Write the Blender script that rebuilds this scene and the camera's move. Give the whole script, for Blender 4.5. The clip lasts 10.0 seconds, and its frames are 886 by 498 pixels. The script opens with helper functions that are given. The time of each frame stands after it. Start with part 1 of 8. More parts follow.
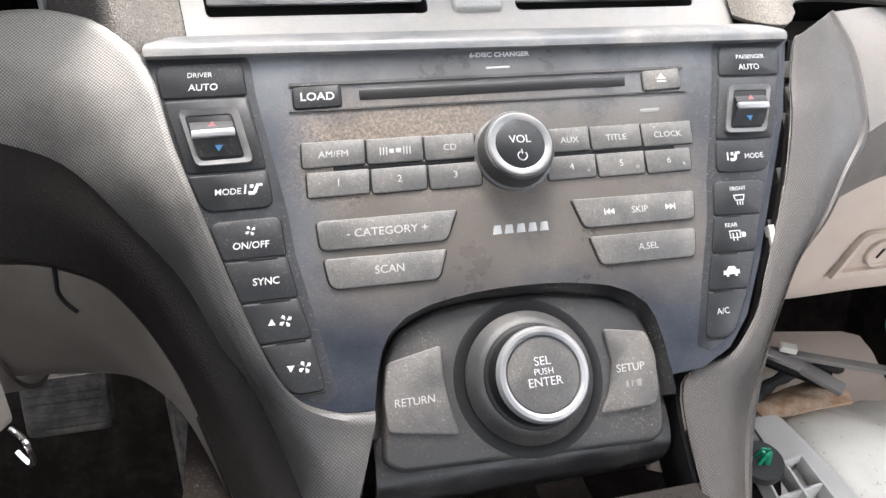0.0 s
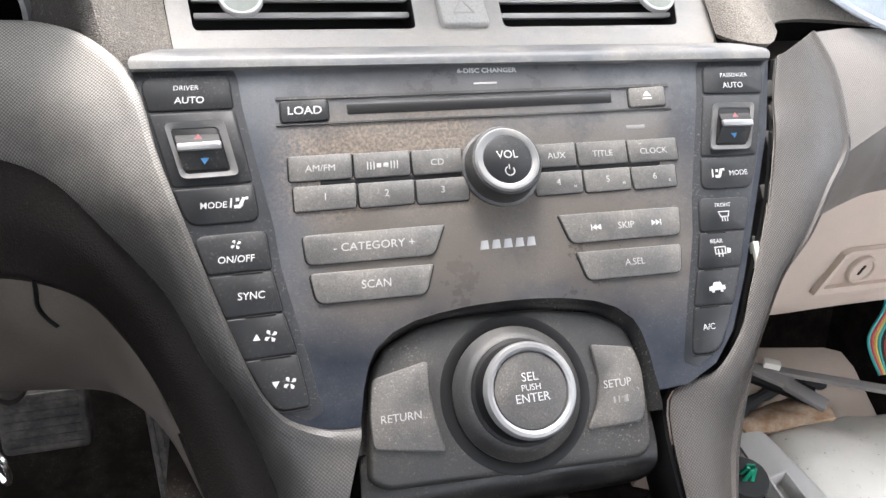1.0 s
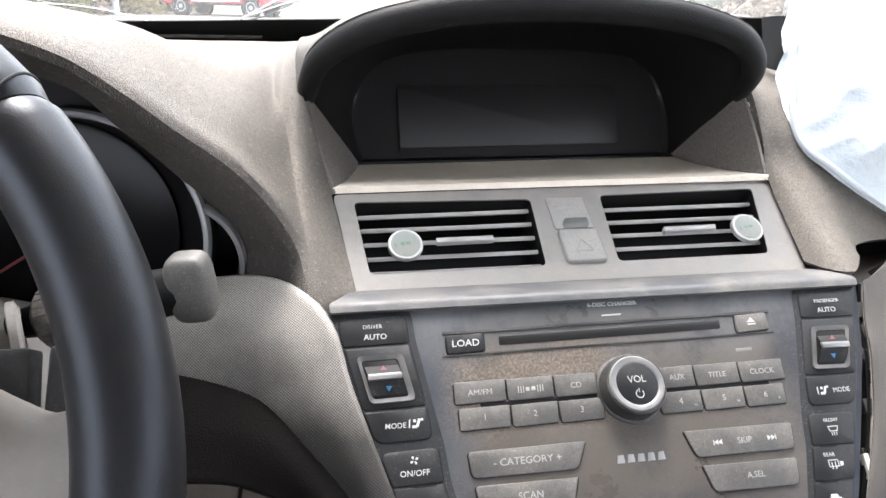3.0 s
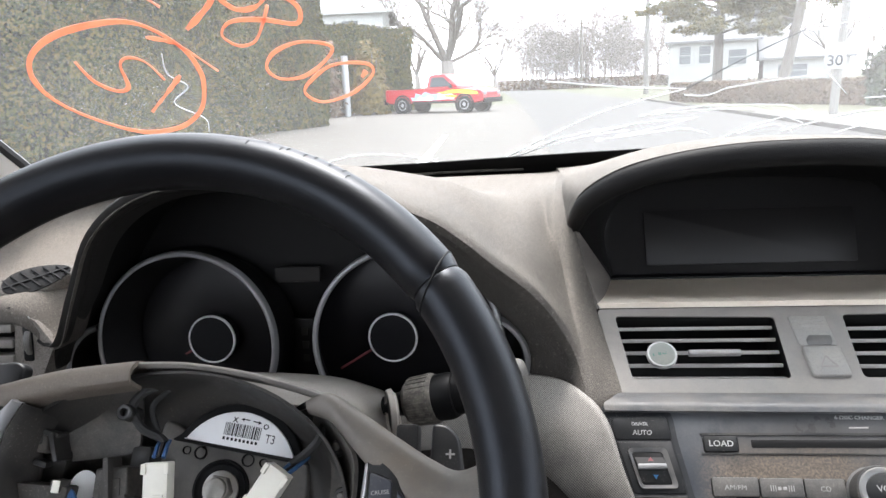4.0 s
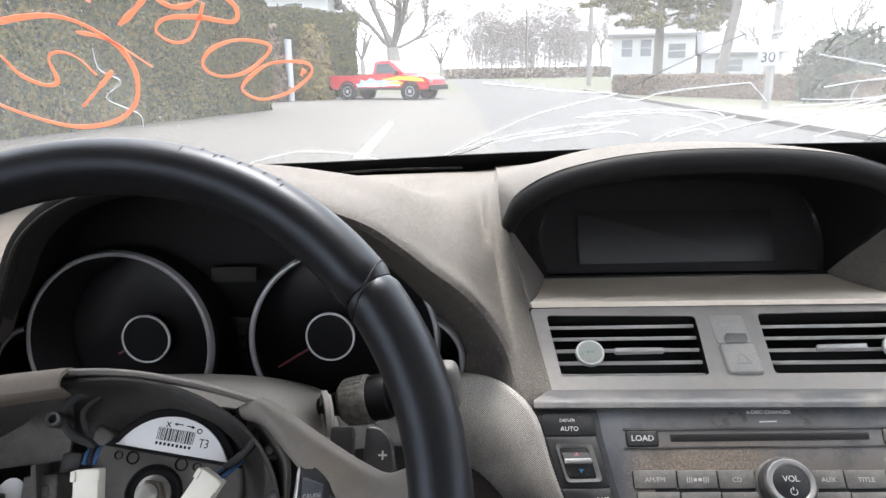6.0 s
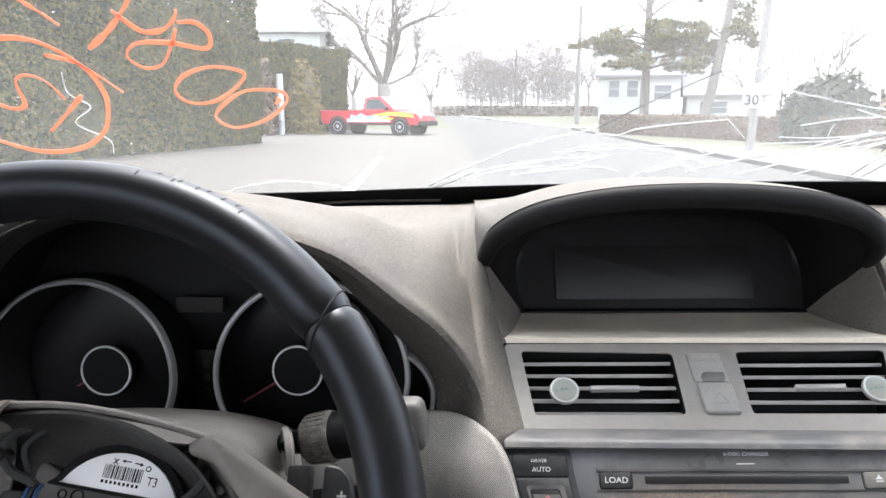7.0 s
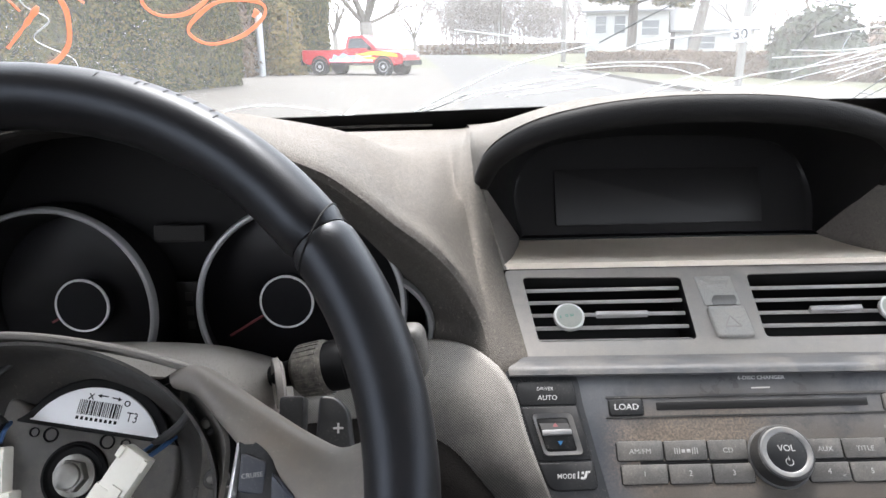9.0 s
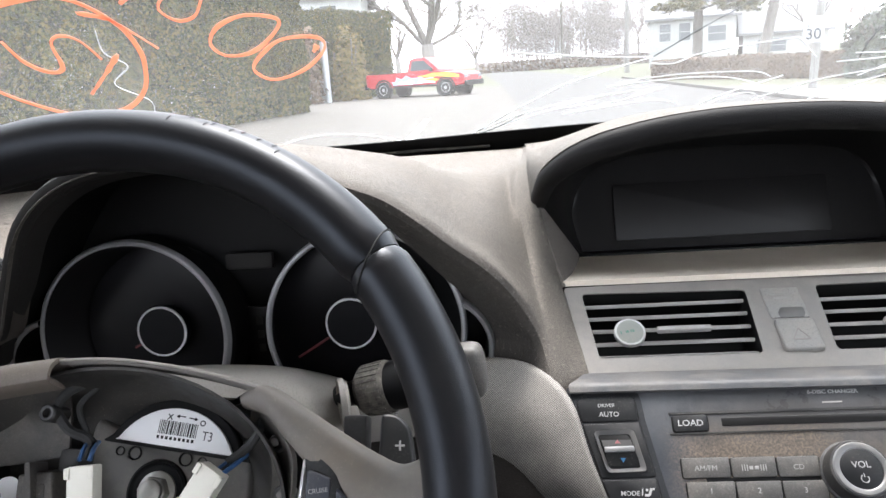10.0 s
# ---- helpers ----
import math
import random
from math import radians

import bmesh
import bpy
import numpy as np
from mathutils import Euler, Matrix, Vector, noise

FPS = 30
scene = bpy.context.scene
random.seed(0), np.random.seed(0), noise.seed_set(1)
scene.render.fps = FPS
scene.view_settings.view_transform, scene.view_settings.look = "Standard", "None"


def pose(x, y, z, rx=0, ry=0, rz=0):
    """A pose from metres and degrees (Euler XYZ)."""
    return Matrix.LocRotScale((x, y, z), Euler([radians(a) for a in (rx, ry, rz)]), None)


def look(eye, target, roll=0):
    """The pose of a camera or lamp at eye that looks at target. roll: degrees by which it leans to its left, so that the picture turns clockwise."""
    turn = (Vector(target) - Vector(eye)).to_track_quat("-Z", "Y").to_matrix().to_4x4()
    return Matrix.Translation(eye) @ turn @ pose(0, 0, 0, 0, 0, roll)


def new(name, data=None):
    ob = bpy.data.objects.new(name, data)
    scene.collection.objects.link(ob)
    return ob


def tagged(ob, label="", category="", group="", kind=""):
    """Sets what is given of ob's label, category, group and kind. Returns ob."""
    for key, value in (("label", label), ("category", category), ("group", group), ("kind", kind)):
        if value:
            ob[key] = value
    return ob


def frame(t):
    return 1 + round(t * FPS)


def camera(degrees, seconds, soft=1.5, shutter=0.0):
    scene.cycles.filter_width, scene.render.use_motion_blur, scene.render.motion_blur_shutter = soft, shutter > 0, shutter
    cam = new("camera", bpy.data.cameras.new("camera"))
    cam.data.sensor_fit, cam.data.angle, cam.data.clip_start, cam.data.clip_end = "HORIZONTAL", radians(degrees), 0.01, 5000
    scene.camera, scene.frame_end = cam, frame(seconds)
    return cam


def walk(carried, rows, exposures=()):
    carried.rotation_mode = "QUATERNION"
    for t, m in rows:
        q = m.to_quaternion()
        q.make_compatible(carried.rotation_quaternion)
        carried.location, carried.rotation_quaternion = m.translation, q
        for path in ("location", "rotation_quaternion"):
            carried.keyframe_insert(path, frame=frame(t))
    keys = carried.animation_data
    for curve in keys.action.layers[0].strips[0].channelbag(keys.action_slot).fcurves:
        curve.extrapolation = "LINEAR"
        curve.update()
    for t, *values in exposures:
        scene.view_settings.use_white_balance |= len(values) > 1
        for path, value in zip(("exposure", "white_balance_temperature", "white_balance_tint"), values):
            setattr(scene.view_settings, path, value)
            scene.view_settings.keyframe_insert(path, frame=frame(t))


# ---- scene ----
cam = camera(64.2, 10.0)
PATH = [
    (0, (-0.104, -0.299, 1.07), (0.345, 1.302, -0.042), 3.5),
    (0.3, (-0.104, -0.296, 1.07), (0.369, 1.303, -0.036), 4.0),
    (0.5, (-0.108, -0.296, 1.069), (0.359, 1.32, -0.013), 3.8),
    (0.8, (-0.103, -0.3, 1.073), (0.326, 1.34, 0.011), 3.1),
    (1, (-0.105, -0.298, 1.069), (0.391, 1.316, -0.003), 4.5),
    (1.3, (-0.104, -0.298, 1.07), (0.391, 1.331, 0.022), 4.6),
    (1.5, (-0.102, -0.303, 1.075), (0.401, 1.347, 0.062), 3.9),
    (1.8, (-0.103, -0.31, 1.077), (0.373, 1.378, 0.115), 2.6),
    (2, (-0.102, -0.307, 1.079), (0.404, 1.369, 0.113), 2.6),
    (2.2, (-0.105, -0.304, 1.089), (0.461, 1.371, 0.155), 3.2),
    (2.3, (-0.112, -0.311, 1.098), (0.418, 1.407, 0.223), 0.6),
    (2.4, (-0.115, -0.315, 1.103), (0.369, 1.426, 0.246), -0.1),
    (2.5, (-0.12, -0.315, 1.106), (0.363, 1.432, 0.261), 0.8),
    (2.7, (-0.131, -0.319, 1.115), (0.309, 1.461, 0.315), 1.6),
    (3, (-0.157, -0.329, 1.125), (0.192, 1.519, 0.443), 1.4),
    (3.2, (-0.175, -0.345, 1.136), (0.078, 1.544, 0.53), -0.1),
    (4.3, (-0.208, -0.43, 1.18), (-0.487, 1.501, 0.74), -2.4),
    (4.5, (-0.209, -0.429, 1.18), (-0.488, 1.489, 0.685), -2.6),
    (4.8, (-0.213, -0.431, 1.186), (-0.406, 1.505, 0.723), -0.2),
    (5, (-0.217, -0.433, 1.184), (-0.457, 1.491, 0.693), -0.0),
    (5.3, (-0.21, -0.43, 1.186), (-0.418, 1.493, 0.68), -0.9),
    (5.5, (-0.204, -0.426, 1.188), (-0.359, 1.506, 0.697), -1.3),
    (5.7, (-0.201, -0.427, 1.188), (-0.287, 1.512, 0.704), -0.6),
    (6.8, (-0.192, -0.422, 1.185), (-0.226, 1.513, 0.681), -1.0),
    (7, (-0.188, -0.416, 1.183), (-0.21, 1.545, 0.792), 0.1),
    (7.2, (-0.185, -0.412, 1.178), (-0.148, 1.55, 0.796), -0.2),
    (7.3, (-0.183, -0.411, 1.179), (-0.161, 1.549, 0.782), -0.6),
    (7.5, (-0.184, -0.409, 1.177), (-0.181, 1.542, 0.738), -1.1),
    (7.8, (-0.193, -0.402, 1.172), (-0.203, 1.539, 0.69), -0.7),
    (8, (-0.202, -0.399, 1.169), (-0.236, 1.538, 0.674), -0.1),
    (8.3, (-0.2, -0.399, 1.168), (-0.273, 1.533, 0.654), -1.0),
    (8.5, (-0.198, -0.389, 1.167), (-0.197, 1.541, 0.644), -0.6),
    (8.8, (-0.188, -0.393, 1.17), (-0.129, 1.543, 0.671), -1.8),
    (9, (-0.195, -0.387, 1.162), (-0.181, 1.536, 0.612), -0.6),
    (9.1, (-0.196, -0.381, 1.157), (-0.269, 1.542, 0.612), -0.9),
    (9.2, (-0.202, -0.382, 1.158), (-0.364, 1.539, 0.627), -2.1),
    (9.3, (-0.2, -0.386, 1.159), (-0.427, 1.534, 0.645), -2.8),
    (9.5, (-0.192, -0.388, 1.159), (-0.367, 1.536, 0.641), -3.2),
    (9.8, (-0.193, -0.393, 1.162), (-0.372, 1.535, 0.659), -3.3),
    (10, (-0.188, -0.396, 1.166), (-0.363, 1.534, 0.672), -3.8),
]
walk(cam, [(t, look(eye, target, roll)) for t, eye, target, roll in PATH],
     exposures=[(0.0, 2.78, 6600, 12.5), (0.6, 2.7, 6600, 12.5), (2.0, 2.62, 6620, 13), (2.5, 2.52, 6620, 13), (2.8, 2.47, 6620, 13), (3.2, 2.32, 6600, 12.5), (4.3, 1.85, 6540, 11.5), (5.5, 1.8, 6540, 12),
                (7.0, 1.9, 6540, 12), (7.5, 1.76, 6540, 12), (8.2, 1.88, 6540, 12), (9.5, 1.96, 6560, 12), (10.0, 1.96, 6560, 12)])


# ---------------------------------------------------------------- light
world = bpy.data.worlds.new("overcast")
world.use_nodes = True
scene.world = world
wn, wl = world.node_tree.nodes, world.node_tree.links
sky = wn.new("ShaderNodeTexSky")
sky.sky_type, sky.sun_disc = "NISHITA", False
sky.sun_elevation, sky.sun_rotation = radians(64), radians(0)
sky.air_density, sky.dust_density = 1.0, 6.0
grey = wn.new("ShaderNodeMixRGB")
grey.inputs[0].default_value = 0.8
grey.inputs[2].default_value = (10.15, 10.8, 11.85, 1)
wl.new(sky.outputs[0], grey.inputs[1])
wl.new(grey.outputs[0], wn["Background"].inputs[0])
wn["Background"].inputs[1].default_value = 0.14

sun = bpy.data.lights.new("sun", "SUN")
sun.energy, sun.angle, sun.color = 1.9, radians(22), (1.0, 0.97, 0.94)
new("sun", sun).matrix_world = look((0, 13.7, 28), (0, 0, 0))


# ---------------------------------------------------------------- materials
def material(name, color, rough=0.5, metal=0.0, spec=0.5):
    m = bpy.data.materials.new(name)
    m.use_nodes = True
    b = m.node_tree.nodes["Principled BSDF"]
    b.inputs["Base Color"].default_value = (*color, 1)
    b.inputs["Roughness"].default_value = rough
    b.inputs["Metallic"].default_value = metal
    b.inputs["Specular IOR Level"].default_value = spec
    return m


def node(m, kind, **values):
    n = m.node_tree.nodes.new(kind)
    for k, v in values.items():
        n.inputs[k.replace("_", " ")].default_value = v
    return n


def link(m, a, b):
    m.node_tree.links.new(a, b)


def coords(m, scale=1.0):
    t = m.node_tree.nodes.new("ShaderNodeTexCoord")
    g = m.node_tree.nodes.new("ShaderNodeMapping")
    g.inputs["Scale"].default_value = (scale,) * 3 if not isinstance(scale, tuple) else scale
    link(m, t.outputs["Object"], g.inputs[0])
    return g.outputs[0]


def ramp(m, source, low, high, a=(0, 0, 0, 1), b=(1, 1, 1, 1)):
    r = m.node_tree.nodes.new("ShaderNodeValToRGB")
    r.color_ramp.elements[0].position, r.color_ramp.elements[1].position = low, high
    r.color_ramp.elements[0].color, r.color_ramp.elements[1].color = a, b
    link(m, source, r.inputs[0])
    return r.outputs[0]


def noisy(m, scale, detail=6.0, rough=0.6):
    n = node(m, "ShaderNodeTexNoise", Scale=scale, Detail=detail, Roughness=rough)
    link(m, coords(m), n.inputs["Vector"])
    return n.outputs["Fac"]


def blend(m, amount, second, where="Base Color"):
    """Lays a second colour over what feeds the base colour now."""
    b = m.node_tree.nodes["Principled BSDF"]
    x = m.node_tree.nodes.new("ShaderNodeMixRGB")
    old = b.inputs[where].links[0].from_socket if b.inputs[where].links else None
    if old:
        link(m, old, x.inputs[1])
    else:
        x.inputs[1].default_value = b.inputs[where].default_value
    x.inputs[2].default_value = (*second, 1)
    if isinstance(amount, float):
        x.inputs[0].default_value = amount
    else:
        link(m, amount, x.inputs[0])
    link(m, x.outputs[0], b.inputs[where])
    return m


def bump(m, height, strength, distance):
    b = m.node_tree.nodes["Principled BSDF"]
    n = node(m, "ShaderNodeBump", Strength=strength, Distance=distance)
    if b.inputs["Normal"].links:
        link(m, b.inputs["Normal"].links[0].from_socket, n.inputs["Normal"])
    link(m, height, n.inputs["Height"])
    link(m, n.outputs[0], b.inputs["Normal"])
    return m


def product(m, a, b):
    x = m.node_tree.nodes.new("ShaderNodeMath")
    x.operation = "MULTIPLY"
    link(m, a, x.inputs[0])
    if isinstance(b, float):
        x.inputs[1].default_value = b
    else:
        link(m, b, x.inputs[1])
    return x.outputs[0]


def rough_by(m, source, low, high):
    r = node(m, "ShaderNodeMapRange")
    link(m, source, r.inputs[0])
    r.inputs[3].default_value, r.inputs[4].default_value = low, high
    link(m, r.outputs[0], m.node_tree.nodes["Principled BSDF"].inputs["Roughness"])


DUST = (0.36, 0.32, 0.27)


def dusty(m, amount, scale=28.0, speck=0.5, low=0.42, high=0.72):
    """Dust in soft patches and in fine specks."""
    patch = ramp(m, noisy(m, scale, 8, 0.68), low, high)
    blend(m, product(m, patch, amount), DUST)
    fine = ramp(m, noisy(m, 900, 3, 0.7), 0.58, 0.75)
    blend(m, product(m, product(m, fine, patch), speck), (0.42, 0.38, 0.33))
    rough_by(m, patch, m.node_tree.nodes["Principled BSDF"].inputs["Roughness"].default_value, 0.85)
    return m


def lit_top(m, low, high, amount, color=(0.4, 0.365, 0.32)):
    """A pale film towards the top of a thing: dust, with light from above painted in."""
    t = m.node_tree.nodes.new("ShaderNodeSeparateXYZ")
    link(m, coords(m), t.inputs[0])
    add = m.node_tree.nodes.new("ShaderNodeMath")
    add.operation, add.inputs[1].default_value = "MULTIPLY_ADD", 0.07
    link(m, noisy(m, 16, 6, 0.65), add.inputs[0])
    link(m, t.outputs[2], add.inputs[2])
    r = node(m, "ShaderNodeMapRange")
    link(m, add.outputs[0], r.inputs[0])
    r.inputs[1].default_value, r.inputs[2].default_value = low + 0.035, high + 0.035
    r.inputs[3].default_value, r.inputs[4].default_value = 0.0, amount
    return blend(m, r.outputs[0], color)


def lit_film(m, low, high, amount, color=(0.225, 0.203, 0.177)):
    """Pales faces that lie flat: dust, and the light they catch painted in."""
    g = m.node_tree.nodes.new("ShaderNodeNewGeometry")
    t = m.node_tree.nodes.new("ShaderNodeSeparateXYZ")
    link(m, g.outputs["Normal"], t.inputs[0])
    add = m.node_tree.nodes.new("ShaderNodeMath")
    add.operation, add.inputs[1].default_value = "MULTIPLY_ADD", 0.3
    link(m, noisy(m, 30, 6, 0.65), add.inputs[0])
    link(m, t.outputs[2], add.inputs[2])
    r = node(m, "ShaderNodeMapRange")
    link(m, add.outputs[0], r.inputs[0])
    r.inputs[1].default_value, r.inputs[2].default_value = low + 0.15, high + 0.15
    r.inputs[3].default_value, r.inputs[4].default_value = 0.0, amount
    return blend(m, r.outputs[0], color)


def gritty(m, amount=0.8):
    """Brown grit gathered in small heaps."""
    heap = ramp(m, noisy(m, 42, 5, 0.7), 0.56, 0.7)
    fine = ramp(m, noisy(m, 1300, 3, 0.7), 0.45, 0.6)
    return blend(m, product(m, product(m, heap, fine), amount), (0.33, 0.26, 0.2))


def granular(m, amount=0.3, size=2000.0):
    """Fine speckle of a moulded and dusty surface."""
    grain = noisy(m, size, 2, 0.6)
    blend(m, product(m, ramp(m, grain, 0.52, 0.7), amount), (0.3, 0.285, 0.265))
    blend(m, product(m, ramp(m, noisy(m, size * 0.7, 2, 0.6), 0.52, 0.7), amount * 1.6), (0.008, 0.008, 0.009))
    return bump(m, grain, 0.3, 0.0003)


def blotched(m, scale, amount, color):
    """Wiped and stained patches with ragged edges."""
    return blend(m, product(m, ramp(m, noisy(m, scale, 8, 0.72), 0.5, 0.66), amount), color)


def grained(m, size=900.0, strength=0.35, distance=0.0006):
    v = node(m, "ShaderNodeTexVoronoi", Scale=size)
    link(m, coords(m), v.inputs["Vector"])
    return bump(m, v.outputs["Distance"], strength, distance)


def leathery(m, pit, fleck, strength=0.7):
    """Soft-touch skin: a pebble grain with darker valleys and pale dust flecks."""
    warp = node(m, "ShaderNodeTexNoise", Scale=300.0, Detail=2.0)
    link(m, coords(m), warp.inputs["Vector"])
    shift = m.node_tree.nodes.new("ShaderNodeVectorMath")
    shift.operation = "MULTIPLY_ADD"
    link(m, warp.outputs["Color"], shift.inputs[0])
    shift.inputs[1].default_value = (0.0016,) * 3
    link(m, coords(m), shift.inputs[2])
    v = node(m, "ShaderNodeTexVoronoi", Scale=820.0)
    v.feature = "DISTANCE_TO_EDGE"
    link(m, shift.outputs[0], v.inputs["Vector"])
    groove = ramp(m, v.outputs["Distance"], 0.0, 0.22)
    inv = m.node_tree.nodes.new("ShaderNodeMath")
    inv.operation, inv.inputs[0].default_value = "SUBTRACT", 1.0
    link(m, groove, inv.inputs[1])
    blend(m, product(m, inv.outputs[0], 0.75), pit)
    blend(m, product(m, ramp(m, noisy(m, 420, 3, 0.7), 0.58, 0.74), 0.55), fleck)
    bump(m, groove, strength, 0.0005)
    return bump(m, noisy(m, 140, 4, 0.6), 0.25, 0.0015)


def zone(m, axis, rises, falls, wobble=0.03, scale=14.0):
    """1 between two soft limits along an axis of the thing, with ragged edges; each limit is a pair (start, end) or None."""
    t = m.node_tree.nodes.new("ShaderNodeSeparateXYZ")
    link(m, coords(m), t.inputs[0])
    place = t.outputs[axis]
    add = m.node_tree.nodes.new("ShaderNodeMath")
    add.operation, add.inputs[1].default_value = "MULTIPLY_ADD", wobble
    link(m, noisy(m, scale, 7, 0.68), add.inputs[0])
    link(m, place, add.inputs[2])
    out = None
    for limit, a, b in ((rises, 0.0, 1.0), (falls, 1.0, 0.0)):
        if limit is None:
            continue
        r = node(m, "ShaderNodeMapRange")
        r.interpolation_type = "SMOOTHSTEP"
        link(m, add.outputs[0], r.inputs[0])
        r.inputs[1].default_value, r.inputs[2].default_value = limit[0] + wobble / 2, limit[1] + wobble / 2
        r.inputs[3].default_value, r.inputs[4].default_value = a, b
        out = r.outputs[0] if out is None else product(m, out, r.outputs[0])
    return out


def fascia_plastic():
    """Slate-blue plastic, wiped clean at the edges, with brown dust left round the keys."""
    m = material("fascia_slate_plastic", (0.0088, 0.0118, 0.0182), 0.36, 0, 0.3)
    film = ramp(m, noisy(m, 13, 8, 0.7), 0.38, 0.62)
    blend(m, product(m, film, 0.12), (0.12, 0.115, 0.108))
    # thick dust between the slot and the lower keys, away from both sides
    keys = product(m, zone(m, 0, (-0.112, -0.07), (0.078, 0.112), 0.04), zone(m, 2, (-0.07, -0.04), (0.0, 0.03), 0.03))
    blend(m, product(m, keys, 0.62), (0.106, 0.091, 0.075))
    # pale dust wiped into streaks along the top edge
    top = product(m, product(m, zone(m, 2, (-0.006, 0.016), None, 0.03, 20), zone(m, 0, (-0.125, -0.105), (0.105, 0.125), 0.01)), ramp(m, noisy(m, 22, 8, 0.7), 0.1, 0.62))
    blend(m, product(m, top, 0.4), (0.135, 0.137, 0.14))
    # bluish paling beside the left wing, a sky sheen put into the colour
    sides = product(m, zone(m, 0, (-0.122, -0.112), (-0.1, -0.075), 0.02), zone(m, 2, (-0.06, -0.03), None, 0.03))
    blend(m, product(m, sides, 0.26), (0.12, 0.126, 0.136))
    # brown grit in front of the slot and beside the first keys
    grit = product(m, product(m, zone(m, 2, (-0.028, -0.014), (0.0, 0.012), 0.02, 30), zone(m, 0, (-0.11, -0.085), (-0.02, 0.03), 0.05)), ramp(m, noisy(m, 700, 3, 0.7), 0.4, 0.62))
    blend(m, product(m, grit, 0.6), (0.22, 0.168, 0.125))
    blend(m, product(m, ramp(m, noisy(m, 31, 8, 0.75), 0.54, 0.66), 0.55), (0.028, 0.031, 0.038))
    speck = product(m, ramp(m, noisy(m, 1500, 2, 0.6), 0.58, 0.72), film)
    blend(m, product(m, speck, 0.22), (0.3, 0.27, 0.235))
    blend(m, product(m, ramp(m, noisy(m, 1900, 2, 0.6), 0.55, 0.7), 0.28), (0.012, 0.012, 0.014))
    rough_by(m, film, 0.26, 0.6)
    return bump(m, noisy(m, 1500, 2, 0.6), 0.2, 0.0003)


soft_grey = leathery(dusty(lit_film(material("soft_grey_plastic", (0.066, 0.059, 0.052), 0.6, 0, 0.3), 0.38, 0.97, 0.85, (0.205, 0.18, 0.154)), 0.2, 9, 0.4), (0.05, 0.045, 0.04), (0.3, 0.268, 0.232))
panel_grey = leathery(dusty(material("panel_grey_plastic", (0.19, 0.171, 0.152), 0.6), 0.25, 9, 0.4), (0.05, 0.045, 0.04), (0.27, 0.244, 0.212))
# dusty ledge plastic, paled further to paint in the light it catches
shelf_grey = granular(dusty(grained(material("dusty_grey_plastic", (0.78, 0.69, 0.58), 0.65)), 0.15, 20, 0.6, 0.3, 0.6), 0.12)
bezel_grey = granular(blotched(dusty(material("vent_bezel_plastic", (0.175, 0.163, 0.15), 0.5), 0.3, 18, 0.5), 26, 0.3, (0.1, 0.098, 0.096)), 0.1)
switch_grey = granular(dusty(material("switch_grey_plastic", (0.21, 0.202, 0.192), 0.5), 0.35, 40, 0.6), 0.25)
panel_blue = fascia_plastic()
strip_dust = granular(blotched(dusty(material("fascia_edge_plastic", (0.06, 0.062, 0.066), 0.45), 0.3, 24, 0.5), 20, 0.45, (0.03, 0.033, 0.038)), 0.1)
pod_grey = granular(gritty(dusty(material("pod_grey_plastic", (0.0095, 0.0092, 0.0088), 0.5), 0.05, 30, 0.6), 0.12), 0.06)
pod_key = granular(dusty(material("pod_key_plastic", (0.036, 0.0345, 0.033), 0.48), 0.14, 40, 0.7), 0.16)
wing_slate = dusty(material("wing_slate_plastic", (0.0075, 0.0086, 0.0108), 0.4, 0, 0.34), 0.015, 26, 0.4)
key_grey = granular(dusty(material("button_grey_plastic", (0.052, 0.05, 0.047), 0.48), 0.2, 40, 0.7), 0.2)
key_dark = dusty(material("button_dark_plastic", (0.0066, 0.007, 0.0082), 0.42, 0, 0.34), 0.012, 30, 0.2)
black = material("black_plastic", (0.006, 0.0059, 0.0062), 0.5, 0, 0.18)
black_dusty = dusty(material("black_dusty_plastic", (0.013, 0.013, 0.0135), 0.4), 0.1, 35, 0.6)
dark_trim = dusty(grained(material("dark_console_plastic", (0.0068, 0.0054, 0.0046), 0.6, 0, 0.14), 1100, 0.4), 0.012, 14, 0.08)
cave = grained(material("cluster_hood_plastic", (0.0055, 0.0054, 0.0056), 0.6, 0, 0.12), 1000, 0.3)
white_ink = material("white_legend", (0.34, 0.34, 0.335), 0.6)
mid_ink = material("dulled_legend", (0.25, 0.245, 0.236), 0.6)
faded_ink = material("worn_legend", (0.28, 0.28, 0.27), 0.6)
silver = dusty(material("satin_silver", (0.62, 0.62, 0.63), 0.32, 0.85), 0.3, 60, 0.3)
satin_grey = dusty(material("satin_grey_trim", (0.34, 0.34, 0.345), 0.42, 0.6), 0.25, 50, 0.4)
chrome = material("chrome", (0.8, 0.8, 0.8), 0.15, 1.0)
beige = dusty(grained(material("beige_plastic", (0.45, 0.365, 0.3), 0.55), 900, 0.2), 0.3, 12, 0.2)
# the same beige, darkened: shade under the dashboard is in the colour
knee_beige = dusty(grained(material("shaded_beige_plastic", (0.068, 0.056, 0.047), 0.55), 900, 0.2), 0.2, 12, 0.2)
leather = grained(material("black_leather", (0.0068, 0.0066, 0.0072), 0.4, 0, 0.28), 1700, 0.12, 0.0003)
leather.node_tree.nodes["Principled BSDF"].inputs["Specular Tint"].default_value = (0.8, 0.88, 1.0, 1.0)
rough_by(leather, noisy(leather, 30), 0.3, 0.44)
blend(leather, product(leather, ramp(leather, noisy(leather, 24, 7, 0.7), 0.5, 0.75), 0.25), (0.03, 0.025, 0.021))
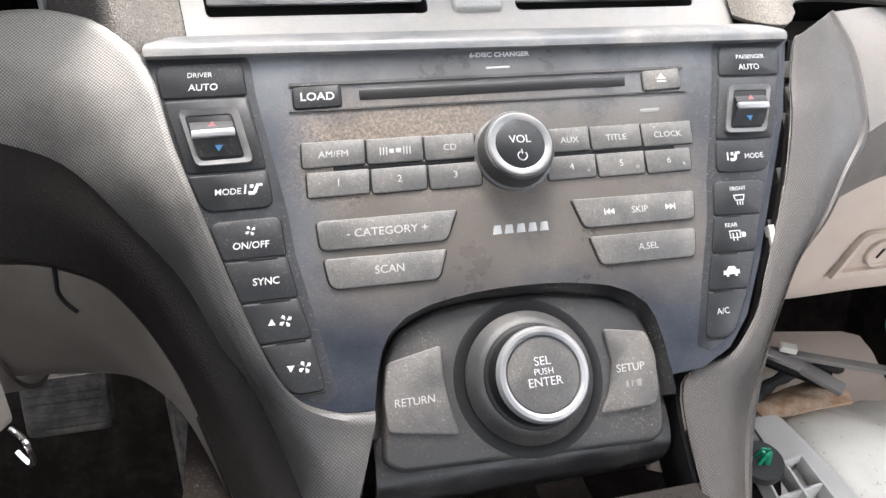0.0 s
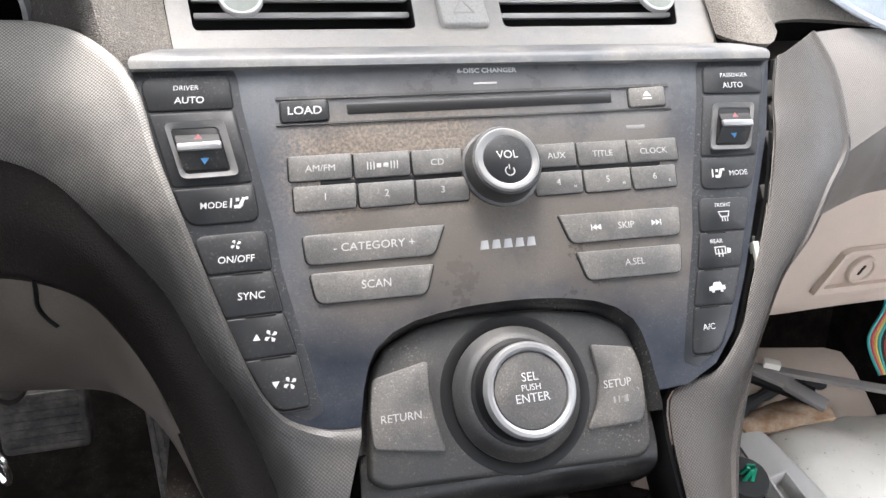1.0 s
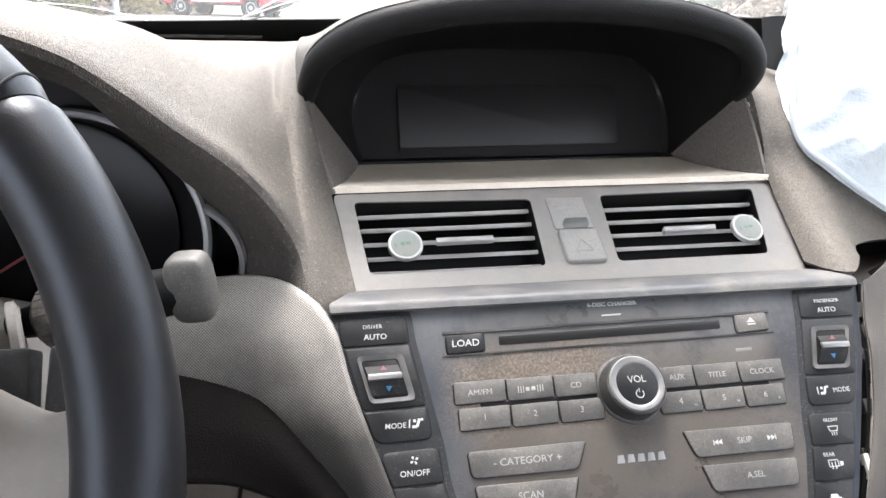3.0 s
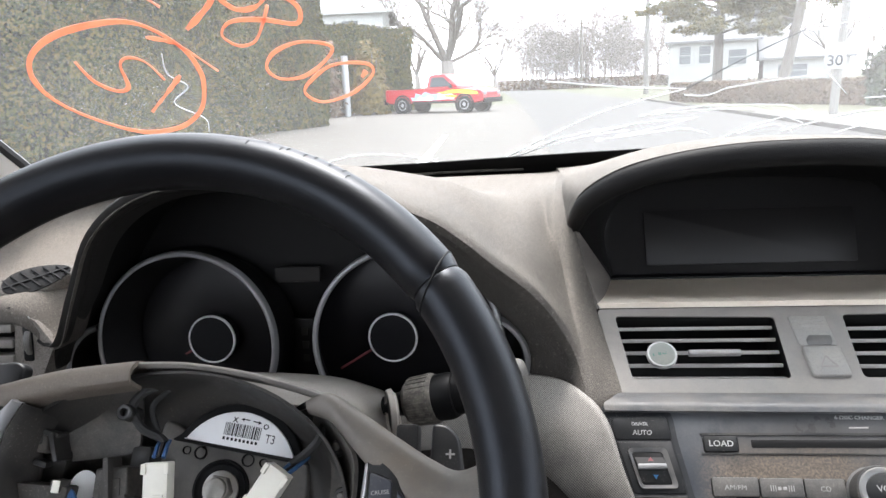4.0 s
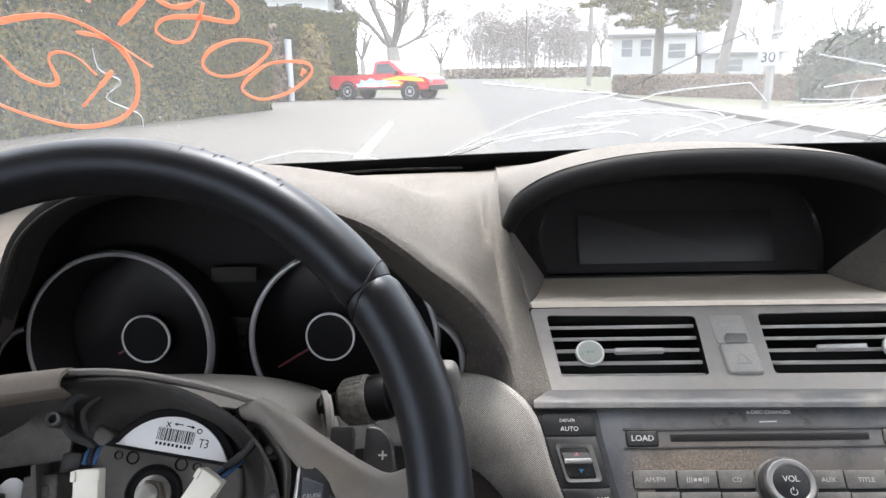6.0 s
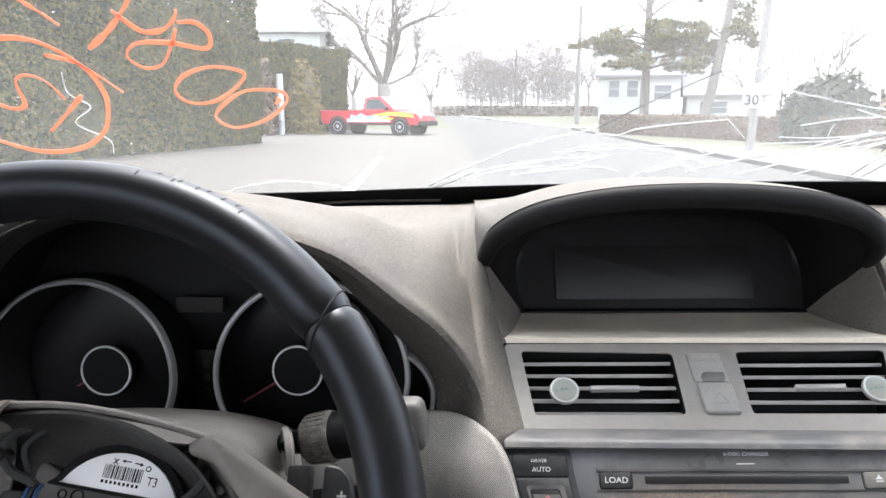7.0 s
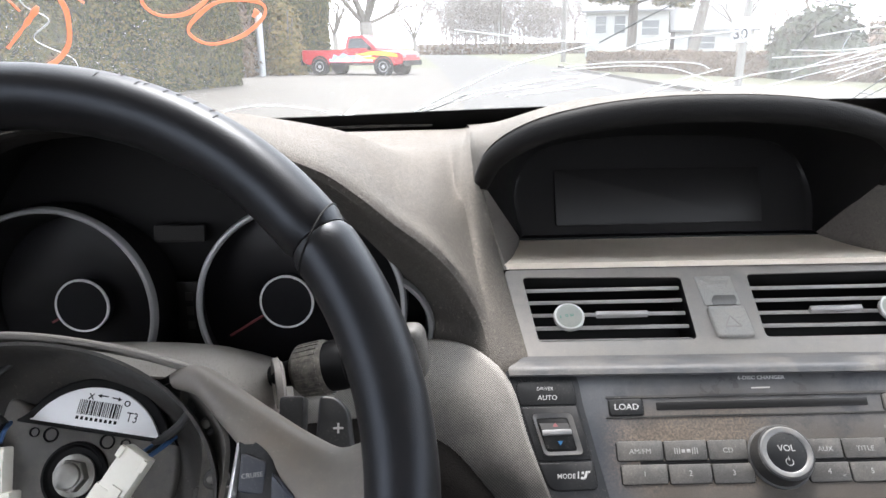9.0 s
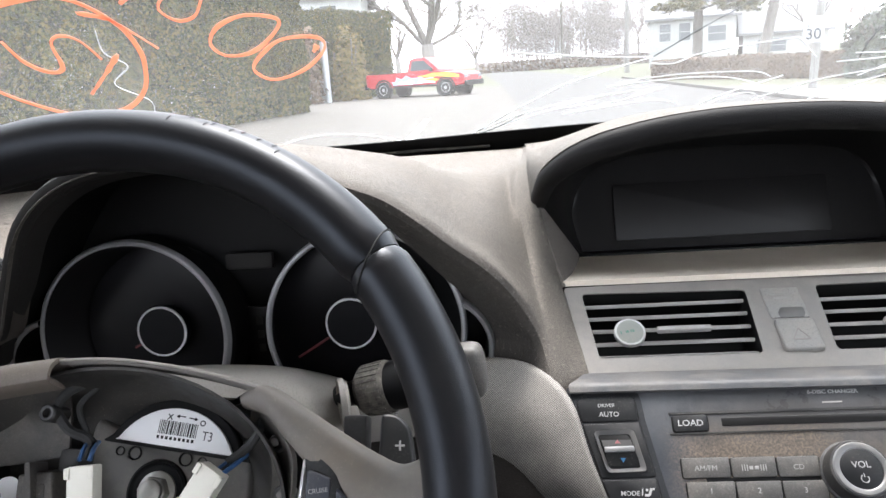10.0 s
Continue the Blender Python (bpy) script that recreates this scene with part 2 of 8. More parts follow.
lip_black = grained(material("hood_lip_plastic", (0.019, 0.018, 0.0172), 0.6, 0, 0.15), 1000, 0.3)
hood_rim_black = grained(material("hood_rim_plastic", (0.011, 0.0106, 0.0106), 0.6, 0, 0.15), 1000, 0.3)
hood_black = granular(material("hood_lining_black", (0.0085, 0.0082, 0.0082), 0.6, 0, 0.12), 0.015)
glossy_black = material("screen_glass", (0.0125, 0.012, 0.0122), 0.35, 0, 0.26)
lcd = material("display_panel", (0.014, 0.0134, 0.0135), 0.4, 0, 0.24)
taupe = dusty(material("taupe_plastic", (0.1, 0.089, 0.078), 0.5), 0.22, 30, 0.4)
blend(taupe, product(taupe, ramp(taupe, noisy(taupe, 13, 6, 0.7), 0.52, 0.68), 0.4), (0.15, 0.112, 0.08))
# taupe plastic again, lightened: light on the shroud is in the colour
shroud_grey = granular(dusty(material("shroud_plastic", (0.34, 0.312, 0.28), 0.55), 0.35, 22, 0.5), 0.2)
spoke_brown = granular(blotched(dusty(material("spoke_plastic", (0.098, 0.079, 0.063), 0.5), 0.15, 26, 0.5), 18, 0.6, (0.028, 0.025, 0.023)), 0.1)
hub_dark = dusty(material("hub_black_plastic", (0.0165, 0.0155, 0.0147), 0.45), 0.12, 40, 0.5)
label_white = material("paper_label", (0.72, 0.72, 0.72), 0.5)
connector_white = dusty(material("ivory_plastic", (0.62, 0.6, 0.53), 0.45), 0.15, 50, 0.3)
rubber = material("rubber", (0.02, 0.02, 0.02), 0.8)
carpet = dusty(material("carpet", (0.0095, 0.007, 0.006), 0.95, 0, 0.1), 0.03, 25, 0.5)
headliner = material("headliner", (0.42, 0.4, 0.37), 0.95)
pillar_grey = dusty(grained(material("pillar_grey", (0.86, 0.84, 0.8), 0.75), 900, 0.2), 0.15, 10, 0.3)
airbag_cloth = material("airbag_cloth", (0.6, 0.65, 0.68), 0.85)
orange_paint = material("orange_paint_marker", (0.8, 0.4, 0.28), 0.5)
glow = orange_paint.node_tree.nodes.new("ShaderNodeBsdfTranslucent")
glow.inputs[0].default_value = (0.8, 0.43, 0.31, 1)
half_thru = orange_paint.node_tree.nodes.new("ShaderNodeMixShader")
half_thru.inputs[0].default_value = 0.55
link(orange_paint, orange_paint.node_tree.nodes["Principled BSDF"].outputs[0], half_thru.inputs[1])
link(orange_paint, glow.outputs[0], half_thru.inputs[2])
link(orange_paint, half_thru.outputs[0], orange_paint.node_tree.nodes["Material Output"].inputs[0])


def cells(m, count):
    """Staggered dots laid out in the plane of the dashboard face."""
    t = m.node_tree.nodes.new("ShaderNodeTexCoord")
    spin, turn = m.node_tree.nodes.new("ShaderNodeMapping"), m.node_tree.nodes.new("ShaderNodeMapping")
    spin.inputs["Rotation"].default_value = (radians(-42.9), 0, 0)
    turn.inputs["Rotation"].default_value = (0, 0, radians(45))
    v = node(m, "ShaderNodeTexVoronoi", Scale=count, Randomness=0.0)
    v.voronoi_dimensions = "2D"
    link(m, t.outputs["Object"], spin.inputs[0])
    link(m, spin.outputs[0], turn.inputs[0])
    link(m, turn.outputs[0], v.inputs["Vector"])
    return ramp(m, v.outputs["Distance"], 0.28, 0.52)


def weave_material(name, color, metal, dust, contrast=0.8, low=-0.03):
    # the pale top is dust and reflected light, both put into the colour
    m = lit_top(dusty(material(name, color, 0.42, metal), dust * 0.25, 9, 0.5, 0.36, 0.72), low, low + 0.04, dust, (0.34, 0.316, 0.284))
    dots = cells(m, 920.0)
    blend(m, product(m, dots, contrast), tuple(c * 0.12 for c in color))
    return bump(m, dots, 0.35 * contrast, -0.0004)


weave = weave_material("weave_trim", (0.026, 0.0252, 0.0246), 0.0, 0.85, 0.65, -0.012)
weave_warm = weave_material("weave_trim_warm", (0.05, 0.042, 0.036), 0.0, 0.08, 0.9)


# ---------------------------------------------------------------- mesh tools
def smooth(me, angle=35):
    me.polygons.foreach_set("use_smooth", [True] * len(me.polygons))
    me.set_sharp_from_angle(angle=radians(angle))
    return me


def root_of(ob):
    while ob.parent:
        ob = ob.parent
    return ob


def thing(name, place, label, category, group="", kind=""):
    ob = new(name)
    ob.empty_display_size = 0.02
    ob.location = place
    return tagged(ob, label, category, group, kind)


def part(name, bm, mat, parent=None, label="", angle=35):
    """Links a bmesh, given in world metres, as one mesh under its parent."""
    bmesh.ops.recalc_face_normals(bm, faces=bm.faces)
    if parent:
        bmesh.ops.translate(bm, verts=bm.verts, vec=-root_of(parent).location)
    me = bpy.data.meshes.new(name)
    bm.to_mesh(me)
    bm.free()
    me.materials.append(mat)
    smooth(me, angle)
    ob = new(name, me)
    if parent:
        ob.parent = parent
    if label:
        ob["label"] = label
    return ob


def solo(name, bm, mat, label, category, group="", kind="", angle=35):
    return tagged(part(name, bm, mat, None, "", angle), label, category, group, kind)


def spline(points, n, closed=False):
    """n points on a smooth curve through the points."""
    p = [Vector(q) for q in points]
    k = len(p)
    last = k if closed else k - 1
    out = []
    for i in range(n):
        s = i / (n if closed else n - 1) * last
        a = min(int(s), last - 1)
        f = s - a
        at = (lambda j: p[j % k]) if closed else (lambda j: p[max(0, min(k - 1, j))])
        p0, p1, p2, p3 = at(a - 1), at(a), at(a + 1), at(a + 2)
        out.append(0.5 * (2 * p1 + (p2 - p0) * f + (2 * p0 - 5 * p1 + 4 * p2 - p3) * f * f + (3 * p1 - p0 - 3 * p2 + p3) * f ** 3))
    return out


def grid(bm, rows, closed=False):
    made = [[bm.verts.new(p) for p in row] for row in rows]
    for a, b in zip(made, made[1:]):
        for i in range(len(a) if closed else len(a) - 1):
            j = (i + 1) % len(a)
            bm.faces.new((a[i], a[j], b[j], b[i]))
    return made


def skin(sections, across, along, thick=0.0, closed=False):
    """A sheet through sections of points, smooth both ways, with a thickness."""
    first = [spline(s, across, closed) for s in sections]
    rows = list(zip(*[spline(line, along) for line in zip(*first)]))
    bm = bmesh.new()
    grid(bm, rows, closed)
    bmesh.ops.recalc_face_normals(bm, faces=bm.faces)
    if thick:
        bmesh.ops.solidify(bm, geom=bm.faces[:], thickness=thick)
    return bm


def tube(points, radius, n=24, ring=10, closed=False, bm=None, flat=1.0):
    """A round bar along a smooth curve."""
    bm = bm or bmesh.new()
    line = spline(points, n, closed) if n else [Vector(p) for p in points]
    rows = []
    side = None
    for i, p in enumerate(line):
        a, b = line[(i - 1) % len(line)] if closed or i else p, line[(i + 1) % len(line)] if closed or i < len(line) - 1 else p
        ahead = (b - a).normalized()
        if side is None:
            side = ahead.orthogonal().normalized()
        side = (side - ahead * side.dot(ahead)).normalized()
        up = ahead.cross(side)
        r = radius(i / (len(line) - 1)) if callable(radius) else radius
        rows.append([p + r * (math.cos(t) * side + flat * math.sin(t) * up) for t in (2 * math.pi * k / ring for k in range(ring))])
    if closed:
        rows.append(rows[0])
        made = grid(bm, rows[:-1], True)
        for k in range(ring):
            j = (k + 1) % ring
            bm.faces.new((made[-1][k], made[-1][j], made[0][j], made[0][k]))
    else:
        made = grid(bm, rows, True)
        bm.faces.new(made[0][::-1])
        bm.faces.new(made[-1])
    return bm


def lathe(profile, frame_of, segments=48, bm=None, close=True):
    """Turns (radius, height) pairs round the local z of a matrix."""
    bm = bm or bmesh.new()
    rows = [[frame_of @ Vector((r * math.cos(a), r * math.sin(a), h)) for a in (2 * math.pi * k / segments for k in range(segments))] for r, h in profile]
    made = grid(bm, rows, True)
    if close:
        bm.faces.new(made[0][::-1])
        bm.faces.new(made[-1])
    return bm


def rounded(outline, radius, steps=4):
    """A polygon outline with its corners rounded."""
    pts = [Vector(p).to_2d() for p in outline]
    out = []
    for i, p in enumerate(pts):
        a, b = pts[i - 1] - p, pts[(i + 1) % len(pts)] - p
        r = radius[i] if isinstance(radius, (list, tuple)) else radius
        r = min(r, a.length * 0.45, b.length * 0.45)
        if r < 1e-5:
            out.append(p)
            continue
        p0, p2 = p + a.normalized() * r, p + b.normalized() * r
        for k in range(steps + 1):
            f = k / steps
            out.append((1 - f) ** 2 * p0 + 2 * f * (1 - f) * p + f * f * p2)
    return out


def slab(outline, low, high, frame_of, edge=0.0006, bm=None, dome=0.0):
    """A raised plate on a plane, with a softened rim."""
    bm = bm or bmesh.new()
    mid = sum(outline, Vector((0, 0))) / len(outline)

    def ring(shrink, h):
        row = []
        for i, p in enumerate(outline):
            n = (outline[(i + 1) % len(outline)] - outline[i - 1])
            n = Vector((n.y, -n.x)).normalized()
            if n.dot(p - mid) < 0:
                n = -n
            q = p - n * shrink
            row.append(frame_of @ Vector((q.x, q.y, h)))
        return row

    made = grid(bm, [ring(0, low), ring(0, high - edge), ring(edge * 0.4, high - edge * 0.3), ring(edge, high)], True)
    bm.faces.new(made[0][::-1])
    bm.faces.new(made[-1])
    return bm


def box(bm, m, size, bevel=0.0):
    made = bmesh.ops.create_cube(bm, size=1, matrix=m @ Matrix.Diagonal((*size, 1)))
    if bevel:
        edges = {e for v in made["verts"] for e in v.link_edges}
        bmesh.ops.bevel(bm, geom=list(edges), offset=bevel, segments=2, affect="EDGES", profile=0.6)
    return bm


def bar(bm, a, b, width, height, up=(0, 0, 1), bevel=0.0):
    """A straight square bar between two points."""
    a, b = Vector(a), Vector(b)
    ahead = (b - a).normalized()
    side = ahead.cross(Vector(up)).normalized()
    top = side.cross(ahead)
    m = Matrix((side, ahead, top)).transposed().to_4x4()
    m.translation = (a + b) / 2
    return box(bm, m, (width, (b - a).length, height), bevel)


def words(text, size, m, mat, parent, name="legend", align="CENTER", wide=1.0, bold=0.0):
    """Built-in lettering as a thin mesh, on the plane of a matrix."""
    c = bpy.data.curves.new("words", "FONT")
    c.body, c.size, c.align_x, c.align_y, c.extrude, c.offset, c.resolution_u = text, size, align, "CENTER", 0.00006, bold, 3
    ob = bpy.data.objects.new("words", c)
    scene.collection.objects.link(ob)
    bpy.context.view_layer.update()
    me = bpy.data.meshes.new_from_object(ob.evaluated_get(bpy.context.evaluated_depsgraph_get()))
    bpy.data.objects.remove(ob)
    bpy.data.curves.remove(c)
    me.transform(m @ Matrix.Diagonal((wide, 1, 1, 1)))
    me.transform(Matrix.Translation(-root_of(parent).location))
    me.materials.clear()
    me.materials.append(mat)
    out = new(name, me)
    out.parent = parent
    return out


# ---------------------------------------------------------------- reference planes of the dashboard
def plane(origin, right, up):
    right, up = Vector(right), Vector(up)
    m = Matrix((right, up, right.cross(up).normalized())).transposed().to_4x4()
    m.translation = origin
    return m


FACE = plane((0.003, 0, 0.952), (1, 0, 0), (0.07, 0.732, 0.681))      # audio panel
FACE.col[2] = (0, -0.681, 0.732, 0)
VENT = plane((0.007, 0.045, 0.965), (1, 0, 0), (0, 0.878, 0.478))     # centre vents
MM = 0.001


def mm(points):
    return [Vector((x * MM, y * MM)) for x, y in points]


def on(frame_of, x, y, n=0.0):
    return frame_of @ Matrix.Translation((x * MM, y * MM, n * MM))


def rigid(m):
    """The same pose without any skew."""
    return Matrix.LocRotScale(m.translation, plane((0, 0, 0), (1, 0, 0), Vector((0, 1, 0)) - Vector((0, m.col[2][1], m.col[2][2])) * m.col[2][1]).to_3x3().normalized().to_quaternion(), None)


def glass_y(x, z):
    return 0.38 - 0.45 * x * x - (z - 1.09) / 0.75


# ---------------------------------------------------------------- dashboard shell
LIP = [(-0.163, 0.158, 1.062), (-0.154, 0.132, 1.088), (-0.128, 0.117, 1.107), (-0.088, 0.112, 1.118), (-0.045, 0.109, 1.1235), (0, 0.108, 1.125),
       (0.045, 0.11, 1.1235), (0.09, 0.113, 1.118), (0.13, 0.119, 1.106), (0.154, 0.135, 1.086), (0.161, 0.16, 1.063)]
HOOD = [(-0.567, 0.06, 0.968), (-0.548, 0.045, 1.0), (-0.517, 0.029, 1.042), (-0.48, 0.005, 1.09), (-0.438, -0.009, 1.117), (-0.39, -0.013, 1.126), (-0.34, -0.01, 1.121),
        (-0.295, -0.004, 1.109), (-0.262, 0.002, 1.096), (-0.24, 0.01, 1.079), (-0.223, 0.018, 1.063), (-0.2, 0.029, 1.042), (-0.184, 0.04, 1.02), (-0.169, 0.044, 0.99)]


def back(x):
    return glass_y(x, 1.086) + 0.01


def dashboard():
    root = thing("dashboard", (0, 0.2, 0.95), "dusty grey soft-touch dashboard shell with grained plastic skin", "dashboard")
    # side of the cluster hood that faces the driver, turned under from the top in one sheet
    deep = [Vector(p) for p in ((-0.297, 0.03, 1.094), (-0.266, 0.036, 1.08), (-0.25, 0.045, 1.06), (-0.238, 0.06, 1.042), (-0.225, 0.075, 1.022), (-0.211, 0.085, 1.0), (-0.198, 0.077, 0.98), (-0.193, 0.067, 0.965))]
    part("flank_seam", tube([p + Vector((0.0004, -0.001, 0)) for p in deep[4:]], 0.0009, 20, 6), black, root)
    cols = []
    for x in (-0.78, -0.7, -0.62):
        b = back(x)
        cols.append([(x, b + 0.01, 1.086), (x, b * 0.8 + 0.012, 1.072), (x, b * 0.6 + 0.02, 1.055), (x, b * 0.4 + 0.025, 1.042), (x, b * 0.2 + 0.03, 1.033), (x, 0.05, 1.028), (x, 0.042, 1.02), (x, 0.046, 1.016), (x, 0.052, 1.014)])
    b = back(-0.575)
    cols.append([(-0.575, b, 1.086), (-0.575, b * 0.8 + 0.012, 1.074), (-0.575, b * 0.6 + 0.02, 1.059), (-0.575, b * 0.4 + 0.025, 1.047), (-0.575, b * 0.2 + 0.03, 1.037), (-0.575, 0.051, 1.029), (-0.575, 0.044, 1.02), (-0.575, 0.047, 1.016), (-0.575, 0.052, 1.014)])
    for i in range(1, 13):
        x, y, z = HOOD[i]
        b = back(x)
        top = 1.086 + 0.3 * max(0, z - 1.086)
        fall = max(0.0, 1.07 - z)
        under = [(x, y + 0.008, z - 0.001), (x, y + 0.02, z - 0.002)]
        if i > 6:
            under = [Vector((x, y, z)).lerp(deep[i - 7], 0.5) + Vector((-0.002, -0.0015, 0)), deep[i - 7]]
        cols.append([(x, b, 1.074), (x, b * 0.78 + y * 0.22, 1.081 + 0.3 * (top - 1.086) - 0.03 * fall), (x, b * 0.55 + y * 0.45, 1.078 + 0.9 * (top - 1.086) - 0.05 * fall),
                     (x, b * 0.35 + y * 0.65, 0.4 * 1.078 + 0.6 * z + 0.012), (x, b * 0.18 + y * 0.82, 0.2 * 1.075 + 0.8 * z + 0.009), (x, b * 0.07 + y * 0.93, z + 0.0045), (x, y, z), *under])
    cols.append([(-0.168, back(-0.168), 1.075), (-0.17, 0.28, 1.0815), (-0.174, 0.212, 1.0765), (-0.177, 0.16, 1.0565), (-0.174, 0.118, 1.03), (-0.171, 0.08, 1.01), HOOD[13], Vector(HOOD[13]).lerp(deep[6], 0.5), deep[6]])
    cols.append([(-0.162, back(-0.16), 1.076), (-0.166, 0.28, 1.082), (-0.17, 0.21, 1.0782), (-0.171, 0.16, 1.0592), (-0.168, 0.122, 1.032), (-0.164, 0.085, 1.008), (-0.157, 0.021, 0.963), (-0.176, 0.042, 0.964), (-0.193, 0.067, 0.965)])
    # left flank of the screen hood, down to the vent bezel
    cols.append([(-0.156, back(-0.16), 1.077), (-0.161, 0.28, 1.0855), (-0.165, 0.205, 1.0805), (-0.163, 0.158, 1.062), (-0.155, 0.128, 1.026), (-0.149, 0.108, 1.0), (-0.1375, 0.038, 0.9615), (-0.14, 0.04, 0.955), (-0.145, 0.045, 0.95)])
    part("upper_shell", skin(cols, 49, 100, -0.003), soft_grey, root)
    # dark roll that caps the nose of the cluster hood, thin at its inboard end
    lines = [spline(line, 100)[20:56] for line in zip(*[spline(c, 49) for c in cols])][33:42]
    axis = Vector((-0.375, 0, 1.0))
    roll = []
    for k, line in enumerate(lines):
        roll.append([])
        for j, p in enumerate(line):
            out = Vector((p.x - axis.x, 0, p.z - axis.z)).normalized()
            low = lines[4][j]
            roll[-1].append(low.lerp(p, 1.0 - 0.8 * max(0, j - 20) / 15) + out * (0.0038, 0.0039, 0.0039, 0.0035, 0.0015, -0.0015, -0.0035, -0.0042, -0.0044)[k] + Vector((0, -0.0062, 0)))
    bm = bmesh.new()
    grid(bm, roll, False)
    part("hood_roll", bm, lip_black, root, "soft dark grey roll along the hood")
    cols = [[(x, back(x), 1.078), (x, 0.28, 1.084), (x * 1.01, 0.205, 1.078), (x, y, z)] if abs(x) > 0.158 else [(x, back(x), 1.078), (x * 1.01, 0.26, z - 0.012 if z > 1.1 else 1.0868), (x * 1.01, (0.2 + y) / 2, z - 0.001 if z > 1.1 else z + 0.001), (x, y, z)] for x, y, z in LIP]
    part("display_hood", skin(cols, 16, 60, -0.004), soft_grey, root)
    part("hood_rim", tube([(x * 0.988, y + 0.0028, z - 0.0058) for x, y, z in LIP], lambda f: 0.0098 - 0.004 * abs(2 * f - 1) ** 4, 70, 14), hood_rim_black, root, "dark rolled rim of the display hood")
    cols = [[(0.155, back(0.16), 1.077), (0.159, 0.28, 1.086), (0.163, 0.205, 1.08), (0.161, 0.16, 1.063), (0.164, 0.136, 1.03), (0.164, 0.117, 1.0048), (0.1515, 0.046, 0.9665)],
            [(0.163, back(0.16), 1.077), (0.166, 0.28, 1.085), (0.17, 0.208, 1.077), (0.1695, 0.165, 1.06), (0.1705, 0.139, 1.034), (0.17, 0.113, 1.007), (0.162, 0.022, 0.967)]]
    for x, y0, y1, y2, z0, z1, z2 in ((0.184, 0.17, 0.113, 0.043, 1.056, 1.008, 0.967), (0.21, 0.18, 0.12, 0.075, 1.052, 1.008, 0.966), (0.27, 0.19, 0.13, 0.09, 1.045, 1.002, 0.962),
                                     (0.4, 0.18, 0.12, 0.095, 1.035, 0.995, 0.95), (0.58, 0.12, 0.09, 0.07, 1.03, 0.985, 0.94), (0.78, 0.08, 0.06, 0.04, 1.02, 0.98, 0.935)):
        b = back(x)
        cols.append([(x, b, 1.074), (x, b * 0.7 + y0 * 0.3, 1.08), (x, b * 0.35 + y0 * 0.65, (1.076 + z0) / 2 + 0.006), (x, y0, z0), (x, (y0 + y1) / 2 - 0.004, (z0 + z1) / 2 + 0.004), (x, y1, z1), (x, y2, z2)])
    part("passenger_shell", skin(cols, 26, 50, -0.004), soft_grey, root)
    # ledge under the display
    rows = [[(-0.146 + 0.0215 * f, 0.113 + 0.122 * f, 1.0025 - 0.0065 * f - 0.004 * math.sin(3.14 * f)), (0.007, 0.113 + 0.122 * f, 1.0035 - 0.0065 * f - 0.004 * math.sin(3.14 * f)),
             (0.162 - 0.021 * f, 0.113 + 0.122 * f, 1.0045 - 0.0065 * f - 0.004 * math.sin(3.14 * f))] for f in (0, 0.33, 0.66, 1)]
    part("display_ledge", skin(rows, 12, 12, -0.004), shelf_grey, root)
    # flanks between ledge and hood
    for s, a, b, c in ((-1, (-0.163, 0.158, 1.0615), (-0.1245, 0.214, 0.9965), (-0.147, 0.112, 1.002)), (1, (0.161, 0.16, 1.0625), (0.139, 0.215, 0.9985), (0.162, 0.113, 1.004))):
        a, b, c = Vector(a), Vector(b), Vector(c)
        part("ledge_flank", skin([[c, c.lerp(a, 0.5) + Vector((0.002 * s, 0, 0)), a], [c.lerp(b, 0.5), c.lerp(b, 0.5).lerp(a.lerp(b, 0.5), 0.5), a.lerp(b, 0.5)], [b, b.lerp(a, 0.05), b.lerp(a, 0.1)]], 8, 8, 0.003 * s), panel_grey, root)
    return root


def display():
    root = thing("display_unit", (0.005, 0.24, 1.0), "black glass information display set deep under its hood", "car display")
    mid = Vector((0.005, 0.231, 1.035))
    inner = [(-0.1235, 0.212, 0.9985), (-0.128, 0.224, 1.018), (-0.129, 0.234, 1.04), (-0.116, 0.242, 1.066), (-0.09, 0.244, 1.08), (-0.045, 0.245, 1.086), (0.005, 0.246, 1.087),
             (0.06, 0.245, 1.086), (0.103, 0.244, 1.081), (0.128, 0.242, 1.067), (0.141, 0.234, 1.04), (0.142, 0.224, 1.018), (0.138, 0.213, 0.9995)]
    outer = [(-0.1615, 0.16, 1.059)] + [(x * 0.985, y + 0.001, z - 0.003) for x, y, z in LIP[1:-1]] + [(0.1595, 0.162, 1.06)]
    inner, outer = spline(inner, 31), spline(outer, 31)
    mids = [a.lerp(b, 0.5) + Vector((0, 0, 0.008 * math.sin(math.pi * i / 30))) for i, (a, b) in enumerate(zip(outer, inner))]
    part("hood_lining", skin([outer, mids, inner], 60, 14, 0.003), hood_black, root)

    def flat(p):
        """The same point on the sloping plane of the glass."""
        return Vector((p.x, 0.2335 + (p.z - 1.031) * 0.4365, p.z))

    bm = bmesh.new()
    ring = spline(inner, 50)
    made = grid(bm, [[p + Vector((0, 0.001, 0)) for p in ring], [flat(p.lerp(mid, 0.035)) for p in ring], [flat(p.lerp(mid, 0.06)) for p in ring], [flat(p.lerp(mid, 0.5)) for p in ring]], True)
    bm.faces.new(made[-1])
    part("glass", bm, glossy_black, root)
    bm = bmesh.new()
    m = plane((0.001, 0.2318, 1.031), (1, 0, 0), (0, 0.4, 0.9165))
    slab(rounded(mm([(-91, -25), (93, -23), (93, 27), (-91, 26)]), 0.003), 0, 0.0008, m, 0.0003, bm)
    part("lcd", bm, lcd, root, "dark switched-off rectangular screen")
    bm = bmesh.new()
